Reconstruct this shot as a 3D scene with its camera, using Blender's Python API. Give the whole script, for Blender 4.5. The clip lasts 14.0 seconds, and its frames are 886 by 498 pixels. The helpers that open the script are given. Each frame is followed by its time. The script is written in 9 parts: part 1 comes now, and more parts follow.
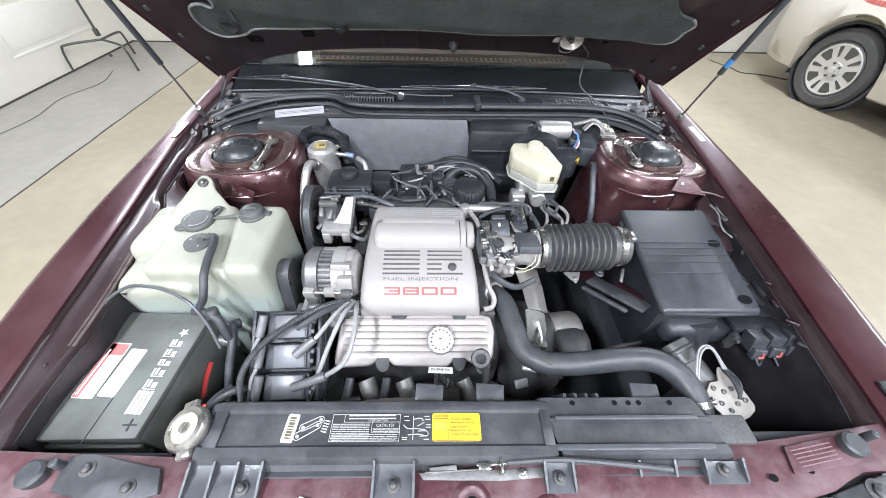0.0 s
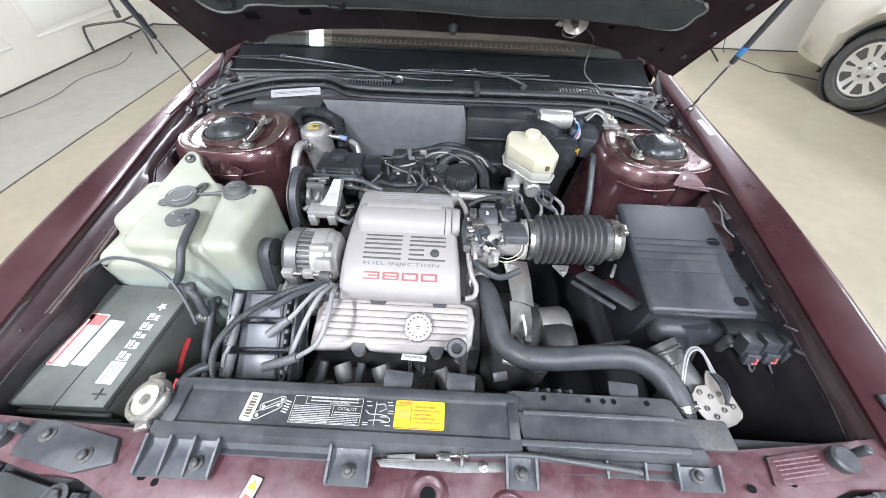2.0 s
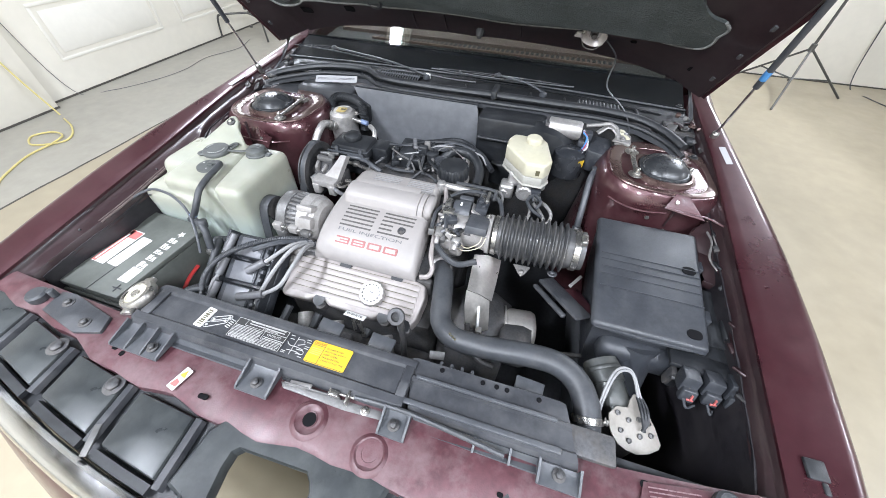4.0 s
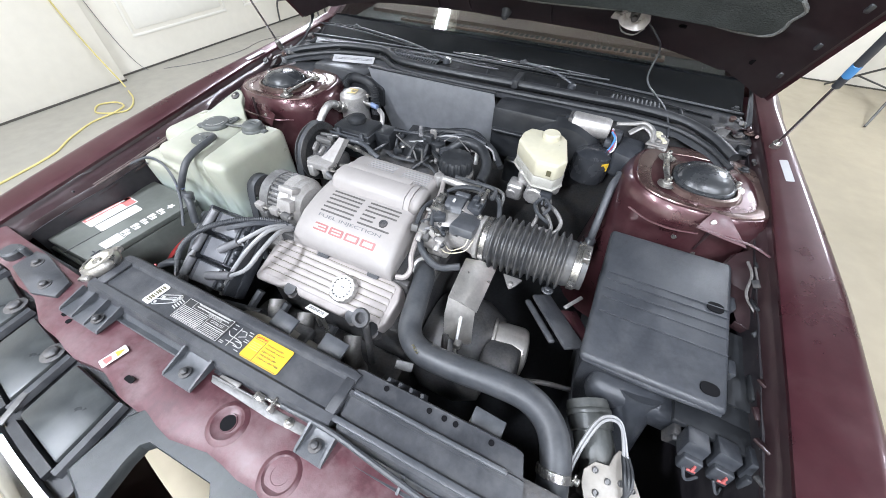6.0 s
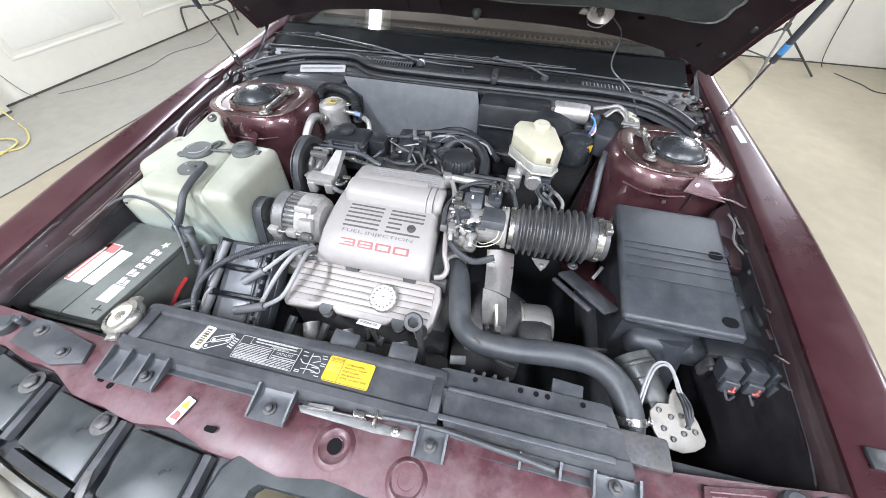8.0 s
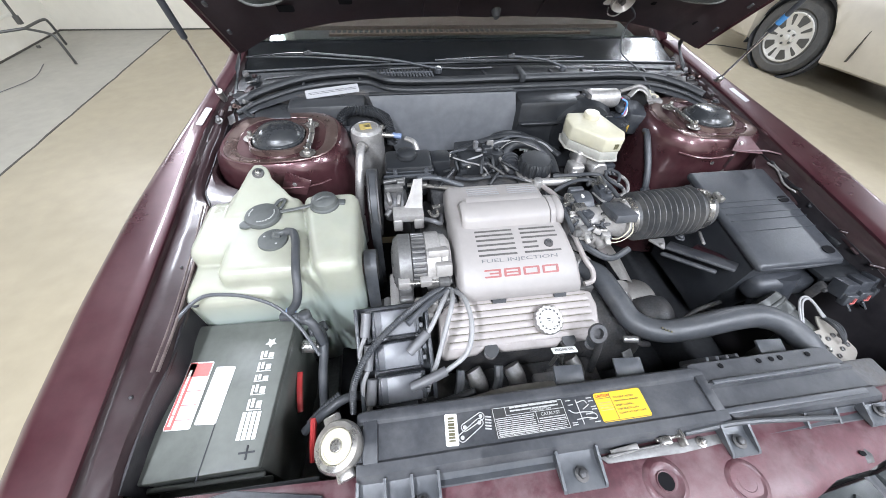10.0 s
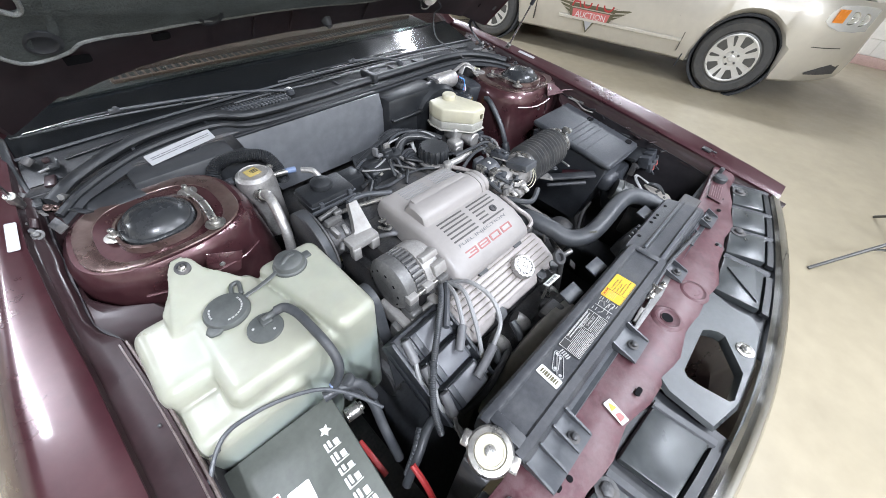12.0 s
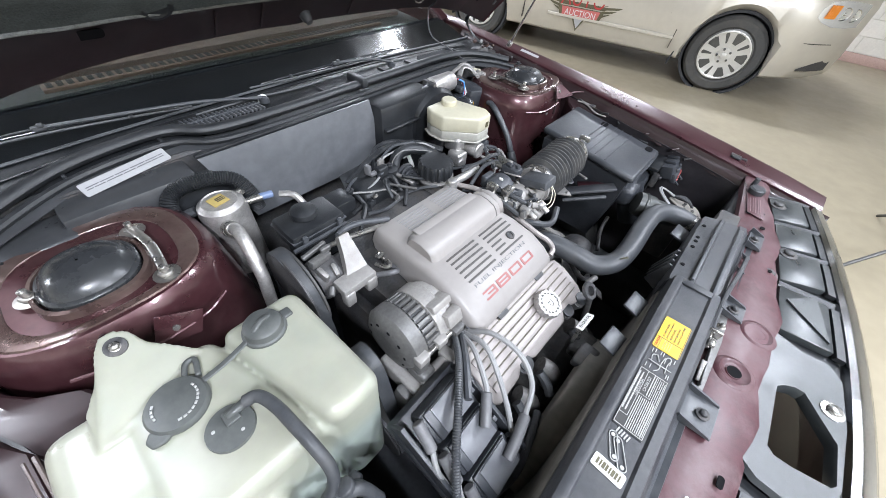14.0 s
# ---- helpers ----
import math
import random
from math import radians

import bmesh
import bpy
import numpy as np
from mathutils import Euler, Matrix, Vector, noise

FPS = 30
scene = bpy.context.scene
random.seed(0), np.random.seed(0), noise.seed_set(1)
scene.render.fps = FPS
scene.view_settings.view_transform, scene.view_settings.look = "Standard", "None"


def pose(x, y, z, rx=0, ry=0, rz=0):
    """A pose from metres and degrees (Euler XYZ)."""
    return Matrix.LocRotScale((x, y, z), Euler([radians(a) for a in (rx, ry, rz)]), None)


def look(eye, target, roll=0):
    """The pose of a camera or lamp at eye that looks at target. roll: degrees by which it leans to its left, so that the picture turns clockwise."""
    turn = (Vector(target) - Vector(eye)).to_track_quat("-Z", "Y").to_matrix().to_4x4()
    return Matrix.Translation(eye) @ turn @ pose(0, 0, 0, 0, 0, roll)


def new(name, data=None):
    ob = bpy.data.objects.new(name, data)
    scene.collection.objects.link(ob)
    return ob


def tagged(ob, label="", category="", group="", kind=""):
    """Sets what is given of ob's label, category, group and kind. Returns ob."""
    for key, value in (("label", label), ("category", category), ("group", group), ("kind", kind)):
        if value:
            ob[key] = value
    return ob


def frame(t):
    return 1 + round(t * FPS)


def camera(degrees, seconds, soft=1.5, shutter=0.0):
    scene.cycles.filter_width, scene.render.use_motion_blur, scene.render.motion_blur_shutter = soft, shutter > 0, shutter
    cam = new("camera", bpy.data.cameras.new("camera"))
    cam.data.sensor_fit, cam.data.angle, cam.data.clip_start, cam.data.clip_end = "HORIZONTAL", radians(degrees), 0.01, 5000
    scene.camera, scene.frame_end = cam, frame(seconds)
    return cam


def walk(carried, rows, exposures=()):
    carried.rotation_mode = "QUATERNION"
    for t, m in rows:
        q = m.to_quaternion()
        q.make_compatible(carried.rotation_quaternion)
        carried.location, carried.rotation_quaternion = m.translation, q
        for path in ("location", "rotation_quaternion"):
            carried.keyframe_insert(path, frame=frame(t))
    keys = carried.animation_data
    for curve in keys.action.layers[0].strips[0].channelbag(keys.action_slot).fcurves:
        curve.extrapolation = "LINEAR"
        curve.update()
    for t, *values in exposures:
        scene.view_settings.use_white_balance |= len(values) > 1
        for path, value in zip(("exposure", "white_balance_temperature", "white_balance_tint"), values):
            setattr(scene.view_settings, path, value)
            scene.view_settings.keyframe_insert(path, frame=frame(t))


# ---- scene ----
cam = camera(104.2, 14.0, 0.55)
PATH = [
    (0, (-0.010, 0.022, 1.524), (0.035, 1.403, 0.076), 1.7),
    (0.5, (-0.006, 0.019, 1.522), (0.034, 1.392, 0.066), 1.4),
    (1, (-0.020, 0.012, 1.517), (0.035, 1.377, 0.054), 1.8),
    (1.5, (-0.014, 0.013, 1.509), (0.062, 1.366, 0.036), 2.4),
    (2, (0.060, 0.025, 1.495), (0.039, 1.381, 0.024), 2.2),
    (2.5, (0.178, 0.054, 1.494), (0.138, 1.407, 0.019), 2.4),
    (3, (0.241, 0.040, 1.496), (0.104, 1.396, 0.029), 2.2),
    (3.5, (0.287, -0.012, 1.517), (0.019, 1.329, 0.055), 1.8),
    (3.7, (0.298, -0.027, 1.514), (-0.017, 1.310, 0.058), 1.8),
    (5.8, (0.409, 0.104, 1.441), (-0.148, 1.342, -0.030), 1.3),
    (6, (0.412, 0.096, 1.442), (-0.159, 1.328, -0.029), 1.2),
    (6.5, (0.409, 0.084, 1.445), (-0.181, 1.306, -0.026), 1.1),
    (7, (0.387, 0.069, 1.449), (-0.122, 1.325, -0.024), 1.2),
    (7.5, (0.322, 0.033, 1.456), (-0.084, 1.323, -0.021), 1.5),
    (8, (0.232, 0.009, 1.467), (-0.047, 1.327, -0.014), 1.6),
    (8.5, (0.121, 0.025, 1.458), (0.007, 1.362, -0.028), 2.0),
    (9, (-0.037, 0.065, 1.448), (0.046, 1.396, -0.045), 2.9),
    (9.2, (-0.090, 0.065, 1.451), (-0.004, 1.396, -0.042), 2.6),
    (11.3, (-0.550, 0.124, 1.471), (0.311, 1.184, 0.008), 4.5),
    (11.5, (-0.560, 0.149, 1.469), (0.398, 1.124, 0.008), 4.9),
    (12, (-0.598, 0.190, 1.477), (0.433, 1.093, 0.019), 4.9),
    (12.5, (-0.576, 0.216, 1.474), (0.466, 1.113, 0.018), 5.2),
    (13, (-0.534, 0.267, 1.450), (0.515, 1.155, -0.005), 5.1),
    (13.5, (-0.516, 0.306, 1.433), (0.545, 1.179, -0.023), 5.2),
    (14, (-0.512, 0.335, 1.423), (0.564, 1.191, -0.032), 5.3),
]
walk(cam, [(t, look(eye, target, roll)) for t, eye, target, roll in PATH], [(0, 0.78), (3.5, 0.66), (6, 0.70), (9, 0.72), (11.3, 0.48), (14, 0.53)])

# ---- light ----
world = bpy.data.worlds.new("world")
scene.world = world
world.use_nodes = True
world.node_tree.nodes["Background"].inputs["Color"].default_value = (0.9, 0.95, 1.0, 1)
world.node_tree.nodes["Background"].inputs["Strength"].default_value = 0.25


def area_lamp(name, eye, target, sx, sy, watts, color=(0.86, 0.95, 1.0)):
    data = bpy.data.lights.new(name, "AREA")
    data.shape, data.size, data.size_y, data.energy, data.color = "RECTANGLE", sx, sy, watts, color
    ob = new(name, data)
    ob.matrix_world = look(eye, target)
    return ob


CEILING = 3.3
# All but (-1.4, 2.3), known by its reflection, are added unseen to brighten.
TUBES = [(-1.3, -1.1, 110), (-1.4, 2.3, 58), (1.3, -1.1, 52), (2.9, 3.7, 60), (5.6, 1.6, 104), (0.0, -2.8, 118)]
HEADS = [((-3.76, 4.42), 2.75, (-0.2, 0.9, 0.9), 36), ((2.755, 4.76), 2.75, (0.2, 0.9, 0.9), 30), ((2.40, -0.92), 3.0, (0.1, 0.3, 0.9), 38)]
for tx, ty, watts in TUBES:
    area_lamp("unseen_tube_light", (tx, ty, CEILING - 0.11), (tx, ty, 0), 0.12, 1.2, watts, (0.88, 0.94, 1.06))
for (hx, hy), hz, aim, watts in HEADS:
    d = (Vector(aim) - Vector((hx, hy, hz))).normalized()
    area_lamp("softbox_light", Vector((hx, hy, hz)) + d * 0.13, aim, 0.56, 0.56, watts, (0.88, 0.94, 1.06))

# ---- materials ----
def mat(name, color, rough=0.5, metal=0.0, var=0.12, scale=8.0, bump=0.0, bscale=200.0, coat=0.0, dirt=None, dirt_amount=0.0, dirt_scale=3.0, rough_var=0.1, spec=0.5, per_object=0.0, coat_rough=0.06):
    """A painted, moulded or cast surface: two scales of tone, fine relief, blotches of dirt."""
    m = bpy.data.materials.new(name)
    m.use_nodes = True
    nt = m.node_tree
    n, l = nt.nodes, nt.links
    b = n["Principled BSDF"]
    tc = n.new("ShaderNodeTexCoord")
    n1 = n.new("ShaderNodeTexNoise")
    n1.inputs["Scale"].default_value, n1.inputs["Detail"].default_value, n1.inputs["Roughness"].default_value = scale, 6, 0.65
    l.new(tc.outputs["Object"], n1.inputs["Vector"])
    n2 = n.new("ShaderNodeTexNoise")
    n2.inputs["Scale"].default_value, n2.inputs["Detail"].default_value = scale * 9, 3
    l.new(tc.outputs["Object"], n2.inputs["Vector"])
    add = n.new("ShaderNodeMath")
    add.operation = "MULTIPLY_ADD"
    l.new(n2.outputs["Fac"], add.inputs[0])
    add.inputs[1].default_value = 0.7
    l.new(n1.outputs["Fac"], add.inputs[2])
    mr = n.new("ShaderNodeMapRange")
    mr.inputs["From Min"].default_value, mr.inputs["From Max"].default_value = 0.60, 1.10
    mr.inputs["To Min"].default_value, mr.inputs["To Max"].default_value = 1 - var, 1 + var
    l.new(add.outputs[0], mr.inputs["Value"])
    hsv = n.new("ShaderNodeHueSaturation")
    hsv.inputs["Color"].default_value = (*color, 1)
    out = mr.outputs["Result"]
    if per_object:
        oi = n.new("ShaderNodeObjectInfo")
        pr = n.new("ShaderNodeMapRange")
        pr.inputs["To Min"].default_value, pr.inputs["To Max"].default_value = 1 - per_object, 1 + per_object
        l.new(oi.outputs["Random"], pr.inputs["Value"])
        mu = n.new("ShaderNodeMath")
        mu.operation = "MULTIPLY"
        l.new(out, mu.inputs[0])
        l.new(pr.outputs["Result"], mu.inputs[1])
        out = mu.outputs[0]
    l.new(out, hsv.inputs["Value"])
    col = hsv.outputs["Color"]
    rmr = n.new("ShaderNodeMapRange")
    rmr.inputs["From Min"].default_value, rmr.inputs["From Max"].default_value = 0.3, 0.7
    rmr.inputs["To Min"].default_value, rmr.inputs["To Max"].default_value = max(0.02, rough - rough_var), min(1, rough + rough_var)
    l.new(n1.outputs["Fac"], rmr.inputs["Value"])
    rgh = rmr.outputs["Result"]
    if dirt:
        n3 = n.new("ShaderNodeTexNoise")
        n3.inputs["Scale"].default_value, n3.inputs["Detail"].default_value, n3.inputs["Roughness"].default_value = dirt_scale, 8, 0.7
        l.new(tc.outputs["Object"], n3.inputs["Vector"])
        dm = n.new("ShaderNodeMapRange")
        dm.inputs["From Min"].default_value, dm.inputs["From Max"].default_value = 0.45, 0.7
        dm.inputs["To Min"].default_value, dm.inputs["To Max"].default_value = 0, dirt_amount
        l.new(n3.outputs["Fac"], dm.inputs["Value"])
        mx = n.new("ShaderNodeMix")
        mx.data_type = "RGBA"
        l.new(dm.outputs["Result"], mx.inputs[0])
        l.new(col, mx.inputs[6])
        mx.inputs[7].default_value = (*dirt, 1)
        col = mx.outputs[2]
        ra = n.new("ShaderNodeMath")
        ra.operation = "MULTIPLY_ADD"
        l.new(dm.outputs["Result"], ra.inputs[0])
        ra.inputs[1].default_value = 0.3
        l.new(rgh, ra.inputs[2])
        rgh = ra.outputs[0]
    l.new(col, b.inputs["Base Color"])
    l.new(rgh, b.inputs["Roughness"])
    b.inputs["Metallic"].default_value = metal
    b.inputs["Specular IOR Level"].default_value = spec
    if coat:
        b.inputs["Coat Weight"].default_value, b.inputs["Coat Roughness"].default_value = coat, coat_rough
    if bump:
        nb = n.new("ShaderNodeTexNoise")
        nb.inputs["Scale"].default_value, nb.inputs["Detail"].default_value = bscale, 4
        l.new(tc.outputs["Object"], nb.inputs["Vector"])
        bp = n.new("ShaderNodeBump")
        bp.inputs["Strength"].default_value, bp.inputs["Distance"].default_value = bump, 0.002
        l.new(nb.outputs["Fac"], bp.inputs["Height"])
        l.new(bp.outputs["Normal"], b.inputs["Normal"])
    return m


def glow(name, color, strength):
    m = bpy.data.materials.new(name)
    m.use_nodes = True
    b = m.node_tree.nodes["Principled BSDF"]
    b.inputs["Base Color"].default_value = (0.8, 0.8, 0.8, 1)
    b.inputs["Emission Color"].default_value, b.inputs["Emission Strength"].default_value = (*color, 1), strength
    return m


DUST = (0.20, 0.185, 0.165)
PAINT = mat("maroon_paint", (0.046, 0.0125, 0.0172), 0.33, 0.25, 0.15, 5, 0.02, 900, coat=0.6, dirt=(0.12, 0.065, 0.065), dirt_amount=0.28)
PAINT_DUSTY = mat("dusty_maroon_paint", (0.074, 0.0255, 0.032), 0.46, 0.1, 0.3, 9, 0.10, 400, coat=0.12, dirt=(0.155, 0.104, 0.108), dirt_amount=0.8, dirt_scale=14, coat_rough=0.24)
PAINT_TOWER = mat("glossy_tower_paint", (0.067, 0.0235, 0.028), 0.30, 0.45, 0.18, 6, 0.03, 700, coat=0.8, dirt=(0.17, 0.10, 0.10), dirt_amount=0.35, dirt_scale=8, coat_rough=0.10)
# Darker copy of the maroon for shaded flanges, with dull dust on it.
PAINT_DARK = mat("dull_shaded_maroon_paint", (0.026, 0.0125, 0.0145), 0.38, 0.1, 0.25, 9, 0.04, 400, coat=0.35, dirt=(0.040, 0.030, 0.029), dirt_amount=0.4, dirt_scale=14, coat_rough=0.15)
# Black of the splash liner, with the wing's shadow mixed into the tone.
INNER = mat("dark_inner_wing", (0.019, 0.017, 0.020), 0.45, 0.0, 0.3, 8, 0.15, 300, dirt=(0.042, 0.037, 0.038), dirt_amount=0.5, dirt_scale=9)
COWL = mat("cowl_plastic", (0.010, 0.011, 0.0125), 0.36, 0, 0.25, 12, 0.2, 1200, dirt=(0.024, 0.025, 0.027), dirt_amount=0.45, dirt_scale=18, spec=0.35)
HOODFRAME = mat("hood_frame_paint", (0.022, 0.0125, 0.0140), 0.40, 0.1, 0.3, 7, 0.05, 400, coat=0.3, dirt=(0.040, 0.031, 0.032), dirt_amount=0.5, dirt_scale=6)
BLACK = mat("black_plastic", (0.034, 0.037, 0.043), 0.36, 0, 0.2, 14, 0.18, 1400, dirt=(0.075, 0.078, 0.082), dirt_amount=0.4, dirt_scale=22)
BLACK_DUSTY = mat("dusty_black_plastic", (0.036, 0.038, 0.043), 0.40, 0, 0.22, 12, 0.18, 1200, dirt=(0.11, 0.11, 0.112), dirt_amount=0.45, dirt_scale=16)
BLACK_GREY = mat("greyed_black_plastic", (0.058, 0.062, 0.069), 0.36, 0, 0.18, 10, 0.15, 1300, dirt=(0.13, 0.13, 0.132), dirt_amount=0.4, dirt_scale=13)
BLACK_GLOSS = mat("glossy_black_plastic", (0.022, 0.024, 0.028), 0.20, 0, 0.15, 10, 0.02, 700, dirt=(0.09, 0.09, 0.09), dirt_amount=0.25, dirt_scale=9)
BLACK_FILL = mat("scuffed_filler_plastic", (0.034, 0.038, 0.040), 0.30, 0, 0.2, 9, 0.10, 900, dirt=(0.062, 0.068, 0.066), dirt_amount=0.6, dirt_scale=26, rough_var=0.05)
RUBBER = mat("black_rubber", (0.043, 0.046, 0.051), 0.44, 0, 0.2, 15, 0.10, 900, dirt=(0.10, 0.098, 0.095), dirt_amount=0.35, dirt_scale=24)
GRIME = mat("grimy_dark_metal", (0.074, 0.074, 0.077), 0.5, 0.35, 0.4, 18, 0.35, 300, dirt=(0.12, 0.105, 0.09), dirt_amount=0.6, dirt_scale=20)
# Dark tone that already holds the shade of covered places.
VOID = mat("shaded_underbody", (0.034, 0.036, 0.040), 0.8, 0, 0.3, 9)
COVER = mat("silver_grey_moulding", (0.300, 0.280, 0.268), 0.40, 0.0, 0.06, 6, 0.06, 1500, dirt=(0.265, 0.24, 0.225), dirt_amount=0.45, dirt_scale=7)
ALLOY = mat("cast_aluminium", (0.52, 0.505, 0.49), 0.36, 0.7, 0.2, 24, 0.35, 420, dirt=(0.20, 0.18, 0.16), dirt_amount=0.55, dirt_scale=28)
ALLOY_PAINT = mat("silver_painted_casting", (0.315, 0.285, 0.272), 0.40, 0.15, 0.09, 14, 0.10, 700, dirt=(0.22, 0.195, 0.18), dirt_amount=0.5, dirt_scale=12)
ALLOY_DARK = mat("dull_aluminium", (0.30, 0.29, 0.28), 0.5, 0.6, 0.25, 16, 0.25, 380, dirt=(0.13, 0.12, 0.11), dirt_amount=0.6, dirt_scale=14)
ALLOY_DULL = mat("weathered_grey_metal", (0.17, 0.168, 0.165), 0.45, 0.5, 0.25, 16, 0.2, 380, dirt=(0.09, 0.085, 0.08), dirt_amount=0.6, dirt_scale=14)
STEEL = mat("zinc_plated_steel", (0.46, 0.45, 0.43), 0.28, 0.9, 0.2, 30, 0.05, 500, dirt=(0.20, 0.16, 0.12), dirt_amount=0.5, dirt_scale=35)
CHROME = mat("bright_trim", (0.75, 0.76, 0.77), 0.14, 1.0, 0.04, 10)
RUSTY = mat("worn_tower_plate", (0.110, 0.068, 0.062), 0.27, 0.55, 0.3, 12, 0.06, 300, coat=0.5, dirt=(0.21, 0.165, 0.14), dirt_amount=0.6, dirt_scale=9, coat_rough=0.14)
FOIL = mat("grey_heat_shield", (0.27, 0.28, 0.30), 0.40, 0.55, 0.14, 4, 0.05, 500, dirt=(0.17, 0.175, 0.185), dirt_amount=0.6, dirt_scale=3)
TANK = mat("milky_tank_plastic", (0.325, 0.325, 0.265), 0.34, 0, 0.10, 3, 0.04, 300, dirt=(0.29, 0.325, 0.272), dirt_amount=0.7, dirt_scale=4)
TANK.node_tree.nodes["Principled BSDF"].inputs["Subsurface Weight"].default_value = 0.25
TANK.node_tree.nodes["Principled BSDF"].inputs["Subsurface Radius"].default_value = (0.03, 0.035, 0.025)
RESCLEAR = mat("clear_grey_plastic", (0.40, 0.39, 0.35), 0.25, 0, 0.08, 10, 0.03, 400, dirt=(0.28, 0.27, 0.24), dirt_amount=0.5, dirt_scale=18)
RESERVOIR = mat("yellowed_plastic", (0.53, 0.50, 0.385), 0.35, 0, 0.06, 8, 0.03, 400, dirt=(0.45, 0.40, 0.24), dirt_amount=0.3, dirt_scale=12)
BATTERY = mat("battery_case", (0.092, 0.098, 0.088), 0.42, 0, 0.15, 9, 0.06, 1100, dirt=(0.15, 0.155, 0.14), dirt_amount=0.4, dirt_scale=6)
PAD = mat("hood_insulation_felt", (0.046, 0.054, 0.053), 0.8, 0, 0.35, 22, 1.0, 260, dirt=(0.105, 0.117, 0.114), dirt_amount=0.55, dirt_scale=9)
WHITE = mat("white_label", (0.66, 0.66, 0.64), 0.4, 0, 0.04, 20)
PADRIM = mat("pale_felt_rim", (0.16, 0.165, 0.16), 0.8, 0, 0.4, 60, 0.8, 300)
SILVER_LABEL = mat("silver_label", (0.40, 0.40, 0.41), 0.4, 0.1, 0.05, 20)
MOTOR_GREY = mat("dark_grey_motor_can", (0.070, 0.074, 0.072), 0.4, 0.2, 0.25, 12, 0.1, 500, dirt=(0.14, 0.135, 0.12), dirt_amount=0.4, dirt_scale=16)
YELLOW = mat("yellow_label", (0.624, 0.403, 0.035), 0.4, 0, 0.04, 20)
RED = mat("red_print", (0.40, 0.035, 0.035), 0.42, 0, 0.08, 30)
RED_PALE = mat("faded_red_print", (0.50, 0.13, 0.12), 0.45, 0, 0.10, 30)
ORANGE = mat("orange_print", (0.80, 0.32, 0.05), 0.4)
BLUE = mat("blue_tape", (0.06, 0.22, 0.48), 0.4, 0, 0.08, 20)
BLUE_CAP = mat("blue_grey_cap", (0.15, 0.20, 0.32), 0.4)
CREAM = mat("cream_plate", (0.30, 0.277, 0.245), 0.45, 0.1, 0.1, 20)
INK = mat("black_print", (0.03, 0.03, 0.03), 0.5)
GREY_INK = mat("grey_print", (0.10, 0.09, 0.05), 0.5)
OCHRE = mat("gold_label", (0.52, 0.40, 0.14), 0.35, 0.2)
CONCRETE = mat("sealed_concrete", (0.335, 0.290, 0.208), 0.38, 0, 0.10, 1.1, 0.10, 90, dirt=(0.30, 0.262, 0.19), dirt_amount=0.5, dirt_scale=0.9)
CONCRETE_GREY = mat("grey_concrete", (0.33, 0.312, 0.268), 0.42, 0, 0.10, 1.3, 0.12, 90, dirt=(0.27, 0.26, 0.23), dirt_amount=0.5, dirt_scale=1.2)
JOINT = mat("joint_filler", (0.07, 0.065, 0.055), 0.9)
WALL = mat("cream_wall_paint", (0.71, 0.68, 0.60), 0.6, 0, 0.04, 1.5, 0.08, 120, dirt=(0.70, 0.665, 0.57), dirt_amount=0.35, dirt_scale=1.0)
DOOR = mat("white_door_paint", (0.75, 0.73, 0.665), 0.5, 0, 0.03, 2, 0.03, 200)
BRICK = mat("painted_block", (0.76, 0.72, 0.66), 0.6, 0, 0.06, 6, 0.2, 60, per_object=0.05)
RED_BASE = mat("red_floor_stripe", (0.52, 0.36, 0.32), 0.6)
CEIL = mat("ceiling_paint", (0.14, 0.138, 0.132), 0.8, 0, 0.08, 1.5)
VAN = mat("champagne_silver_paint", (0.60, 0.565, 0.495), 0.36, 0.35, 0.04, 2, 0.02, 900, coat=0.7)
TYRE = mat("tyre_rubber", (0.055, 0.055, 0.054), 0.7, 0, 0.2, 10, 0.3, 160, dirt=(0.13, 0.12, 0.105), dirt_amount=0.5, dirt_scale=6)
RIM = mat("silver_wheel_paint", (0.62, 0.61, 0.58), 0.35, 0.5, 0.05, 6)
LAMP_GLASS = mat("headlamp_plastic", (0.70, 0.71, 0.71), 0.12, 0.6, 0.08, 30, coat=0.8)
AMBER = mat("amber_plastic", (0.75, 0.24, 0.03), 0.25, 0, 0.05, 30)
STAND = mat("dark_stand_metal", (0.10, 0.10, 0.095), 0.4, 0.5, 0.15, 20)
YCORD = mat("yellow_cord", (0.60, 0.51, 0.20), 0.5)
SEAT = mat("interior_trim", (0.030, 0.020, 0.020), 0.7, 0, 0.2, 9)
DASH = mat("brown_dash_grille", (0.060, 0.036, 0.026), 0.7, 0, 0.15, 20, spec=0.15)
DIFFUSER = glow("lamp_diffuser", (0.9, 0.97, 1.0), 6.0)
BARE = mat("bare_sheet_metal", (0.60, 0.575, 0.54), 0.34, 0.75, 0.12, 14, 0.12, 200, dirt=(0.38, 0.35, 0.31), dirt_amount=0.4, dirt_scale=20)
GLASS = bpy.data.materials.new("windscreen_glass")
GLASS.use_nodes = True
gb = GLASS.node_tree.nodes["Principled BSDF"]
gb.inputs["Base Color"].default_value, gb.inputs["Roughness"].default_value = (0.75, 0.82, 0.80, 1), 0.02
gb.inputs["Transmission Weight"].default_value, gb.inputs["IOR"].default_value = 1.0, 1.45

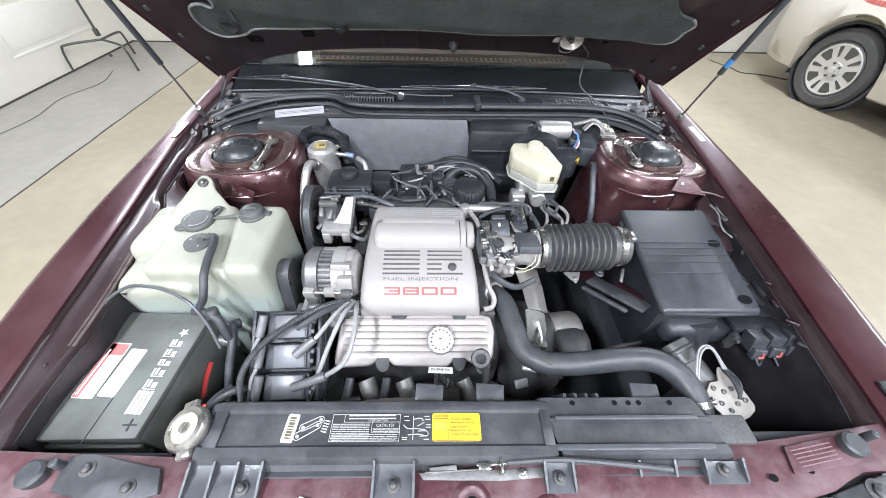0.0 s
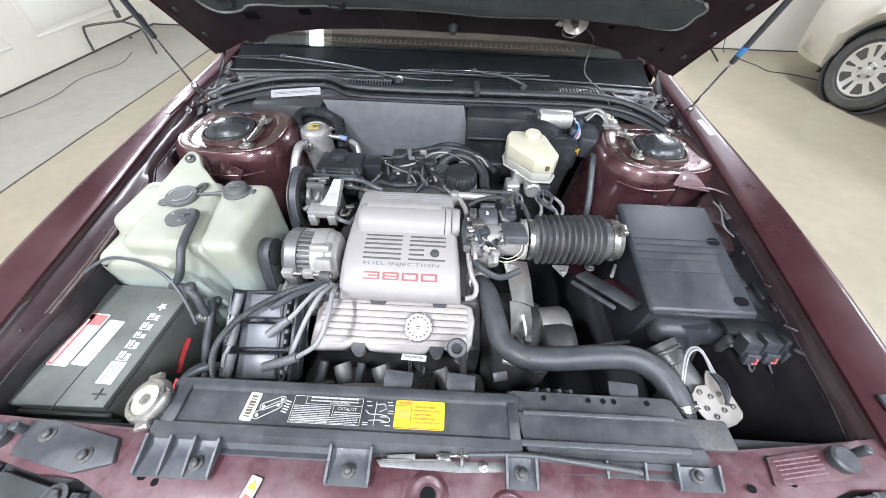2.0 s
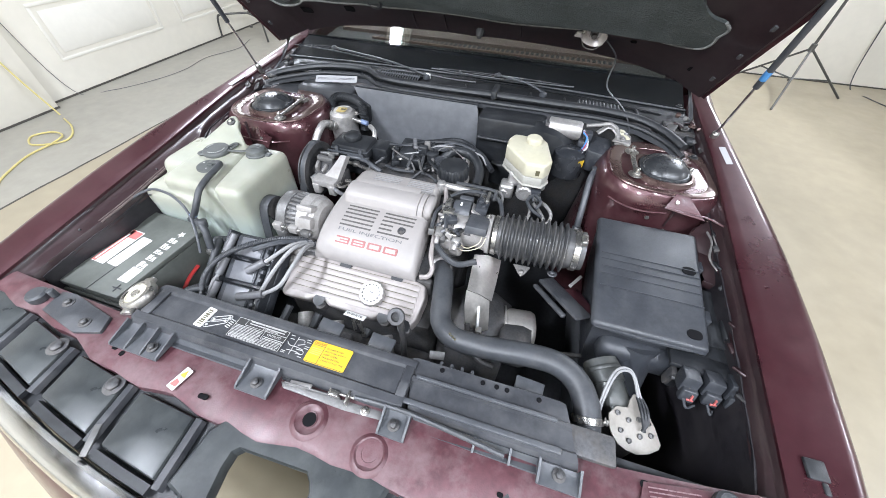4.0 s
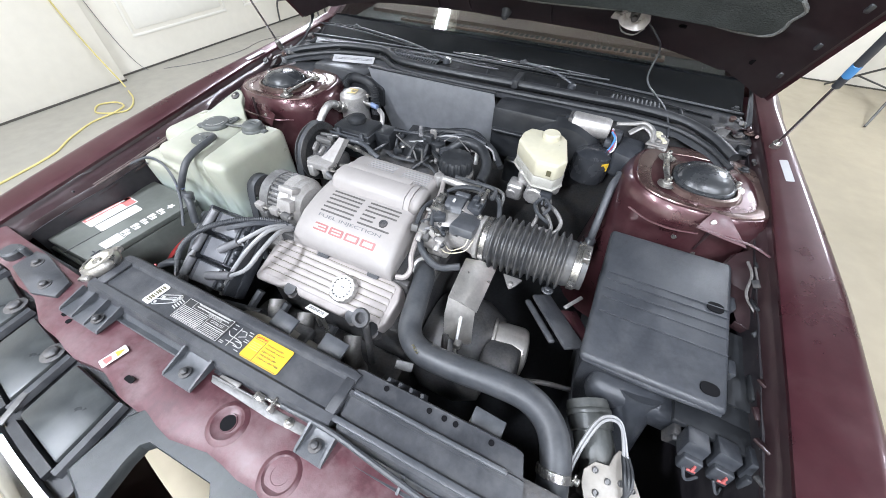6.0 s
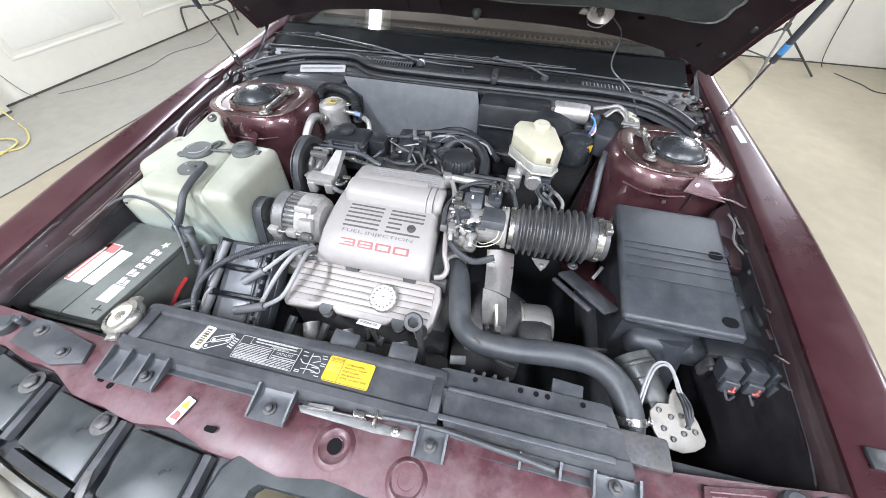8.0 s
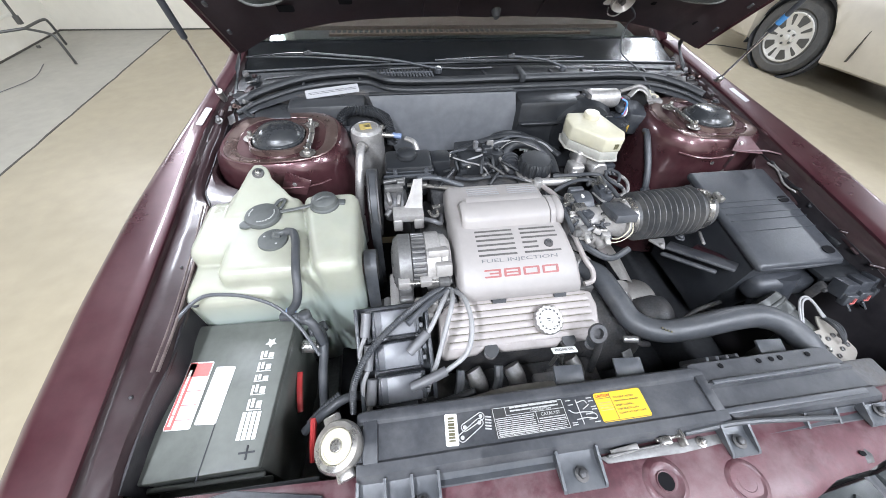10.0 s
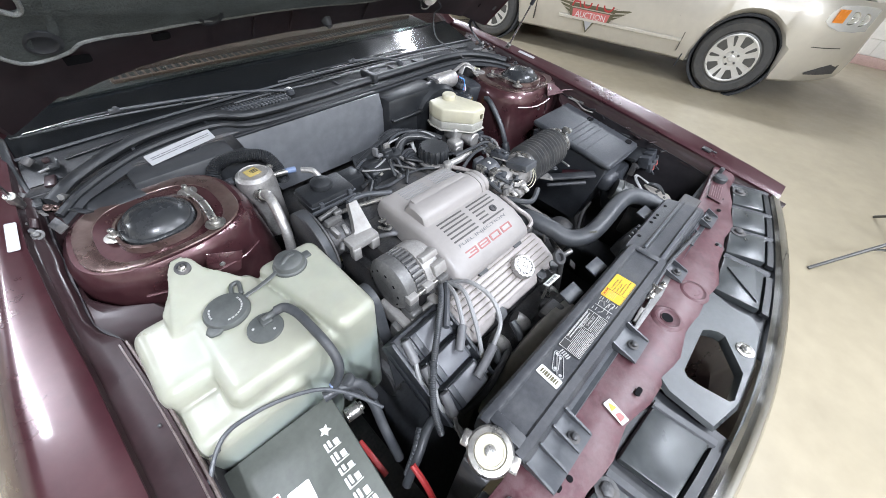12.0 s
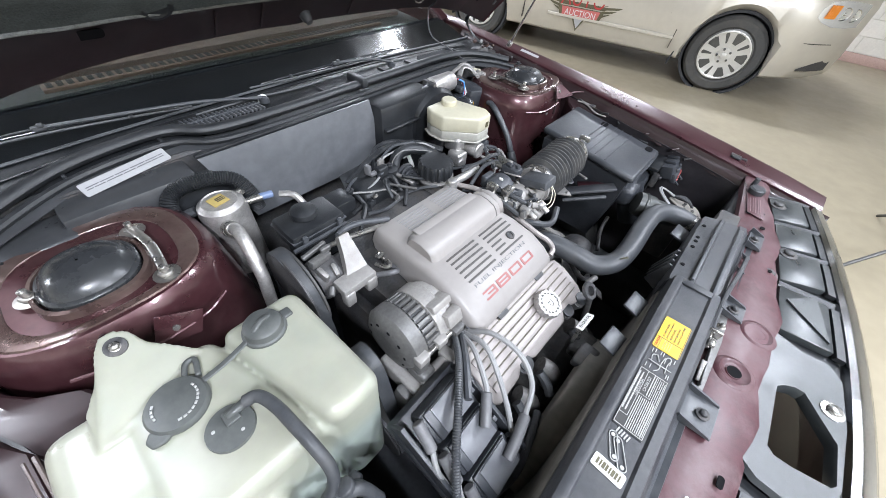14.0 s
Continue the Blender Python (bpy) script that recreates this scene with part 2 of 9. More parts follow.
COILGREY = mat("grey_coil_plastic", (0.105, 0.108, 0.118), 0.34, 0, 0.15, 10, 0.1, 1200, dirt=(0.16, 0.16, 0.165), dirt_amount=0.4, dirt_scale=13)
LEADGREY = mat("grey_lead_sheath", (0.13, 0.13, 0.135), 0.42, 0, 0.15, 15, 0.06, 900)
DOME = mat("dome_cap_plastic", (0.030, 0.032, 0.035), 0.24, 0, 0.2, 12, 0.03, 500, dirt=(0.055, 0.055, 0.052), dirt_amount=0.3, dirt_scale=6)
LAMPSHELL = mat("pale_lamp_metal", (0.50, 0.47, 0.45), 0.32, 0.35, 0.15, 30, 0.05, 300, dirt=(0.30, 0.27, 0.25), dirt_amount=0.4, dirt_scale=40)
FLANGE = mat("dull_flange_edge", (0.10, 0.075, 0.07), 0.42, 0.2, 0.3, 40, 0.1, 300, dirt=(0.20, 0.17, 0.15), dirt_amount=0.5, dirt_scale=40)
# Slot shade painted onto raised louvre strips.
LOUVRE = mat("shaded_louvre_slot", (0.085, 0.080, 0.076), 0.5, 0, 0.2, 40)
SHROUD = mat("dusty_shroud_plastic", (0.20, 0.187, 0.166), 0.6, 0, 0.25, 6, 0.1, 300, dirt=(0.20, 0.185, 0.16), dirt_amount=0.5, dirt_scale=8)
FRIT = mat("black_glass_border", (0.006, 0.007, 0.008), 0.07, 0, 0.2, 6, 0.0, 500, dirt=(0.014, 0.015, 0.016), dirt_amount=0.4, dirt_scale=5, spec=0.25, rough_var=0.02)
CAST = mat("bright_casting", (0.36, 0.345, 0.33), 0.42, 0.25, 0.2, 20, 0.4, 300, dirt=(0.17, 0.155, 0.14), dirt_amount=0.7, dirt_scale=22)
LEADPALE = mat("pale_lead_sheath", (0.27, 0.27, 0.272), 0.42, 0, 0.12, 15, 0.05, 900, dirt=(0.15, 0.14, 0.13), dirt_amount=0.4, dirt_scale=30)
# Near-black put on flat pieces to show openings no light reaches.
HOLE = mat("unlit_opening", (0.006, 0.006, 0.007), 0.8, 0, 0.1, 9, spec=0.1)
RED_FADED = mat("worn_red_print", (0.27, 0.085, 0.080), 0.45, 0, 0.15, 40)
DASHBROWN = mat("brown_dash_vinyl", (0.040, 0.026, 0.021), 0.75, 0, 0.15, 10, 0.1, 600, spec=0.15)
DASHTOP = mat("dash_top_vinyl", (0.014, 0.012, 0.011), 0.75, 0, 0.15, 10, 0.1, 600, spec=0.15)
BELLOWS = mat("dusty_bellows_rubber", (0.055, 0.056, 0.058), 0.40, 0, 0.2, 15, 0.08, 900, dirt=(0.16, 0.15, 0.135), dirt_amount=0.55, dirt_scale=20)

# bluish washer fluid standing inside the milky tank
tn, tl = TANK.node_tree.nodes, TANK.node_tree.links
tb = tn["Principled BSDF"]
tpos, tsep, tmap, tmix = tn.new("ShaderNodeNewGeometry"), tn.new("ShaderNodeSeparateXYZ"), tn.new("ShaderNodeMapRange"), tn.new("ShaderNodeMix")
tl.new(tpos.outputs["Position"], tsep.inputs[0])
tmap.inputs["From Min"].default_value, tmap.inputs["From Max"].default_value = 0.80, 0.86
tmap.inputs["To Min"].default_value, tmap.inputs["To Max"].default_value = 0.75, 0.0
tl.new(tsep.outputs["Z"], tmap.inputs["Value"])
tmix.data_type = "RGBA"
tl.new(tmap.outputs["Result"], tmix.inputs[0])
tl.new(tb.inputs["Base Color"].links[0].from_socket, tmix.inputs[6])
tmix.inputs[7].default_value = (0.31, 0.365, 0.34, 1)
tl.new(tmix.outputs[2], tb.inputs["Base Color"])
BLACK_DEEP = mat("deep_black_plastic", (0.017, 0.0185, 0.021), 0.42, 0, 0.25, 12, 0.15, 900, dirt=(0.042, 0.044, 0.046), dirt_amount=0.45, dirt_scale=14)
SEALS = mat("black_seal_rubber", (0.018, 0.0195, 0.022), 0.46, 0, 0.2, 15, 0.1, 900, dirt=(0.05, 0.05, 0.05), dirt_amount=0.35, dirt_scale=20)
CAPGREY = mat("grey_cap_plastic", (0.075, 0.080, 0.078), 0.42, 0, 0.15, 12, 0.1, 1000, dirt=(0.12, 0.125, 0.118), dirt_amount=0.4, dirt_scale=14)
SCUFF = mat("scuffed_stamping", (0.19, 0.12, 0.128), 0.5, 0, 0.3, 40)
BULKHEAD = mat("satin_grey_bulkhead", (0.070, 0.073, 0.078), 0.34, 0.35, 0.2, 6, 0.06, 400, dirt=(0.045, 0.046, 0.048), dirt_amount=0.5, dirt_scale=7)
PRINT = mat("faded_white_print", (0.40, 0.40, 0.39), 0.45, 0, 0.15, 60)

# ---- mesh helpers ----
WHERE = {}


def thing(name, at, label, category, group="", kind=""):
    """A thing's Empty at its base."""
    ob = new(name)
    ob.empty_display_size = 0.05
    ob.location = at
    WHERE[ob] = Vector(at)
    return tagged(ob, label, category, group, kind)


def mesh_of(name, bm, material, sharp=38):
    for f in bm.faces:
        f.smooth = True
    lim = radians(sharp)
    for e in bm.edges:
        e.smooth = len(e.link_faces) == 2 and e.calc_face_angle(0) < lim
    xs = [v.co for v in bm.verts]
    mid = Vector([(min(c[i] for c in xs) + max(c[i] for c in xs)) / 2 for i in range(3)])
    bmesh.ops.translate(bm, verts=bm.verts, vec=-mid)
    me = bpy.data.meshes.new(name)
    bm.to_mesh(me)
    bm.free()
    me.materials.append(material)
    return me, mid


def part(name, bm, material, parent=None, label="", sharp=38):
    """One mesh object, under a thing or a part, its corners given in the world."""
    me, mid = mesh_of(name, bm, material, sharp)
    ob = new(name, me)
    ob.parent = parent
    ob.location = mid - (WHERE[parent] if parent else Vector())
    WHERE[ob] = mid
    return tagged(ob, label)


def solo(name, bm, material, label, category, group="", kind="", sharp=38):
    return tagged(part(name, bm, material, None, "", sharp), label, category, group, kind)


def join(*bms):
    """The first bmesh with the others' faces added."""
    base = bms[0]
    for b in bms[1:]:
        b.verts.index_update()
        vs = [base.verts.new(v.co) for v in b.verts]
        for f in b.faces:
            try:
                base.faces.new([vs[v.index] for v in f.verts])
            except ValueError:
                pass
        b.free()
    return base


def moved(bm, m):
    bmesh.ops.transform(bm, matrix=m, verts=bm.verts)
    return bm


def box(c, s, bev=0.0, rot=(0, 0, 0), seg=2):
    bm = bmesh.new()
    bmesh.ops.create_cube(bm, size=1, matrix=Matrix.Diagonal((*s, 1)))
    if bev:
        bmesh.ops.bevel(bm, geom=bm.edges[:], offset=min(bev, min(s) * 0.45), segments=seg, affect="EDGES", profile=0.5)
    return moved(bm, pose(*c, *rot))


def span(x0, x1, y0, y1, z0, z1, bev=0.0, seg=2):
    return box(((x0 + x1) / 2, (y0 + y1) / 2, (z0 + z1) / 2), (abs(x1 - x0), abs(y1 - y0), abs(z1 - z0)), bev, seg=seg)


def frame_to(p0, p1):
    """A pose at p0 whose z points at p1."""
    d = Vector(p1) - Vector(p0)
    return Matrix.Translation(p0) @ d.to_track_quat("Z", "Y").to_matrix().to_4x4()


def lathe(profile, p0=(0, 0, 0), p1=(0, 0, 1), seg=28, flute=0, depth=0.0):
    """Radius and height pairs turned about the line from p0 towards p1; flute: so many grooves of that depth."""
    bm = bmesh.new()
    rings = []
    for r, z in profile:
        ring = []
        for i in range(seg):
            a = 2 * math.pi * i / seg
            k = 1 - depth * (0.5 + 0.5 * math.copysign(1, math.cos(flute * a))) if flute else 1
            ring.append(bm.verts.new((r * k * math.cos(a), r * k * math.sin(a), z)))
        rings.append(ring)
    for a, b in zip(rings, rings[1:]):
        for i in range(seg):
            bm.faces.new((a[i], a[(i + 1) % seg], b[(i + 1) % seg], b[i]))
    if profile[0][0] > 0:
        bm.faces.new(rings[0][::-1])
    if profile[-1][0] > 0:
        bm.faces.new(rings[-1])
    bmesh.ops.remove_doubles(bm, verts=bm.verts, dist=1e-6)
    bmesh.ops.recalc_face_normals(bm, faces=bm.faces)
    return moved(bm, frame_to(p0, p1))


def rod(p0, p1, r, seg=14, bev=0.15, r1=None):
    h = (Vector(p1) - Vector(p0)).length
    r1 = r if r1 is None else r1
    b = min(r, r1) * bev
    return lathe([(r - b, 0), (r, b), (r1, h - b), (r1 - b, h)], p0, p1, seg)


def smooth_line(pts, steps=8):
    """Points on a Catmull-Rom line through pts."""
    p = [Vector(q) for q in pts]
    if len(p) < 3:
        return p
    p = [2 * p[0] - p[1]] + p + [2 * p[-1] - p[-2]]
    out = []
    for i in range(1, len(p) - 2):
        for k in range(steps):
            t = k / steps
            a, b, c, d = p[i - 1], p[i], p[i + 1], p[i + 2]
            out.append(0.5 * (2 * b + (c - a) * t + (2 * a - 5 * b + 4 * c - d) * t * t + (3 * b - a - 3 * c + d) * t ** 3))
    out.append(p[-2])
    return out


def tube(pts, r, seg=10, steps=8, rfun=None, flat=1.0):
    """A hose along a smooth line; rfun(u) scales its radius; flat squashes it upright."""
    line = smooth_line(pts, steps)
    bm = bmesh.new()
    n = len(line)
    rings, up = [], Vector((0.02, 0.03, 1)).normalized()
    for i, p in enumerate(line):
        d = (line[min(i + 1, n - 1)] - line[max(i - 1, 0)]).normalized()
        s = d.cross(up)
        if s.length < 0.05:
            s = d.cross(Vector((1, 0, 0)))
        s.normalize()
        u = s.cross(d).normalized()
        rr = r * (rfun(i / (n - 1)) if rfun else 1)
        rings.append([bm.verts.new(p + rr * (math.cos(2 * math.pi * k / seg) * s + flat * math.sin(2 * math.pi * k / seg) * u)) for k in range(seg)])
    for a, b in zip(rings, rings[1:]):
        for k in range(seg):
            bm.faces.new((a[k], a[(k + 1) % seg], b[(k + 1) % seg], b[k]))
    bm.faces.new(rings[0][::-1])
    bm.faces.new(rings[-1])
    bmesh.ops.recalc_face_normals(bm, faces=bm.faces)
    return bm


def loom(pts, r, pitch=0.006, seg=10):
    """Corrugated split loom."""
    line = smooth_line(pts, 8)
    length = sum((b - a).length for a, b in zip(line, line[1:]))
    k = max(8, int(length / pitch))
    dense = []
    acc = [0]
    for a, b in zip(line, line[1:]):
        acc.append(acc[-1] + (b - a).length)
    j = 0
    for i in range(2 * k + 1):
        s = length * i / (2 * k)
        while j < len(acc) - 2 and acc[j + 1] < s:
            j += 1
        t = (s - acc[j]) / max(1e-9, acc[j + 1] - acc[j])
        dense.append(line[j].lerp(line[j + 1], t))
    return tube(dense, r, seg, 1, lambda u: 1.0 if round(u * 2 * k) % 2 else 0.84)


def prism(pts, z0, z1, bev=0.0, seg=2):
    """An outline in plan, made thick from z0 to z1."""
    bm = bmesh.new()
    lo = [bm.verts.new((x, y, z0)) for x, y in pts]
    hi = [bm.verts.new((x, y, z1)) for x, y in pts]
    n = len(pts)
    bm.faces.new(lo[::-1])
    bm.faces.new(hi)
    for i in range(n):
        bm.faces.new((lo[i], lo[(i + 1) % n], hi[(i + 1) % n], hi[i]))
    bmesh.ops.recalc_face_normals(bm, faces=bm.faces)
    if bev:
        bmesh.ops.bevel(bm, geom=bm.edges[:], offset=bev, segments=seg, affect="EDGES", profile=0.5)
    return bm


def loft(rings, cap=True, closed=True):
    """Skin through rings of as many points each."""
    bm = bmesh.new()
    vs = [[bm.verts.new(p) for p in r] for r in rings]
    n = len(rings[0])
    for a, b in zip(vs, vs[1:]):
        for i in range(n if closed else n - 1):
            bm.faces.new((a[i], a[(i + 1) % n], b[(i + 1) % n], b[i]))
    if cap and closed:
        bm.faces.new(vs[0][::-1])
        bm.faces.new(vs[-1])
    bmesh.ops.recalc_face_normals(bm, faces=bm.faces)
    return bm


def thick(bm, t):
    bmesh.ops.recalc_face_normals(bm, faces=bm.faces)
    bmesh.ops.solidify(bm, geom=bm.faces[:] + bm.edges[:] + bm.verts[:], thickness=t)
    bmesh.ops.recalc_face_normals(bm, faces=bm.faces)
    return bm


def profile_x(prof, x0, x1, slant=0.0, ease=0.004):
    """A closed (y, z) profile drawn along x, its ends eased."""
    cy = sum(p[0] for p in prof) / len(prof)
    cz = sum(p[1] for p in prof) / len(prof)

    def ring(x, k):
        return [(x + slant * (y - cy), cy + (y - cy) * (1 - k), cz + (z - cz) * (1 - k)) for y, z in prof]

    return loft([ring(x0, 0.05), ring(x0 + ease, 0), ring(x1 - ease, 0), ring(x1, 0.05)])


def bolt(p, r=0.009, up=(0, 0, 1), washer=1.6):
    """A hexagon bolt head on its washer."""
    p = Vector(p)
    q = p + Vector(up)
    return join(lathe([(r * washer, 0), (r * washer, 0.0015), (r * 1.1, 0.0025)], p, q, 18), lathe([(r, 0.002), (r, 0.007), (r * 0.85, 0.0085)], p, q, 6))


def plate_pose(p, ux, uy):
    """A pose whose x and y run along ux and (about) uy."""
    ux = Vector(ux).normalized()
    uz = ux.cross(Vector(uy)).normalized()
    uy = uz.cross(ux)
    return Matrix.Translation(p) @ Matrix((ux, uy, uz)).transposed().to_4x4()


def lettering(s, width, height, m, deep=0.0006, shear=0.0, outline=0.0):
    """Built-in font, stretched to that size, centred on the pose m."""
    cu = bpy.data.curves.new("letters", "FONT")
    cu.body, cu.extrude, cu.resolution_u, cu.shear = s, 0.01, 3, shear
    if outline:
        cu.extrude, cu.fill_mode, cu.bevel_depth, cu.bevel_resolution = 0.0, "NONE", outline, 0
    ob = new("letters", cu)
    bpy.context.view_layer.update()
    me = bpy.data.meshes.new_from_object(ob.evaluated_get(bpy.context.evaluated_depsgraph_get()))
    bm = bmesh.new()
    bm.from_mesh(me)
    bpy.data.objects.remove(ob)
    bpy.data.curves.remove(cu)
    bpy.data.meshes.remove(me)
    xs, ys = [v.co.x for v in bm.verts], [v.co.y for v in bm.verts]
    sx, sy = width / (max(xs) - min(xs)), height / (max(ys) - min(ys))
    mx, my = (max(xs) + min(xs)) / 2, (max(ys) + min(ys)) / 2
    for v in bm.verts:
        v.co = ((v.co.x - mx) * sx, (v.co.y - my) * sy, v.co.z / (2 * outline if outline else 0.02) * deep + deep / 2)
    return moved(bm, m)


def bars(rows, w, h, m, deep=0.0005, fill=0.55, seed=1, gap=True):
    """Rows of print too small to read, as bars of its size."""
    rnd = random.Random(seed)
    out = []
    for i in range(rows):
        y = h / 2 - (i + 0.5) * h / rows
        x = -w / 2
        while x < w / 2 - w * 0.04:
            k = rnd.uniform(0.08, 0.22) * w if gap else w
            k = min(k, w / 2 - x)
            out.append(box((x + k / 2, y, deep / 2), (k * 0.92, h / rows * fill, deep)))
            x += k
    return moved(join(*out), m)


def sticker(w, h, m, r=0.004, t=0.0006):
    """A rounded flat label."""
    pts = []
    for cx, cy, a0 in ((w / 2 - r, h / 2 - r, 0), (-w / 2 + r, h / 2 - r, 90), (-w / 2 + r, -h / 2 + r, 180), (w / 2 - r, -h / 2 + r, 270)):
        for k in range(4):
            a = radians(a0 + 30 * k)
            pts.append((cx + r * math.cos(a), cy + r * math.sin(a)))
    return moved(prism(pts, 0, t), m)

# ---- the garage ----
LEFT, BACK, RIGHT, FRONT = -4.12, 5.33, 7.6, -4.2
solo("floor", span(-2.89, RIGHT + 0.2, FRONT - 0.2, BACK + 0.2, -0.15, 0), CONCRETE, "sealed beige concrete garage floor with faint stains", "floor", kind="structure")
solo("floor_bay", span(LEFT - 0.3, -2.902, FRONT - 0.2, BACK + 0.2, -0.15, 0), CONCRETE_GREY, "greyer concrete floor strip beside the wall", "floor", kind="structure")
rnd = random.Random(4)
edge = [(-2.896 + rnd.uniform(-0.006, 0.006), FRONT + 0.15 * i) for i in range(65)]
solo("floor_joint", loft([[(x - 0.008, y, -0.004), (x + 0.008, y, -0.004), (x + 0.008, y, 0.0015), (x - 0.008, y, 0.0015)] for x, y in edge]), JOINT, "dark ragged joint between two floor slabs", "floor joint", kind="structure")
solo("wall_left", span(LEFT - 0.2, LEFT, 1.96, BACK + 0.2, 0, CEILING), WALL, "cream painted garage side wall", "wall", kind="structure")
solo("wall_left_pier", span(LEFT - 0.2, LEFT + 0.13, FRONT, 1.96, 0, CEILING, 0.006), WALL, "cream wall pier standing proud of the door", "wall", kind="structure")
solo("wall_back", span(LEFT, RIGHT, BACK, BACK + 0.2, 0, CEILING), WALL, "plain cream back wall", "wall", kind="structure")
# Unseen wall, added to close the room round the lamps.
solo("wall_front", span(LEFT - 0.2, RIGHT + 0.2, FRONT - 0.2, FRONT, 0, CEILING), WALL, "unseen cream wall added to close the room", "wall", kind="structure")
wall_right = solo("wall_right", span(RIGHT, RIGHT + 0.2, FRONT, BACK, 0, CEILING), WALL, "whitewashed block wall with a red base stripe", "wall", kind="structure")
# Unseen ceiling, made dark so that glass and paint reflect little.
solo("ceiling", span(LEFT - 0.2, RIGHT + 0.2, FRONT - 0.2, BACK + 0.2, CEILING, CEILING + 0.15), CEIL, "unseen ceiling, kept dark for reflections in glass", "ceiling", kind="structure")
solo("trim_base_right", span(RIGHT - 0.02, RIGHT, FRONT, BACK, 0, 0.12, 0.004), RED_BASE, "faded red painted base stripe", "trim", kind="structure")
solo("baseboard_back", span(LEFT, RIGHT - 0.02, BACK - 0.012, BACK, 0, 0.012), JOINT, "dark gap along the wall foot", "trim", kind="structure")
solo("baseboard_left", span(LEFT, LEFT + 0.012, 1.96, BACK - 0.012, 0, 0.014), JOINT, "dark gap along the wall foot", "trim", kind="structure")
solo("baseboard_pier", span(LEFT + 0.13, LEFT + 0.142, FRONT, 1.96, 0, 0.014), JOINT, "dark gap along the pier foot", "trim", kind="structure")

# overhead door with embossed panels in the side wall
door = thing("door_1", (LEFT, 3.0, 0), "white sectional overhead door with embossed panels", "garage door", kind="structure")
for r in range(4):
    for c in range(2):
        y0, z0 = 2.30 + c * 1.42, 0.28 + r * 0.62
        pan = join(*[span(LEFT, LEFT + 0.007, *q, 0.003) for q in ((y0, y0 + 1.15, z0, z0 + 0.025), (y0, y0 + 1.15, z0 + 0.42, z0 + 0.445), (y0, y0 + 0.025, z0 + 0.025, z0 + 0.42), (y0 + 1.125, y0 + 1.15, z0 + 0.025, z0 + 0.42))])
        part("panel", join(pan, span(LEFT, LEFT + 0.004, y0 + 0.06, y0 + 1.09, z0 + 0.06, z0 + 0.385, 0.004)), DOOR, door)


def tube_fixture(x, y):
    t = thing("unseen_ceiling_light", (x, y, CEILING), "unseen white ceiling strip light with two glowing tubes", "ceiling light", "ceiling strip lights")
    part("housing", span(x - 0.14, x + 0.14, y - 0.64, y + 0.64, CEILING - 0.06, CEILING, 0.01), DOOR, t)
    for dx in (-0.055, 0.055):
        part("tube", rod((x + dx, y - 0.6, CEILING - 0.08), (x + dx, y + 0.6, CEILING - 0.08), 0.016), DIFFUSER, t, "glowing tube")


for tx, ty, _ in TUBES:
    tube_fixture(tx, ty)


def light_stand(x, y, top, aim, spread=0.42, hub=0.42, turn=0.0, bent=False):
    """A tripod stand with a square soft lamp head."""
    t = thing("light_stand", (x, y, 0), "dark metal tripod stand carrying a square photo lamp", "light stand", "photo light stands")
    part("pole", join(rod((x, y, hub), (x, y, 1.4), 0.013), rod((x, y, 1.4), (x, y, top - 0.1), 0.010)), STAND, t)
    part("hub", rod((x, y, hub - 0.03), (x, y, hub + 0.04), 0.026), STAND, t)
    part("collar", rod((x, y, hub * 0.33 - 0.012), (x, y, hub * 0.33 + 0.012), 0.018), STAND, t)
    part("knob", join(rod((x, y, 1.38), (x, y, 1.44), 0.02), rod((x, y, 1.41), (x + 0.05, y, 1.41), 0.01)), STAND, t)
    for k in range(3):
        a = radians(turn + 120 * k)
        ex, ey = x + spread * math.cos(a), y + spread * math.sin(a)
        if bent:
            leg = tube([(x, y, hub * 0.8), (x + 0.75 * (ex - x), y + 0.75 * (ey - y), hub * 0.78), (x + 0.93 * (ex - x), y + 0.93 * (ey - y), hub * 0.65), (ex, ey, 0.008)], 0.012, 8)
        else:
            leg = join(rod((x, y, hub), (ex, ey, 0.008), 0.010), rod((x, y, hub * 0.36), (x + 0.62 * (ex - x), y + 0.62 * (ey - y), hub * 0.38), 0.007))
        part("leg", leg, STAND, t)
    d = (Vector(aim) - Vector((x, y, top))).normalized()
    m = Matrix.Translation((x, y, top)) @ d.to_track_quat("Z", "Y").to_matrix().to_4x4()
    part("lamp_head", moved(loft([[(sx * w, sy * w, z) for sx, sy in ((1, 1), (-1, 1), (-1, -1), (1, -1))] for w, z in ((0.07, -0.12), (0.12, -0.08), (0.31, 0.10), (0.31, 0.12))]), m), STAND, t)
    part("lamp_cloth", moved(box((0, 0, 0.115), (0.58, 0.58, 0.008)), m), DIFFUSER, t, "glowing white cloth")
    return t


light_stand(*HEADS[0][0], HEADS[0][1], HEADS[0][2], 0.40, 0.34, 214, True)
light_stand(*HEADS[1][0], HEADS[1][1], HEADS[1][2], 0.57, 0.45, 5)
light_stand(*HEADS[2][0], HEADS[2][1], HEADS[2][2], 0.60, 0.48, 135)


def cord(name, pts, r, material, label):
    solo(name, tube(pts, r, 8, 8), material, label, "cable", kind="")


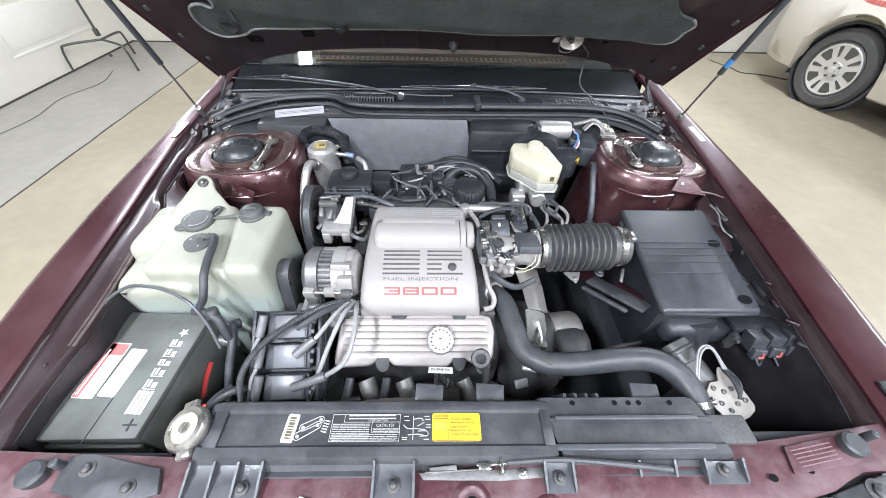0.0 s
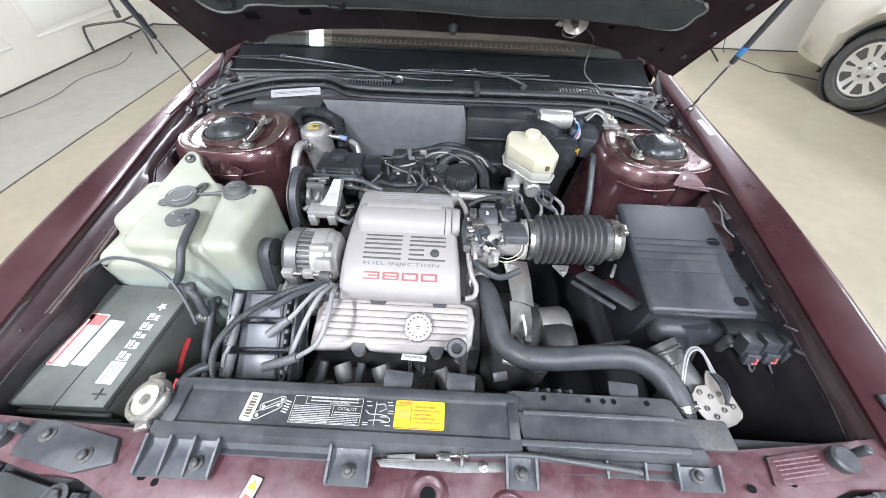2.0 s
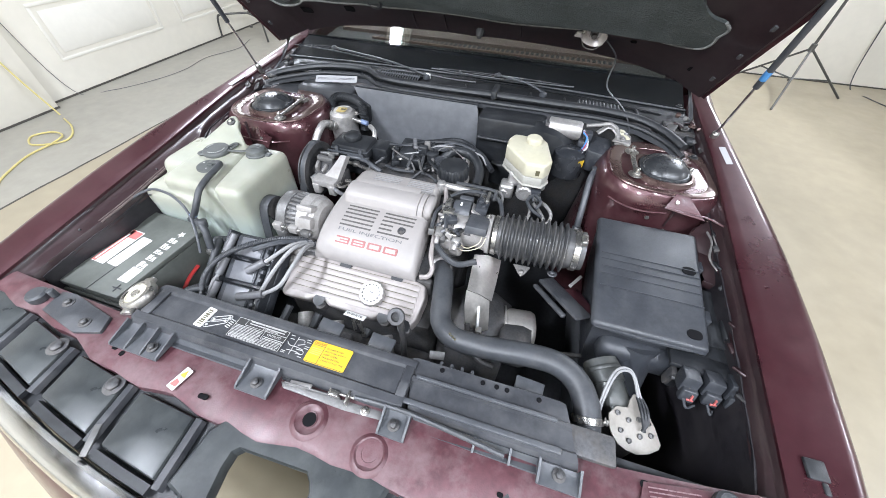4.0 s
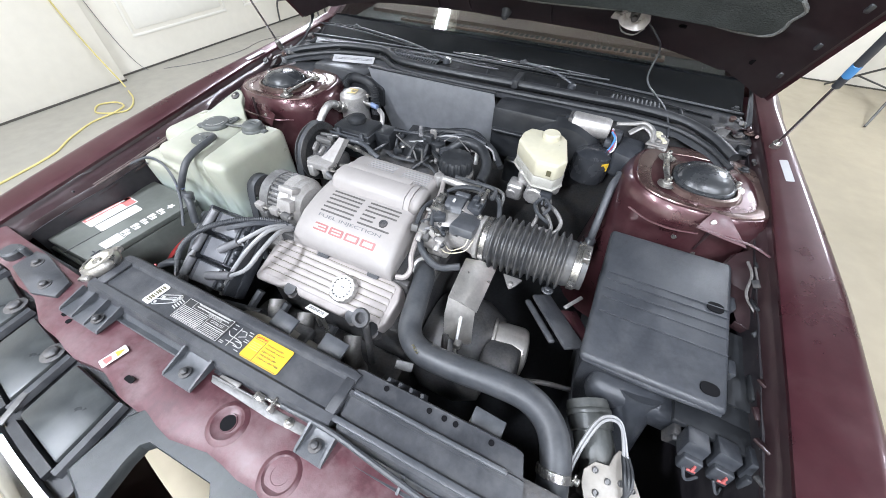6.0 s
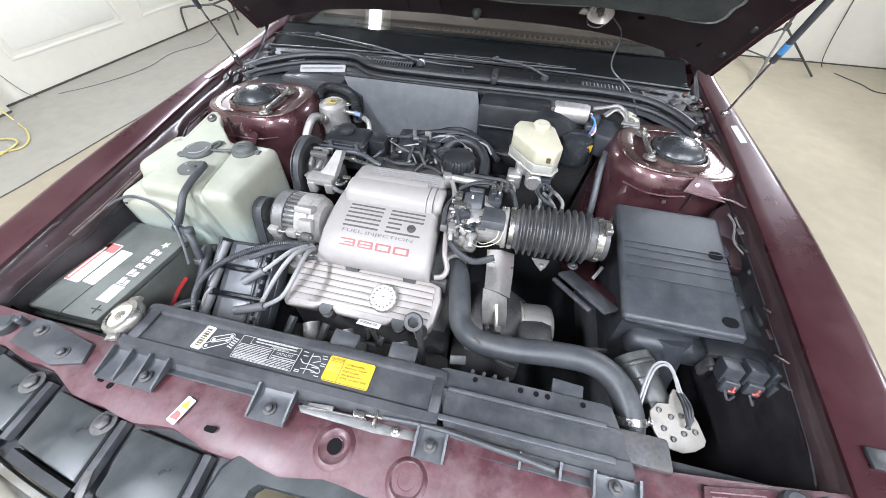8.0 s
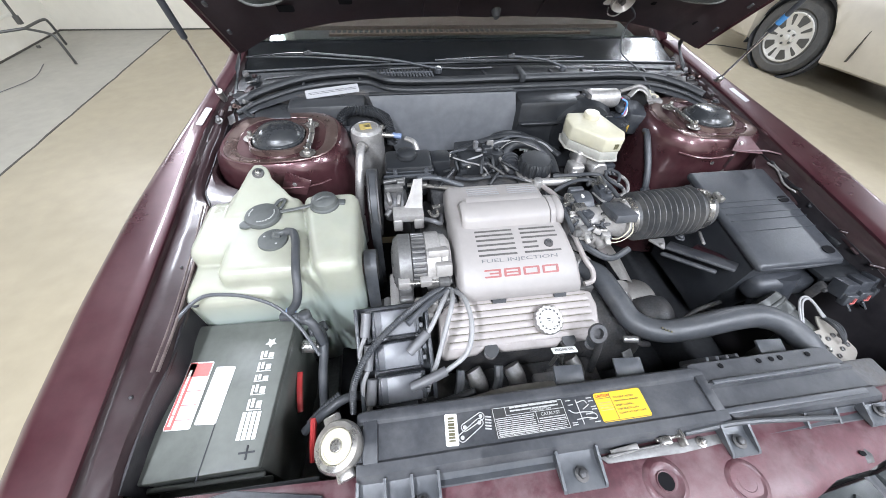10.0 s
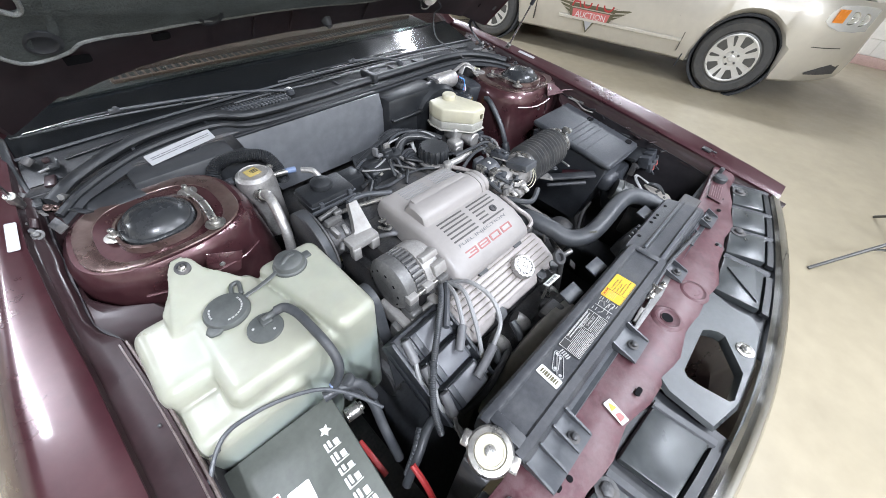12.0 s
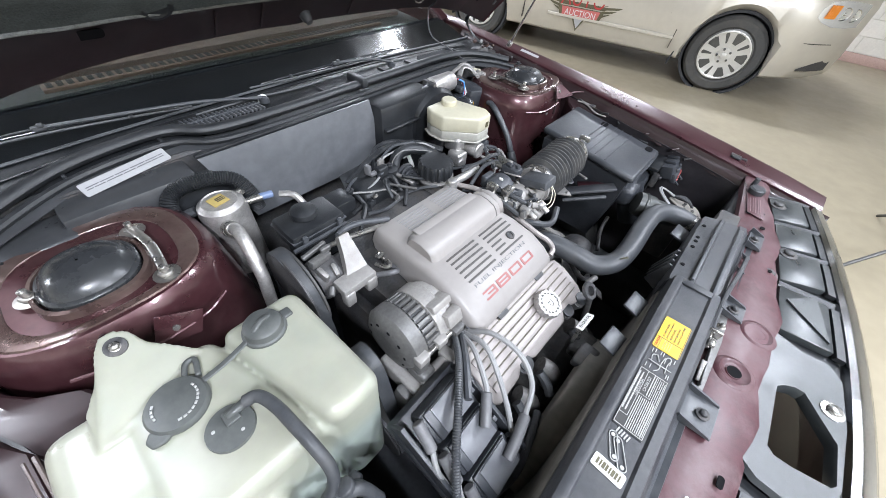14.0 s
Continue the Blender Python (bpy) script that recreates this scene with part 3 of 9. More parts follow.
cord("extension_cord", [(LEFT + 0.145, 1.70, 1.4), (LEFT + 0.15, 1.80, 0.5), (-3.86, 1.86, 0.02), (-3.70, 1.80, 0.007), (-3.55, 1.74, 0.007), (-3.40, 1.64, 0.007), (-3.34, 1.54, 0.007), (-3.42, 1.45, 0.007), (-3.54, 1.41, 0.007), (-3.66, 1.50, 0.007), (-3.57, 1.60, 0.012), (-3.42, 1.58, 0.018), (-3.38, 1.46, 0.013), (-3.38, 1.28, 0.007), (-3.26, 1.05, 0.007), (-3.13, 0.87, 0.007), (-3.05, 0.55, 0.007), (-3.0, 0.2, 0.007)], 0.007, YCORD, "yellow extension cord looped on the concrete floor")
cord("black_cord", [(LEFT + 0.02, 1.99, 1.5), (LEFT + 0.02, 2.05, 0.7), (LEFT + 0.03, 2.20, 0.05), (-3.90, 2.40, 0.005), (-3.72, 2.75, 0.005), (-3.66, 3.10, 0.005), (-3.72, 3.5, 0.005), (-3.60, 3.9, 0.005), (-3.70, 4.25, 0.005)], 0.003, LEADGREY, "thin black cable lying along the wall foot")
cord("black_cord", [(3.46, BACK - 0.02, 1.05), (3.50, BACK - 0.03, 0.55), (3.58, BACK - 0.12, 0.03), (3.66, 4.95, 0.005), (3.76, 4.72, 0.005), (3.80, 4.55, 0.005), (4.02, 4.48, 0.005), (4.32, 4.28, 0.005), (4.6, 4.2, 0.005)], 0.005, RUBBER, "thin black cable trailing from the back wall under the van")
solo("wall_adapter", span(3.43, 3.49, BACK - 0.035, BACK, 1.0, 1.16, 0.006), STAND, "small dark plug adapter hanging on the back wall", "adapter")

# ---- the van ----
VA = Vector((3.925, 3.63, 0))
VD = Vector((0.1965, -0.9805, 0)).normalized()
VN = Vector((0.9805, 0.1965, 0)).normalized()
WB = 2.905


def von(s, w, z):
    """A place on the van: s along its side from the rear wheel, w into it, z up."""
    return VA + VD * s + VN * w + Vector((0, 0, z))


def wheel(centre, out, r, width, rim_r, spokes, parent, tyre_label="", name="wheel"):
    """Tyre, dished rim with spokes, hub and nuts. out: the way its face looks."""
    out = Vector(out).normalized()
    c = Vector(centre)
    hub = c - out * width
    w = part(name, lathe([(rim_r * 0.97, 0), (r * 0.90, 0), (r * 0.985, width * 0.12), (r, width * 0.25), (r, width * 0.75), (r * 0.985, width * 0.88), (r * 0.91, width), (rim_r * 1.05, width), (rim_r * 0.98, width * 0.93), (rim_r * 0.97, 0)], hub, c, 48), TYRE, parent, tyre_label)
    part("rim", join(lathe([(rim_r * 0.97, width * 0.2), (rim_r * 0.98, width * 0.95), (rim_r * 0.93, width * 0.97), (rim_r * 0.88, width * 0.90), (rim_r * 0.86, width * 0.2)], hub, c, 48), lathe([(rim_r * 0.9, width * 0.25), (rim_r * 0.9, width * 0.3)], hub, c, 32)), STAND if spokes else BLACK, w)
    if spokes:
        m = frame_to(hub, c)
        part("wheel_cover", lathe([(rim_r * 0.96, width * 0.86), (rim_r * 0.95, width * 0.95), (rim_r * 0.88, width * 0.97), (rim_r * 0.80, width * 0.93), (rim_r * 0.42, width * 0.955), (rim_r * 0.30, width * 0.93), (0.0, width * 0.93)], hub, c, 44), RIM, w, "silver wheel cover with ten openings")
        for k in range(spokes):
            a = 360 * k / spokes
            for wide, da in ((1.0, 0), (0.36, 36)):
                o = [(rim_r * 0.46, -0.020 * wide), (rim_r * 0.79, -0.048 * wide), (rim_r * 0.84, -0.030 * wide), (rim_r * 0.84, 0.030 * wide), (rim_r * 0.79, 0.048 * wide), (rim_r * 0.46, 0.020 * wide)]
                part("cover_opening", moved(prism(o, width * 0.90, width * 0.957), m @ pose(0, 0, 0, 0, 0, a + da)), STAND, w)
        part("hub_cap", lathe([(rim_r * 0.30, width * 0.85), (rim_r * 0.27, width * 0.97), (rim_r * 0.13, width * 0.98), (rim_r * 0.12, width * 1.04), (rim_r * 0.10, width * 1.05)], hub, c, 24), RIM, w)
        for k in range(5):
            a = radians(72 * k + 36)
            q = m @ Vector((rim_r * 0.24 * math.cos(a), rim_r * 0.24 * math.sin(a), width * 0.95))
            part("wheel_nut", lathe([(0.012, 0), (0.012, 0.016), (0.008, 0.018)], q, q + out, 6), STAND, w)
    return w


van = thing("van", von(1.5, 1.0, 0), "champagne silver passenger van with advertising print on its side", "van")
ARCH = 0.405


def nose_in(s):
    """How far the side draws in towards the ends."""
    if s > 3.32:
        return ((s - 3.32) / 0.56) ** 2 * 0.42
    if s < -0.50:
        return ((-0.50 - s) / 0.35) ** 2 * 0.14
    return 0.0


def van_side():
    """The near side: a skin cut round both wheels, drawn in along the sill and over the belt."""
    rings = []
    for i in range(118):
        s = -0.85 + 0.04 * i + (0.05 if i == 117 else 0)
        zb = 0.25 if s < 3.3 else 0.25 + (s - 3.3) * 0.08
        for c in (0.0, WB):
            d = abs(s - c)
            if d < ARCH:
                zb = max(zb, 0.36 + math.sqrt(ARCH * ARCH - d * d))
        top = 1.0 if s > 2.9 else 1.05
        if s > 3.2:
            top = 1.0 - (s - 3.2) * 0.10
        rows = [zb, zb + 0.02, max(zb + 0.03, 0.36), max(zb + 0.05, 0.55), max(zb + 0.06, 0.72), max(zb + 0.07, 0.88), top]
        ws = [0.06, 0.025, 0.0, -0.035, -0.045, -0.03, 0.02]
        flare = 0.0
        for c in (0.0, WB):
            flare = max(flare, max(0, 1 - abs(abs(s - c) - 0.36) / 0.3) * 0.028)
        rings.append([von(s, w + nose_in(s) - flare * (1 if z < 0.9 else 0.2), z) for w, z in zip(ws, rows)])
    return thick(loft(rings, False, False), 0.02)


part("side_panel", van_side(), VAN, van)
inner = loft([[von(s, w, z) for w, z in ((0.16 + e, 0.30), (1.75 - e, 0.30), (1.78 - e, 0.95), (0.12 + e, 0.95))] for s, e in ((-0.8, 0.14), (-0.5, 0.0), (3.3, 0.0), (3.80, 0.38))])
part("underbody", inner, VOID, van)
roof = loft([[von(s, w, z) for w, z in ((0.03 + a, 0.97), (0.14 + a, zt - 0.06), (0.26 + a, zt), (1.60 - a, zt), (1.72 - a, zt - 0.06), (1.85 - a, 0.97))] for s, zt, a in ((-0.80, 1.55, 0.06), (-0.5, 1.72, 0), (1.4, 1.74, 0), (2.2, 1.60, 0.02), (2.65, 1.22, 0.02), (3.25, 1.05, 0.03), (3.72, 0.985, 0.3))])
part("upper_body", roof, VAN, van)
far = loft([[von(s, w, z) for w, z in ((1.70 - e, 0.26), (1.86 - e, 0.40), (1.87 - e, 0.97), (1.70 - e, 0.97))] for s, e in ((-0.8, 0.1), (-0.5, 0), (3.3, 0), (3.80, 0.38))])
part("far_side_panel", far, VAN, van)
part("front_bumper", thick(loft([[von(s + ds, w, z) for ds, z in ((-0.06, 0.27), (0.0, 0.30), (0.02, 0.42), (0.012, 0.62), (-0.02, 0.80), (-0.06, 0.94), (-0.16, 0.985))] for w, s in ((0.36, 3.83), (0.42, 3.87), (0.52, 3.92), (0.68, 3.97), (0.90, 3.99), (1.15, 3.97), (1.35, 3.92), (1.50, 3.83))], False, False), 0.02), VAN, van)
part("bumper_seam", loft([[von(s, nose_in(s) - 0.072, z) for z in (0.588, 0.594)] + [von(s, nose_in(s) - 0.03, z) for z in (0.594, 0.588)] for s in (3.30, 3.40, 3.50, 3.60, 3.70)]), JOINT, van)
part("bumper_vent", loft([[von(s, nose_in(s) - 0.045, z) for z in (0.345, 0.36 + k)] + [von(s, nose_in(s) + 0.04, z) for z in (0.36 + k, 0.345)] for s, k in ((3.56, 0.0), (3.66, 0.05), (3.75, 0.085), (3.83, 0.09))]), GRIME, van, "dark grille opening in the bumper")
part("rear_bumper", loft([[von(s, w, z) for s, z in ((-0.52 - b, 0.30), (-0.60 - b, 0.33), (-0.62 - b, 0.52), (-0.50 - b, 0.55))] for w, b in ((-0.03, -0.04), (0.02, 0.12), (0.2, 0.26), (0.9, 0.30), (1.6, 0.26), (1.85, 0.0))]), VAN, van)
hl = part("headlight", loft([[von(s, nose_in(s) - 0.068 - 0.014 * k, z) for z in (z0, z0 + 0.03, z1 - 0.03, z1)] + [von(s, nose_in(s) + 0.06, z) for z in (z1, z0)] for s, z0, z1, k in ((3.42, 0.80, 0.87, 0.6), (3.47, 0.765, 0.925, 1.0), (3.57, 0.735, 0.935, 1.0), (3.69, 0.73, 0.93, 1.0), (3.80, 0.735, 0.91, 0.8))]), LAMP_GLASS, van, "clear headlight")
part("turn_lens", loft([[von(s, nose_in(s) - 0.094, z) for z in (0.80, 0.90)] + [von(s, nose_in(s) - 0.03, z) for z in (0.90, 0.80)] for s in (3.47, 3.51, 3.55)]), AMBER, hl, "amber lens")
for s_, z_ in ((3.61, 0.84), (3.70, 0.83)):
    part("reflector", lathe([(0.052, 0.0), (0.050, 0.004), (0.036, -0.004), (0.018, -0.006), (0.010, 0.004), (0.0, 0.006)], von(s_, nose_in(s_) - 0.083, z_), von(s_, nose_in(s_) - 0.083, z_) - VN + VD * 0.5, 20), CHROME, hl, "bright bulb reflector")
part("wheel_arch", lathe([(ARCH - 0.03, -0.12), (ARCH - 0.005, -0.12), (ARCH - 0.005, 0.02), (ARCH - 0.03, 0.02), (ARCH - 0.03, -0.12)], von(WB, 0.03, 0.36), von(WB, -1, 0.36), 40), VOID, van, "dark wheel arch liner")
part("wheel_arch", lathe([(ARCH - 0.03, -0.12), (ARCH - 0.005, -0.12), (ARCH - 0.005, 0.02), (ARCH - 0.03, 0.02), (ARCH - 0.03, -0.12)], von(0, 0.03, 0.36), von(0, -1, 0.36), 40), VOID, van, "dark wheel arch liner")
part("mud_flap", box((0, 0, 0), (0.014, 0.17, 0.26), 0.004, (0, 8, math.degrees(math.atan2(VD.y, VD.x)))), BLACK, van).location = von(2.44, 0.06, 0.30) - WHERE[van]
part("mud_flap", box((0, 0, 0), (0.014, 0.17, 0.22), 0.004, (0, 8, math.degrees(math.atan2(VD.y, VD.x)))), BLACK, van).location = von(-0.40, 0.10, 0.29) - WHERE[van]
part("side_moulding", join(*[loft([[von(s, w, z) for w, z in ((-0.045, zc - 0.018), (-0.062, zc - 0.012), (-0.062, zc + 0.012), (-0.045, zc + 0.018))] for s in (s0, s1)]) for s0, s1, zc in ((0.95, 2.37, 0.43),)]), VAN, van)
part("door_moulding", loft([[von(s, w, z) for w, z in ((-0.030, zc - 0.016), (-0.055, zc - 0.011), (-0.055, zc + 0.011), (-0.030, zc + 0.016))] for s, zc in ((0.98, 0.585), (2.32, 0.605))]), GRIME, van, "dark rubbing strip on the doors")
for sgap in (0.62, 2.36):
    part("door_gap", loft([[von(sgap + (z - 0.3) * 0.04, w, z) for w in (-0.060, -0.03)] + [von(sgap + 0.008 + (z - 0.3) * 0.04, w, z) for w in (-0.03, -0.060)] for z in (0.33, 0.55, 0.75, 1.0)]), JOINT, van)
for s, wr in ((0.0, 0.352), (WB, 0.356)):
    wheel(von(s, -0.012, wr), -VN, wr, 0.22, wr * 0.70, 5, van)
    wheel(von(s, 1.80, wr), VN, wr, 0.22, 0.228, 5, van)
for s0, s1 in ((-0.5, 0.55), (0.68, 1.6), (1.68, 2.25)):
    part("side_window", loft([[von(s0 + 0.02, 0.015, 1.06), von(s1, 0.015, 1.06), von(s1 - 0.05, 0.12, 1.55), von(s0 + 0.06, 0.12, 1.55)], [von(s0 + 0.02, 0.03, 1.06), von(s1, 0.03, 1.06), von(s1 - 0.05, 0.135, 1.55), von(s0 + 0.06, 0.135, 1.55)]]), BLACK_GLOSS, van, "dark tinted side window")

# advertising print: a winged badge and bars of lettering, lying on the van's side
def on_van(s, z, w=-0.05, tilt=0):
    return plate_pose(von(s, w, z), VD, (0, 0, 1)) @ pose(0, 0, 0, 0, 0, tilt)


badge = part("badge", moved(prism([(-0.27, 0.03), (0.27, 0.03), (0.23, -0.085), (0.07, -0.085), (0, -0.20), (-0.07, -0.085), (-0.23, -0.085)], 0, 0.0015), on_van(1.325, 0.50, -0.0570)), GREY_INK, van, "winged red and silver badge print")
part("badge_point", moved(prism([(-0.05, -0.082), (0.05, -0.082), (0, -0.175)], 0.0015, 0.003), on_van(1.325, 0.50, -0.0570)), SILVER_LABEL, badge)
part("badge_field", moved(prism([(-0.225, 0.022), (0.225, 0.022), (0.205, -0.072), (-0.205, -0.072)], 0.0015, 0.003), on_van(1.325, 0.50, -0.0570)), RED_PALE, badge)
part("lettering", lettering("AUCTION", 0.36, 0.060, on_van(1.325, 0.475, -0.0605)), WHITE, badge, "white lettering")
part("letter_backing", moved(prism([(-0.27, 0.04), (0.27, 0.04), (0.29, 0.20), (-0.29, 0.20)], 0, 0.0012), on_van(1.325, 0.50, -0.0555)), GREY_INK, badge)
part("lettering", lettering("AUTO", 0.50, 0.15, on_van(1.325, 0.615, -0.0575)), RED, badge, "red block lettering")
for sg in (-1, 1):
    for k in range(5):
        part("badge_wing", moved(prism([(sg * 0.24, 0.11 - 0.038 * k), (sg * (0.52 - 0.06 * k), 0.135 - 0.038 * k), (sg * (0.47 - 0.06 * k), 0.108 - 0.038 * k), (sg * 0.24, 0.085 - 0.038 * k)], 0, 0.0015), on_van(1.325, 0.50, -0.0560)), GREY_INK, badge, "grey wing bar")
for k, (s_, m_) in enumerate(((-0.30, RED_PALE), (0.04, GREY_INK), (0.32, RED_PALE))):
    part("web_print", bars(1, 0.26 + 0.03 * (k % 2), 0.062, on_van(s_, 0.815 - 0.02 * k, -0.056, -2), fill=0.85, seed=3 + k), m_, van, "bar of faded print")
part("web_print", bars(1, 0.34, 0.045, on_van(-0.06, 0.905, -0.052, -2), fill=0.85, seed=8), RED_PALE, van, "faded red bar of print")
part("web_print", bars(1, 0.34, 0.035, on_van(WB + 0.12, 0.90, -0.040, 0), fill=0.9, seed=9), RED_PALE, van, "faded red bar of print")
web = part("web_mark", sticker(0.10, 0.11, on_van(-0.47, 0.70, -0.054), 0.014, 0.0015), GREY_INK, van, "small dark square mark")
part("mark_stroke", moved(box((0.016, -0.006, 0.002), (0.018, 0.080, 0.002)), on_van(-0.47, 0.70, -0.054)), WHITE, web)

# ---- the car body ----
car = thing("car", (0, 2.3, 0), "maroon sedan with its hood propped open over the engine bay", "car")
CREST = [(1.75, 0.835), (1.36, 0.828), (1.15, 0.850), (0.90, 0.877), (0.72, 0.893), (0.50, 0.898), (0.30, 0.892), (0.12, 0.876), (0.0, 0.855)]


def crest_x(y):
    pts = CREST[::-1]
    for (y0, x0), (y1, x1) in zip(pts, pts[1:]):
        if y <= y1:
            t = (y - y0) / (y1 - y0)
            return x0 + (x1 - x0) * t
    return pts[-1][1]


def crest_z(y):
    return 0.858 + 0.117 * min(max(y, -0.05), 1.45)


XM = 0.016


GUTTER = {1: [(-0.05, 0.742), (0.18, 0.768), (0.28, 0.786), (0.50, 0.792), (0.80, 0.794), (1.05, 0.796), (1.45, 0.780)], -1: [(-0.05, 0.775), (0.30, 0.772), (0.40, 0.757), (0.60, 0.760), (0.765, 0.772), (0.81, 0.806), (1.05, 0.806), (1.45, 0.79)]}
SEAM = {1: [(-0.05, 0.782), (0.30, 0.793), (0.40, 0.795), (0.50, 0.798), (0.80, 0.800), (1.05, 0.802), (1.45, 0.786)], -1: [(-0.05, 0.800), (0.30, 0.808), (0.49, 0.811), (0.71, 0.815), (0.83, 0.822), (1.03, 0.826), (1.45, 0.798)]}


def along(table, y):
    """A value off a short table of (y, value), straight between its rows."""
    for (y0, g0), (y1, g1) in zip(table, table[1:]):
        if y <= y1:
            return g0 + (g1 - g0) * max(0.0, (y - y0) / (y1 - y0))
    return table[-1][1]


def seam_x(y, sg=1):
    """Half width at the fender's folded inner edge."""
    return min(along(SEAM[sg], y), crest_x(y) - 0.030)


def gutter_in(y, sg=1):
    """Half width at the gutter's inner edge."""
    return min(along(GUTTER[sg], y), seam_x(y, sg) - 0.006)


def fender(sg):
    """Outer skin, rounded crest and the gutter flange inside it."""
    rings = []
    for i in range(45):
        y = 0.015 + 1.585 * i / 44
        x, z = crest_x(y), crest_z(y)
        wy = y - 0.80
        lift = 0.30
        if abs(wy) < 0.40:
            lift = max(lift, 0.32 + math.sqrt(0.40 ** 2 - wy * wy))
        k = min(1.0, 0.35 + y / 0.45)
        w = x - seam_x(y, sg)
        out = [(0.080 * k, lift), (0.098 * k, 0.60 if lift < 0.60 else lift + 0.005), (0.100 * k, z - 0.15), (0.085 * k, z - 0.10), (0.052 * k, z - 0.050), (0.024, z - 0.018), (0.009, z - 0.004), (0.0, z), (-0.008, z - 0.0002), (-0.35 * w, z - 0.002), (-0.7 * w, z - 0.005), (-w + 0.003, z - 0.008), (-w, z - 0.010), (-w + 0.001, z - 0.022)]
        rings.append([(sg * (x + dx) + XM, y, zz) for dx, zz in out])
    return thick(loft(rings, False, False), 0.003)


def gutter_shade(sg):
    """Duller flange strip inside the crest, where the seal lies, darkened for shade."""
    rings = []
    for i in range(41):
        y = -0.01 + 1.40 * i / 40
        x, z = crest_x(y), crest_z(y)
        g = gutter_in(y, sg)
        k = 0.0015 * math.sin(y * 60) + 0.001 * math.sin(y * 143)
        q = seam_x(y, sg)
        rings.append([(sg * (q + 0.003) + XM, y, z - 0.016), (sg * q + XM, y, z - 0.026), (sg * (q - 0.15 * (q - g)) + XM, y, z - 0.031), (sg * (q * 0.5 + g * 0.5) + XM, y, z - 0.033 + k), (sg * (g + 0.002) + XM, y, z - 0.036), (sg * (g + k) + XM, y, z - 0.039), (sg * (g - 0.004 + k) + XM, y, z - 0.060)])
    return thick(loft(rings, False, False), 0.002)


def apron(sg):
    """Inner wing from the gutter down to the rail."""
    rings = []
    for i in range(26):
        y = 0.20 + 1.12 * i / 25
        z = crest_z(y) - 0.050
        b = 0.012 * math.sin(y * 23) * math.sin(y * 9)
        g = gutter_in(y, sg)
        rings.append([(sg * (g - 0.003) + XM, y, z), (sg * (g + b * 0.3) + XM, y, z - 0.03), (sg * (g - 0.01 + b) + XM, y, z - 0.09), (sg * (0.800 - b) + XM, y, z - 0.20), (sg * 0.775 + XM, y, z - 0.30), (sg * 0.72 + XM, y, 0.45), (sg * 0.70 + XM, y, 0.30)])
    return thick(loft(rings, False, False), 0.004)


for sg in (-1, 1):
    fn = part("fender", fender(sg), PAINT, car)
    part("gutter", gutter_shade(sg), PAINT_DARK, fn, "dull dusty drain channel, shade included in its paint")
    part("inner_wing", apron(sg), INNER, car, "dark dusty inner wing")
    # little studs and clips along the gutter
    for y in (() if sg > 0 else (0.33, 0.58, 0.81)):
        part("clip", bolt((sg * (gutter_in(y, sg) + 0.016) + XM, y, crest_z(y) - 0.036), 0.0028), GRIME, fn)
    yl = 1.058 if sg < 0 else 1.072
    mm = plate_pose((sg * (crest_x(yl) - 0.0240) + XM, yl, crest_z(yl) - 0.0030), (sg * -0.10, 1, 0.113), (sg * 0.014, 0, 0.002))
    if mm.to_3x3().col[2].z < 0:
        mm = mm @ pose(0, 0, 0, 180)
    part("paint_label", sticker(0.080, 0.0165, mm, 0.003), SILVER_LABEL, fn, "small pale paper label")


part("bump_pad", join(box((0.850, 0.270, crest_z(0.27) - 0.002), (0.032, 0.030, 0.006), 0.002, (6, 5, 4)), box((0.858, 0.246, crest_z(0.25) - 0.003), (0.008, 0.018, 0.005), 0.002)), BLACK_DEEP, car, "small black rubber bump pad")

# folded double lip and dimples along the flange beside the tank
lip_pts = [(-gutter_in(y, -1) + XM + 0.004, y, crest_z(y) - 0.034) for y in (0.37, 0.45, 0.55, 0.65, 0.75)]
for dx, r in ((0.0, 0.0028), (-0.010, 0.0022)):
    part("flange_lip", tube([(x + dx, y, z) for x, y, z in lip_pts], r, 6, 4), FLANGE, car, "dull edge of the folded flange")
for y in (0.43, 0.56, 0.69):
    part("dimple", lathe([(0.012, 0), (0.010, 0.0025), (0.006, 0.0025), (0.005, 0.0015), (0.0, 0.0015)], (-0.788, y, crest_z(y) - 0.0345), (-0.788, y, 3), 16), PAINT_DARK, car)


def squircle(a, n=2.5):
    c, s = math.cos(a), math.sin(a)
    q = (abs(c) ** n + abs(s) ** n) ** (-1 / n)
    return q * c, q * s


def sq_ring(cx, cy, profile, n=3.0, seg=44):
    """A rounded-square turned form: (radius, height) up its section."""
    rings = []
    for r, z in profile:
        f = 1 - 0.20 * min(1, max(0, (r - 0.09) / 0.05))
        pts = [squircle(2 * math.pi * k / seg, n) for k in range(seg)]
        rings.append([(cx + r * a, cy + r * b * (f if b < 0 else 1), z) for a, b in pts])
    return rings


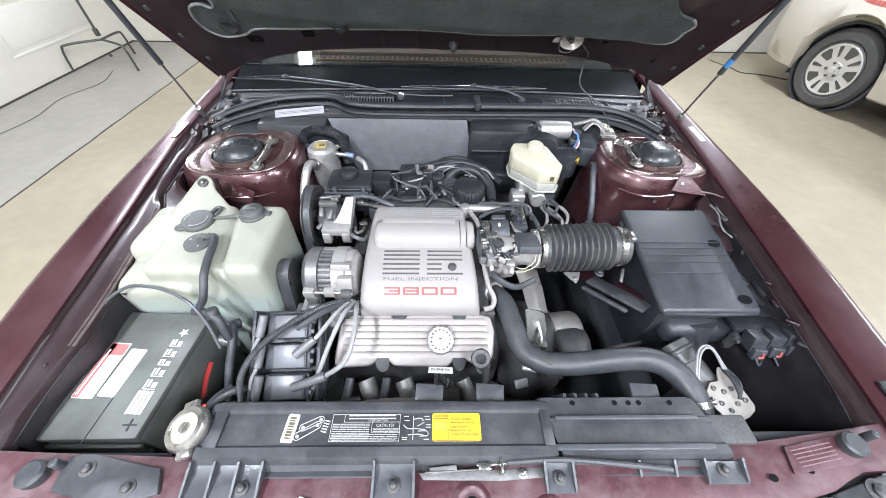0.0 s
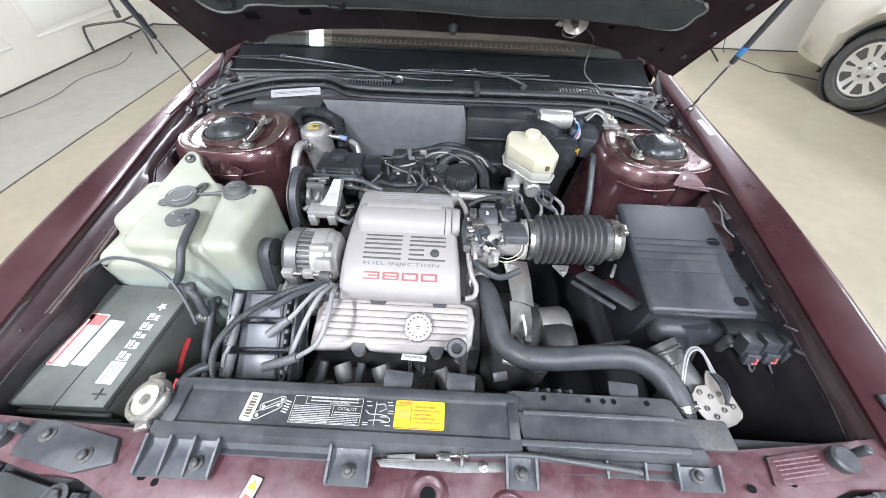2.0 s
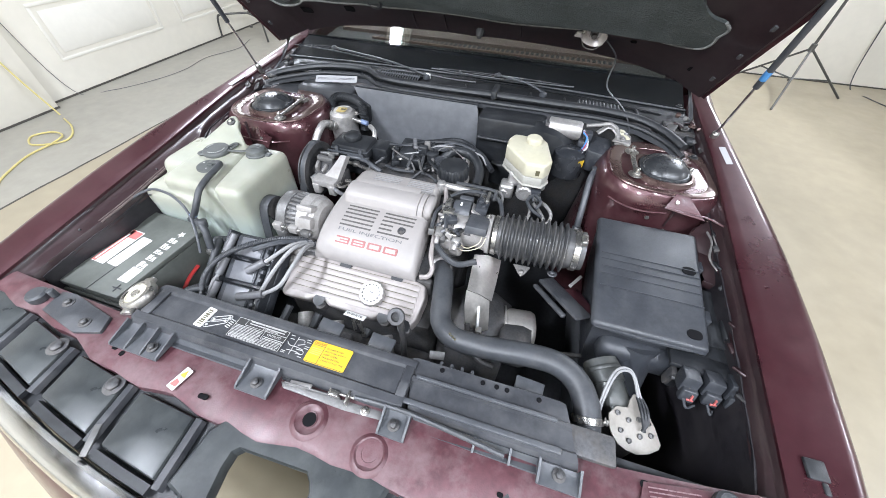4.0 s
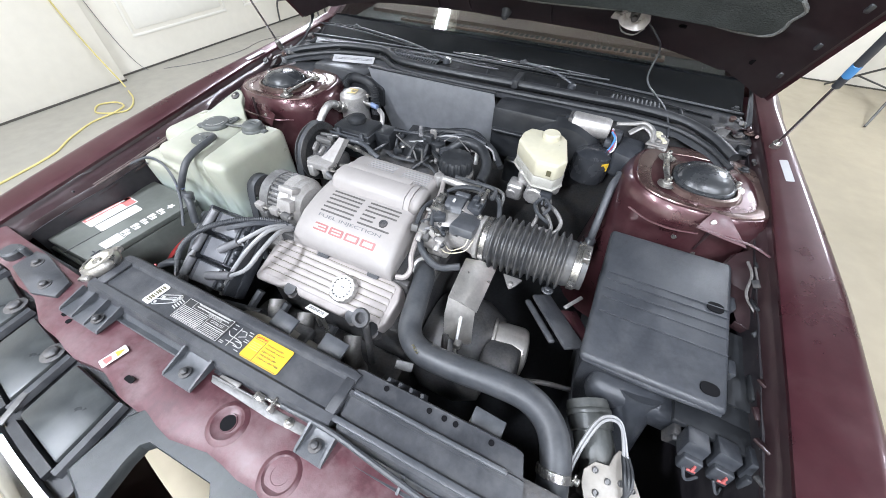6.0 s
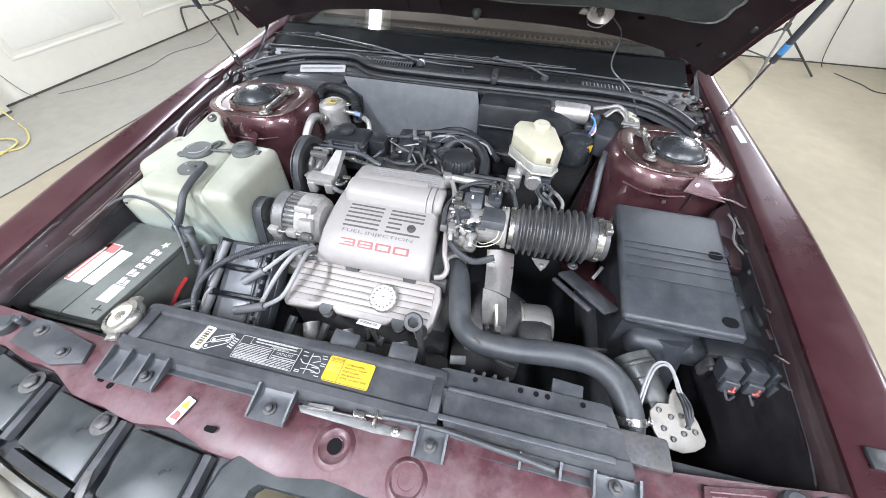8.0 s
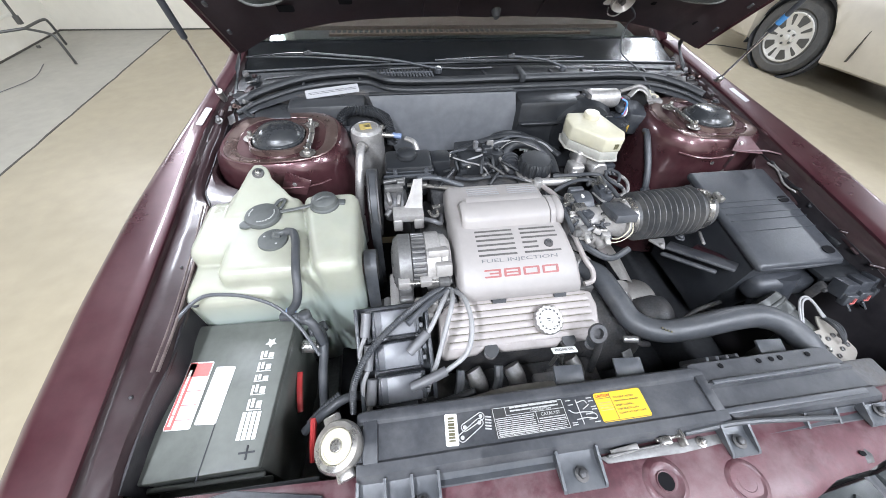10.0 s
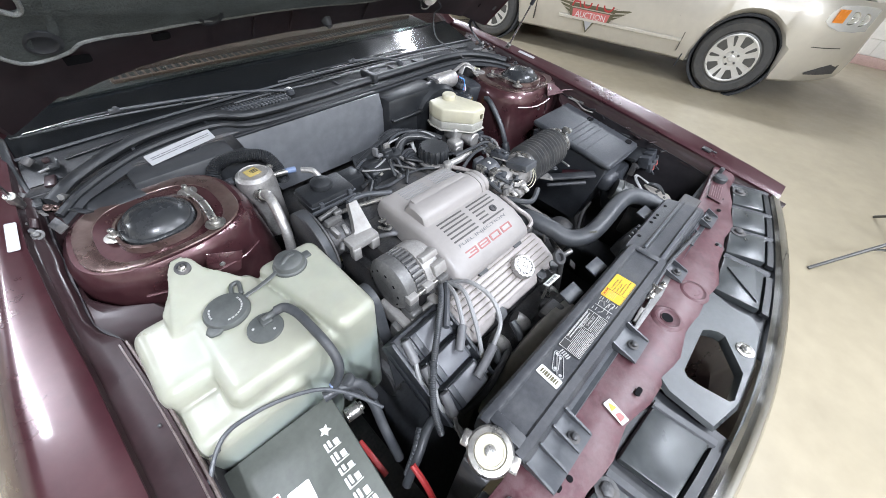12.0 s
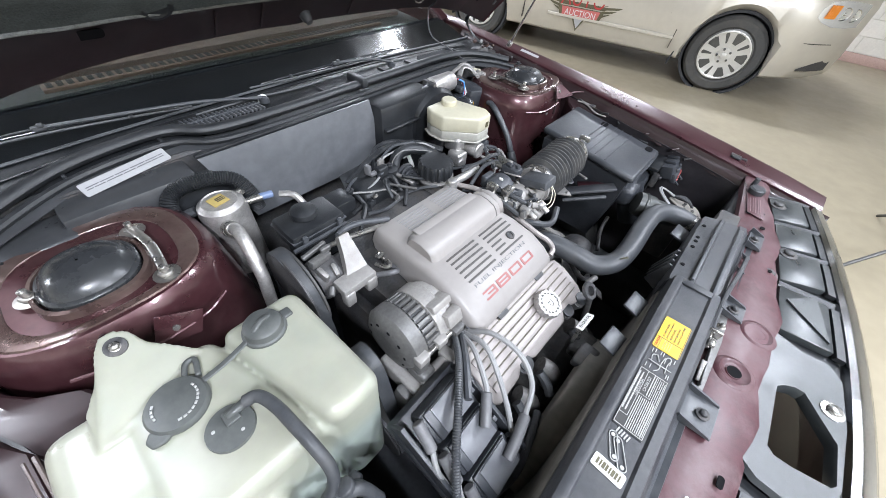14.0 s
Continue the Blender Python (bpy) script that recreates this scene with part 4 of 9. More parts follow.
def tower(sg, cx, cy, zt):
    """Strut tower: drawn cup, stepped top plate, rounded-square lip and dome."""
    body = ((0.225, 0.50), (0.208, 0.66), (0.192, 0.80), (0.183, zt - 0.075), (0.177, zt - 0.035), (0.170, zt - 0.012), (0.158, zt), (0.140, zt + 0.001), (0.0, zt - 0.001))
    t = part("strut_tower", loft(sq_ring(cx, cy, body, 2.5, 48), False), PAINT_TOWER, car, "maroon strut tower with worn top")
    part("top_plate", loft(sq_ring(cx, cy, ((0.150, zt - 0.001), (0.147, zt + 0.003), (0.132, zt + 0.005), (0.116, zt + 0.002), (0.110, zt - 0.006), (0.090, zt - 0.007), (0.084, zt + 0.001), (0.081, zt + 0.003), (0.0, zt + 0.003)), 2.8), False), RUSTY, t, "scuffed stepped plate with worn paint")
    dx, dy = cx - 0.004, cy - 0.013
    part("dome_cap", loft(sq_ring(dx, dy, ((0.0675, zt + 0.004), (0.0675, zt + 0.016), (0.0645, zt + 0.019), (0.061, zt + 0.0195), (0.056, zt + 0.028), (0.047, zt + 0.036), (0.034, zt + 0.041), (0.017, zt + 0.0435), (0.002, zt + 0.044)), 2.4), False), DOME, t, "smooth dark dome cap")
    part("cap_ring", loft(sq_ring(dx, dy, ((0.079, zt + 0.001), (0.077, zt + 0.0135), (0.071, zt + 0.0150), (0.069, zt + 0.010)), 2.6), False), RUSTY, t)
    return t


TL = tower(-1, -0.612, 0.992, 0.940)
TR = tower(1, 0.688, 0.994, 0.943)
for t, pts in ((TL, ((-0.691, 0.985, 0.948), (-0.533, 0.898, 0.948), (-0.538, 1.045, 0.948))), (TR, ((0.603, 1.060, 0.951), (0.606, 0.934, 0.951), (0.752, 0.985, 0.951)))):
    for p in pts:
        part("stud", join(bolt(p, 0.012, washer=1.7), rod((p[0], p[1], p[2] + 0.006), (p[0], p[1], p[2] + 0.020), 0.006)), STEEL, t)
part("strap", tube([(-0.533, 0.898, 0.956), (-0.528, 0.97, 0.960), (-0.538, 1.045, 0.956)], 0.0075, 8, flat=0.4), STEEL, TL)
part("strap", tube([(0.603, 1.060, 0.959), (0.599, 0.995, 0.963), (0.606, 0.934, 0.959)], 0.0075, 8, flat=0.4), STEEL, TR)
# shelf panels that carry each tower out to the wing
def tower_shelf(sg, cx, cy, zt):
    rings = []
    for i in range(19):
        dy = -0.27 + 0.45 * i / 18
        y = cy + dy
        r = 0.180
        reach = (r ** 2.5 - abs(dy) ** 2.5) ** 0.4 if abs(dy) < r else 0.0
        reach = max(reach, 0.055 + max(0, -dy - 0.17) * 0.45)
        xo, zo = gutter_in(y, sg) + 0.002, crest_z(y) - 0.053
        xi = min(sg * (cx - XM) + reach, xo - 0.012)
        zi = zt - 0.030 if dy > -0.12 else zt - 0.030 - (-dy - 0.12) * 0.35
        rings.append([(sg * xi + XM, y, zi - 0.10), (sg * xi + XM, y, zi - 0.006), (sg * (xi + 0.006) + XM, y, zi), (sg * (xi * 0.5 + xo * 0.5) + XM, y, (zi + zo) / 2 - 0.004), (sg * xo + XM, y, zo)])
    return thick(loft(rings, False, False), 0.003)


for sg, t in ((-1, TL), (1, TR)):
    cx, cy = (-0.612, 0.992) if sg < 0 else (0.688, 0.994)
    part("shelf", tower_shelf(sg, cx, cy, 0.942), PAINT_DARK, t, "dusty maroon shelf to the wing, shade included in its paint", 30)
    part("seam", tube([(cx + sg * 0.02, cy - 0.150, 0.86), (cx + sg * 0.025, cy - 0.147, 0.905), (cx + sg * 0.03, cy - 0.138, 0.938)], 0.004, 6, flat=0.5), PAINT_DARK, t)
    for k in range(9):
        a = radians((-150 + 17 * k) if sg > 0 else (-170 + 17 * k))
        rr = 0.185
        zz = 0.875 if k % 2 else 0.845
        p = Vector((cx + rr * math.cos(a), cy + rr * math.sin(a) * (0.8 if math.sin(a) < 0 else 1), zz))
        part("spot_dimple", lathe([(0.006, 0), (0.005, 0.002), (0.0, 0.003)], p, p + Vector((math.cos(a), math.sin(a), 0.1)), 12), STEEL, t)

for t, pc, ux_, m_ in ((TL, (-0.560, 0.822, 0.905), (1, -0.12, 0.0), PAINT_TOWER),):
    pm_ = plate_pose(pc, ux_, (0, 0.35, 1))
    part("patch_plate", moved(prism([(-0.045, -0.020), (0.020, -0.026), (0.038, 0.012), (-0.022, 0.034)], 0, 0.0025, 0.001), pm_), m_, t, "riveted patch plate")
    part("rivet", moved(lathe([(0.006, 0.002), (0.005, 0.005), (0.0, 0.006)], (-0.006, 0.002, 0), (-0.006, 0.002, 1), 12), pm_), STEEL, t)

gus = plate_pose((0.728, 0.842, 0.938), (1, -0.13, -0.05), (0.10, 0.42, 0.60))
part("gusset", moved(prism([(-0.045, -0.020), (0.010, -0.022), (0.056, -0.022), (0.000, 0.024), (-0.032, 0.024)], -0.001, 0.002, 0.0008), gus), PAINT_DUSTY, TR, "pale pinkish triangular gusset plate")
part("rivet", moved(lathe([(0.006, 0.002), (0.005, 0.005), (0.0, 0.006)], (-0.022, 0.003, 0), (-0.022, 0.003, 1), 12), gus), STEEL, TR)
part("gusset_lip", tube([(0.682, 0.838, 0.928), (0.728, 0.832, 0.926), (0.782, 0.822, 0.928), (0.815, 0.800, 0.928)], 0.0035, 6, flat=0.6), PAINT_DUSTY, TR)
part("front_lip", tube([(0.545, 0.872, 0.905), (0.590, 0.846, 0.902), (0.640, 0.835, 0.904), (0.690, 0.831, 0.914)], 0.0035, 6, flat=0.6), PAINT_TOWER, TR)
part("front_lip", tube([(-0.700, 0.836, 0.905), (-0.640, 0.818, 0.902), (-0.580, 0.815, 0.902), (-0.520, 0.824, 0.900), (-0.480, 0.848, 0.898)], 0.0035, 6, flat=0.6), PAINT_TOWER, TL)

# the upper tie bar across the nose
def tie_front(x):
    return 0.052 + 0.11 * (abs(x) / 0.8) ** 2.2


def tie_back(x):
    return 0.165 + (0.055 if x > 0 else 0.022) * (abs(x) / 0.8) ** 2


rings = []
for i in range(49):
    x = -0.80 + 1.60 * i / 48
    b = tie_back(x)
    f = min(tie_front(x), b - 0.055)
    wob = 0.006 * math.sin(x * 21) + 0.004 * math.sin(x * 47)
    z = 0.862 + 0.003 * math.sin(x * 9)
    rings.append([(x + XM, b, z - 0.03), (x + XM, b, z - 0.003), (x + XM, b - 0.006, z), (x + XM, (f + b) / 2, z + 0.001), (x + XM, f + 0.012 + wob, z), (x + XM, f + wob, z - 0.006), (x + XM, f + wob - 0.002, z - 0.035)])
tie = part("tie_bar", thick(loft(rings, False, False), 0.003), PAINT_DUSTY, car, "dusty maroon radiator tie bar with stampings")
for hx, hy in ((0.050, 0.103), (0.171, 0.086)):
    part("stamped_boss", lathe([(0.034, 0), (0.030, 0.004), (0.025, 0.005), (0.021, 0.002), (0.014, 0.001), (0.0135, 0.003), (0.012, 0.0025)], (hx, hy, 0.8625), (hx, hy, 5), 30), PAINT_DUSTY, tie)
    if hx < 0.1:
        part("hole", lathe([(0.0118, 0), (0.0118, 0.0018), (0, 0.0018)], (hx, hy, 0.8638), (hx, hy, 5), 20), HOLE, tie)
for hx, hy, w, h in ((-0.152, 0.080, 0.020, 0.009), (-0.362, 0.100, 0.010, 0.010), (-0.385, 0.105, 0.012, 0.007), (0.385, 0.095, 0.010, 0.007), (0.60, 0.176, 0.014, 0.012), (0.55, 0.135, 0.013, 0.011), (0.62, 0.145, 0.010, 0.010)):
    part("hole", sticker(w, h, pose(hx, hy, 0.8635), min(w, h) * 0.45, 0.0012), HOLE, tie)
part("warning_sticker", sticker(0.018, 0.042, pose(-0.216, 0.094, 0.864, 0, 0, -14), 0.002), WHITE, tie, "small white sticker with orange and red marks")
part("sticker_mark", moved(join(prism([(-0.007, 0.004), (0.007, 0.004), (0, 0.018)], 0.0006, 0.0012)), pose(-0.216, 0.094, 0.864, 0, 0, -14)), ORANGE, tie)
part("sticker_mark", moved(join(prism([(-0.007, -0.016), (0.007, -0.014), (0.005, -0.004), (-0.005, -0.002)], 0.0006, 0.0012)), pose(-0.216, 0.094, 0.864, 0, 0, -14)), RED_PALE, tie)
part("stamped_plate", prism([(0.588, 0.140), (0.598, 0.180), (0.690, 0.196), (0.770, 0.214), (0.772, 0.180), (0.700, 0.152)], 0.8625, 0.8655, 0.001), PAINT_DUSTY, tie, "scuffed pinkish stamped plate")
part("stamped_print", bars(5, 0.080, 0.030, pose(0.645, 0.168, 0.8658, 0, 0, 9), 0.0006, 0.3, 6), SCUFF, tie)
for bx, by in ((0.715, 0.181), (-0.641, 0.147)):
    part("rubber_stop", join(lathe([(0.018, 0), (0.020, 0.004), (0.020, 0.016), (0.016, 0.020)], (bx, by, 0.863), (bx, by, 5), 22), rod((bx + 0.035, by + 0.012, 0.863), (bx + 0.035, by + 0.012, 0.892), 0.007)), RUBBER, tie)
part("corner_bracket", prism([(-0.605, 0.172), (-0.570, 0.176), (-0.448, 0.154), (-0.435, 0.120), (-0.49, 0.104), (-0.60, 0.124)], 0.863, 0.872, 0.002), BLACK_DUSTY, tie, "dusty grey corner bracket")
for bx, by in ((-0.562, 0.154), (-0.484, 0.128)):
    part("bolt", bolt((bx, by, 0.872), 0.0075), GRIME, tie)

# nose: filler panels, bright moulding, painted fascia
def nose_y(x):
    return -0.090 + 0.195 * abs(x - 0.03) ** 1.85


FILL = [(-0.795, -0.650), (-0.615, -0.490), (-0.450, -0.315), (-0.275, -0.150), (0.235, 0.375), (0.395, 0.505), (0.525, 0.625), (0.645, 0.755)]
base_rings = []
for i in range(61):
    x = -0.83 + 1.66 * i / 60
    f, b = nose_y(x) + 0.010, tie_front(x) + 0.025
    b = max(b, f + 0.03)
    base_rings.append([(x + XM, b, 0.838), (x + XM, f, 0.832)])
left_base, right_base = [r for r in base_rings if r[0][0] < -0.085], [r for r in base_rings if r[0][0] > 0.10]
filler = part("filler_panel", thick(loft(left_base, False, False), 0.004), BLACK_DEEP, car, "dusty black filler panel behind the grille")
part("filler_side", thick(loft(right_base, False, False), 0.004), BLACK_DEEP, filler)
for x0, x1 in FILL:
    f = lambda x: nose_y(x) + 0.036
    b = lambda x: max(tie_front(x) - 0.006, nose_y(x) + 0.06)
    lean = 0.035 if x0 > 0.3 else 0.010
    pts = [(x0 + lean, f(x0 + lean)), (x1 + lean, f(x1 + lean)), (x1, b(x1)), (x0, b(x0))]
    part("raised_panel", prism(pts, 0.834, 0.853, 0.006), BLACK_FILL, filler)
    # channel with two bright edges between a panel and the next
    xe = x1 + 0.011
    part("rib", loft([[(xe + lean * k - 0.010, y, 0.846), (xe + lean * k - 0.006, y, 0.850), (xe + lean * k + 0.006, y, 0.850), (xe + lean * k + 0.010, y, 0.840)] for k, y in ((1, f(x1) - 0.010), (0, b(x1)))]), BLACK_DUSTY, filler)
    part("front_step", loft([[(x, nose_y(x) + 0.014, 0.838), (x, nose_y(x) + 0.016, 0.848), (x, nose_y(x) + 0.030, 0.848), (x, nose_y(x) + 0.032, 0.838)] for x in (x0 + lean, (x0 + x1) / 2 + lean, x1 + lean)]), BLACK_DEEP, filler)
part("facet", loft([[(0.262, -0.030, 0.8535), (0.330, 0.050, 0.8535), (0.385, 0.000, 0.8535)], [(0.262, -0.030, 0.8565), (0.330, 0.050, 0.8575), (0.385, 0.000, 0.8560)]]), BLACK_FILL, filler)
for bx, by in ((-0.330, 0.050), (0.392, 0.092), (0.506, 0.066), (0.722, 0.116), (-0.505, 0.075)):
    part("push_pin", bolt((bx, by, 0.853), 0.012), GRIME, filler)
part("metal_tab", box((-0.285, -0.032, 0.851), (0.012, 0.050, 0.003), 0.001, (0, 0, 24)), ALLOY_DULL, filler)
# middle panel with its see-through opening
mid_o = [(0.210, -0.036), (0.206, 0.008), (0.222, 0.058), (0.190, 0.070), (0.115, 0.088), (-0.060, 0.082), (-0.096, 0.062), (-0.110, 0.040), (-0.116, -0.044), (-0.040, -0.066), (0.085, -0.068), (0.182, -0.058)]
mid_i = [(0.102, -0.003), (0.102, 0.010), (0.094, 0.024), (0.083, 0.034), (0.040, 0.033), (-0.036, 0.031), (-0.045, 0.022), (-0.045, 0.000), (-0.037, -0.046), (-0.028, -0.052), (0.040, -0.050), (0.066, -0.030)]
bm = bmesh.new()
vo = [bm.verts.new((x, y, 0.850)) for x, y in mid_o]
vt = [bm.verts.new((0.05 + (x - 0.05) * 0.955, (y - 0.008) * 0.93 + 0.008, 0.857)) for x, y in mid_o]
ve = [bm.verts.new((0.03 + (x - 0.03) * 1.05, y * 1.06, 0.8565)) for x, y in mid_i]
vi = [bm.verts.new((x, y, 0.850)) for x, y in mid_i]
vd = [bm.verts.new((x, y, 0.835)) for x, y in mid_i]
for ra, rb in ((vo, vt), (vt, ve), (ve, vi), (vi, vd)):
    for k in range(12):
        bm.faces.new((ra[k], ra[(k + 1) % 12], rb[(k + 1) % 12], rb[k]))
part("centre_panel", thick(bm, 0.003), BLACK_FILL, filler, "scuffed black centre panel with an opening")
part("push_pin", bolt((0.100, -0.042, 0.857), 0.011), STEEL, filler)
part("rim_strip", tube([(-0.104, 0.066, 0.853), (-0.062, 0.086, 0.855), (0.03, 0.090, 0.856), (0.112, 0.092, 0.855)], 0.004, 8), BLACK_DUSTY, filler)
rings = []
for i in range(61):
    x = -0.83 + 1.66 * i / 60
    y = nose_y(x)
    rings.append([(x, y + 0.011, 0.832), (x, y + 0.010, 0.846), (x, y + 0.003, 0.853), (x, y - 0.014, 0.850), (x, y - 0.025, 0.842), (x, y - 0.031, 0.828), (x, y - 0.030, 0.812), (x, y - 0.010, 0.812)])
part("bright_moulding", loft(rings), CHROME, car, "bright chrome moulding along the nose")
rings = []
for i in range(61):
    x = -0.90 + 1.82 * i / 60
    y = nose_y(x) + 0.004
    k = 1 - 0.5 * (abs(x) / 0.93) ** 6
    rings.append([(x + XM, y - 0.014, 0.818), (x + XM, y - 0.030 * k, 0.814), (x + XM, y - 0.052 * k, 0.79), (x + XM, y - 0.080 * k, 0.72), (x + XM, y - 0.12 * k, 0.60), (x + XM, y - 0.15 * k, 0.50), (x + XM, y - 0.14 * k, 0.32), (x + XM, y - 0.05 * k, 0.22)])
part("front_fascia", thick(loft(rings, False, False), 0.004), PAINT, car)

# firewall, cowl, seal
part("firewall", join(span(-0.80, 0.80, 1.20, 1.22, 0.30, 0.965), span(-0.80, 0.80, 1.205, 1.36, 0.955, 0.967)), GRIME, car, "dark grey bulkhead")
cowl = part("cowl_panel", thick(loft([[(x, y, z - 0.012 * (x / 0.8) ** 2) for y, z in ((1.235, 0.980), (1.262, 0.989), (1.31, 0.992), (1.345, 0.996))] for x in [-0.78 + 0.078 * i for i in range(21)]], False, False), 0.004), COWL, car, "black plastic cowl panel under the wipers")
seal_pts = [(-0.755, 1.145, 0.972), (-0.70, 1.195, 0.982), (-0.58, 1.255, 0.994), (-0.45, 1.275, 0.999), (-0.37, 1.268, 0.999), (-0.29, 1.228, 0.993), (-0.10, 1.217, 0.993), (0.10, 1.223, 0.993), (0.35, 1.232, 0.991), (0.50, 1.238, 0.989), (0.62, 1.222, 0.985), (0.70, 1.170, 0.978), (0.75, 1.105, 0.968)]
part("hood_seal", tube(seal_pts, 0.0135, 10, 8, flat=0.9), SEALS, car, "black rubber hood seal")
part("seal_channel", tube([(x, y - 0.030, z - 0.016) for x, y, z in seal_pts], 0.008, 8, 8), SEALS, car)
part("seal_flange", thick(loft([[(x, y - 0.050, z - 0.030), (x, y - 0.034, z - 0.023), (x, y + 0.008, z - 0.018)] for x, y, z in seal_pts], False, False), 0.002), BULKHEAD, car)
part("heat_shield", thick(loft([[(x, 1.150 - 0.012 * math.sin((z - 0.75) * 9), z) for x in (-0.372 + (0.985 - z) * 0.35, -0.25, -0.12, 0.0, 0.092 + (0.99 - z) * 0.2)] for z in (0.78, 0.83, 0.88, 0.93, 0.970, 0.984)], False, False), 0.003), FOIL, car, "plain grey metal heat shield panel")
part("shield_lip", span(-0.372, 0.094, 1.150, 1.164, 0.978, 0.986, 0.003), BLACK_DEEP, car)
part("heater_cover", join(span(0.105, 0.335, 1.100, 1.20, 0.80, 0.966, 0.014), span(0.112, 0.30, 1.085, 1.105, 0.892, 0.902, 0.004), span(0.17, 0.33, 1.08, 1.14, 0.72, 0.81, 0.01)), BLACK_DEEP, car, "black moulded heater cover")
part("grommet_plate", moved(prism([(-0.085, -0.045), (0.075, -0.045), (0.080, 0.020), (0.050, 0.036), (0.030, 0.050), (-0.045, 0.052), (-0.078, 0.035), (-0.088, 0.0)], 0, 0.022, 0.006), plate_pose((-0.392, 1.146, 0.905), (1, 0, 0), (0, 0, 1))), BLACK_DEEP, car, "black moulded grommet behind the canister")
part("cowl_side_box", join(span(-0.62, -0.385, 1.13, 1.215, 0.84, 0.962, 0.012), span(-0.72, -0.60, 1.10, 1.20, 0.88, 0.945, 0.012)), BULKHEAD, car, "satin grey bulkhead side")
part("data_label", sticker(0.165, 0.030, plate_pose((-0.486, 1.206, 0.973), (1, 0.20, 0.03), (0, 0.85, 0.5)), 0.003, 0.001), SILVER_LABEL, car, "long pale label of small print")
part("data_print", bars(2, 0.150, 0.010, plate_pose((-0.486, 1.2055, 0.9742), (1, 0.20, 0.03), (0, 0.85, 0.5)), 0.0006, 0.3, 5), LEADGREY, car)
vent = part("air_grille", prism([(-0.352, 1.243), (-0.17, 1.238), (-0.155, 1.285), (-0.330, 1.298)], 0.990, 0.997, 0.002), HOLE, cowl, "slatted air intake")
for i in range(18):
    part("slat", box((-0.338 + 0.0102 * i, 1.267 - 0.0004 * i, 1.000), (0.0035, 0.050, 0.006), 0, (0, 20, 8)), BLACK_GREY, vent)
part("grille_bar", span(-0.335, -0.160, 1.262, 1.266, 0.999, 1.005, 0.001), BLACK_GREY, vent)
vent2 = part("air_grille", span(0.42, 0.56, 1.235, 1.275, 0.990, 0.995, 0.002), VOID, cowl, "slatted air intake")
for i in range(12):
    part("slat", box((0.425 + 0.0117 * i, 1.255, 0.997), (0.005, 0.038, 0.006), 0, (0, 25, 0)), BLACK_DUSTY, vent2)


def wiper(piv, clamp, e0, e1):
    """Arm from its spindle to the blade's clamp, with a thin bowed blade through it."""
    c, e0, e1 = Vector(clamp), Vector(e0), Vector(e1)
    px, py = piv
    p = Vector((px, py, 1.006))
    low = Vector((0, 0.004, -0.014))
    w = part("wiper", tube([p, p.lerp(c, 0.35) + Vector((0, 0.0, 0.010)), p.lerp(c, 0.8) + Vector((0, 0.0, 0.004)), c], 0.0042, 8), BLACK, car)
    part("blade", tube([e0, c + low, e1], 0.0026, 6), RUBBER, w)
    part("blade_bow", tube([e0.lerp(c, 0.12) + Vector((0, 0, 0.002)), c, e1.lerp(c, 0.12) + Vector((0, 0, 0.002))], 0.0022, 8), BLACK_GLOSS, w)
    part("vertebra", tube([e0.lerp(c, 0.35) - low * 0.2, c + low * 0.5, e1.lerp(c, 0.35) - low * 0.2], 0.0016, 6), BLACK_GLOSS, w)
    part("spindle", lathe([(0.013, 0), (0.012, 0.010), (0.007, 0.014)], (px, py, 0.994), (px, py, 5), 18), BLACK, w)
    part("clamp", join(box(c, (0.024, 0.012, 0.010), 0.003), box(c + Vector((0.004, -0.004, 0.006)), (0.010, 0.008, 0.008), 0.002)), BLACK_DUSTY, w)
    for q in (e0.lerp(c, 0.45), e1.lerp(c, 0.45)):
        part("clip", box(q, (0.008, 0.009, 0.008), 0.002), BLACK_DUSTY, w)


wiper((0.30, 1.272), (0.124, 1.322, 1.026), (-0.141, 1.345, 1.010), (0.40, 1.338, 1.014))
wiper((-0.139, 1.280), (-0.562, 1.352, 1.036), (-0.765, 1.372, 1.020), (-0.296, 1.316, 1.016))
part("cowl_ledge", tube([(-0.70, 1.290, 0.984), (-0.4, 1.312, 0.996), (0.0, 1.318, 1.000), (0.4, 1.312, 0.996), (0.70, 1.288, 0.984)], 0.005, 6, flat=0.4), COWL, cowl)
part("washer_hose", tube([(-0.30, 1.305, 0.999), (-0.20, 1.300, 1.002), (-0.138, 1.294, 1.004), (-0.05, 1.290, 1.001), (0.05, 1.292, 1.001)], 0.0028, 6), RUBBER, cowl)
for cx_ in (-0.58, -0.40, 0.02, 0.26, 0.38, 0.62):
    part("cowl_rib", box((cx_, 1.265, 0.990 - 0.012 * (cx_ / 0.8) ** 2), (0.008, 0.05, 0.010), 0.003, (6, 0, 10)), BLACK_DEEP, cowl)
part("nozzle", join(span(-0.149, -0.127, 1.283, 1.300, 0.99, 1.007, 0.003), box((-0.138, 1.287, 1.008), (0.010, 0.008, 0.008), 0.002)), WHITE, cowl)
part("cowl_bracket", span(0.125, 0.145, 1.20, 1.28, 0.985, 1.012, 0.004), BLACK_DEEP, cowl)
part("glass_trim", tube([(x, 1.338 + 0.012 * (1 - (x / 0.8) ** 2), 0.999 - 0.012 * (x / 0.8) ** 2) for x in (-0.78, -0.4, 0, 0.4, 0.78)], 0.006, 8, flat=0.5), RUBBER, car)
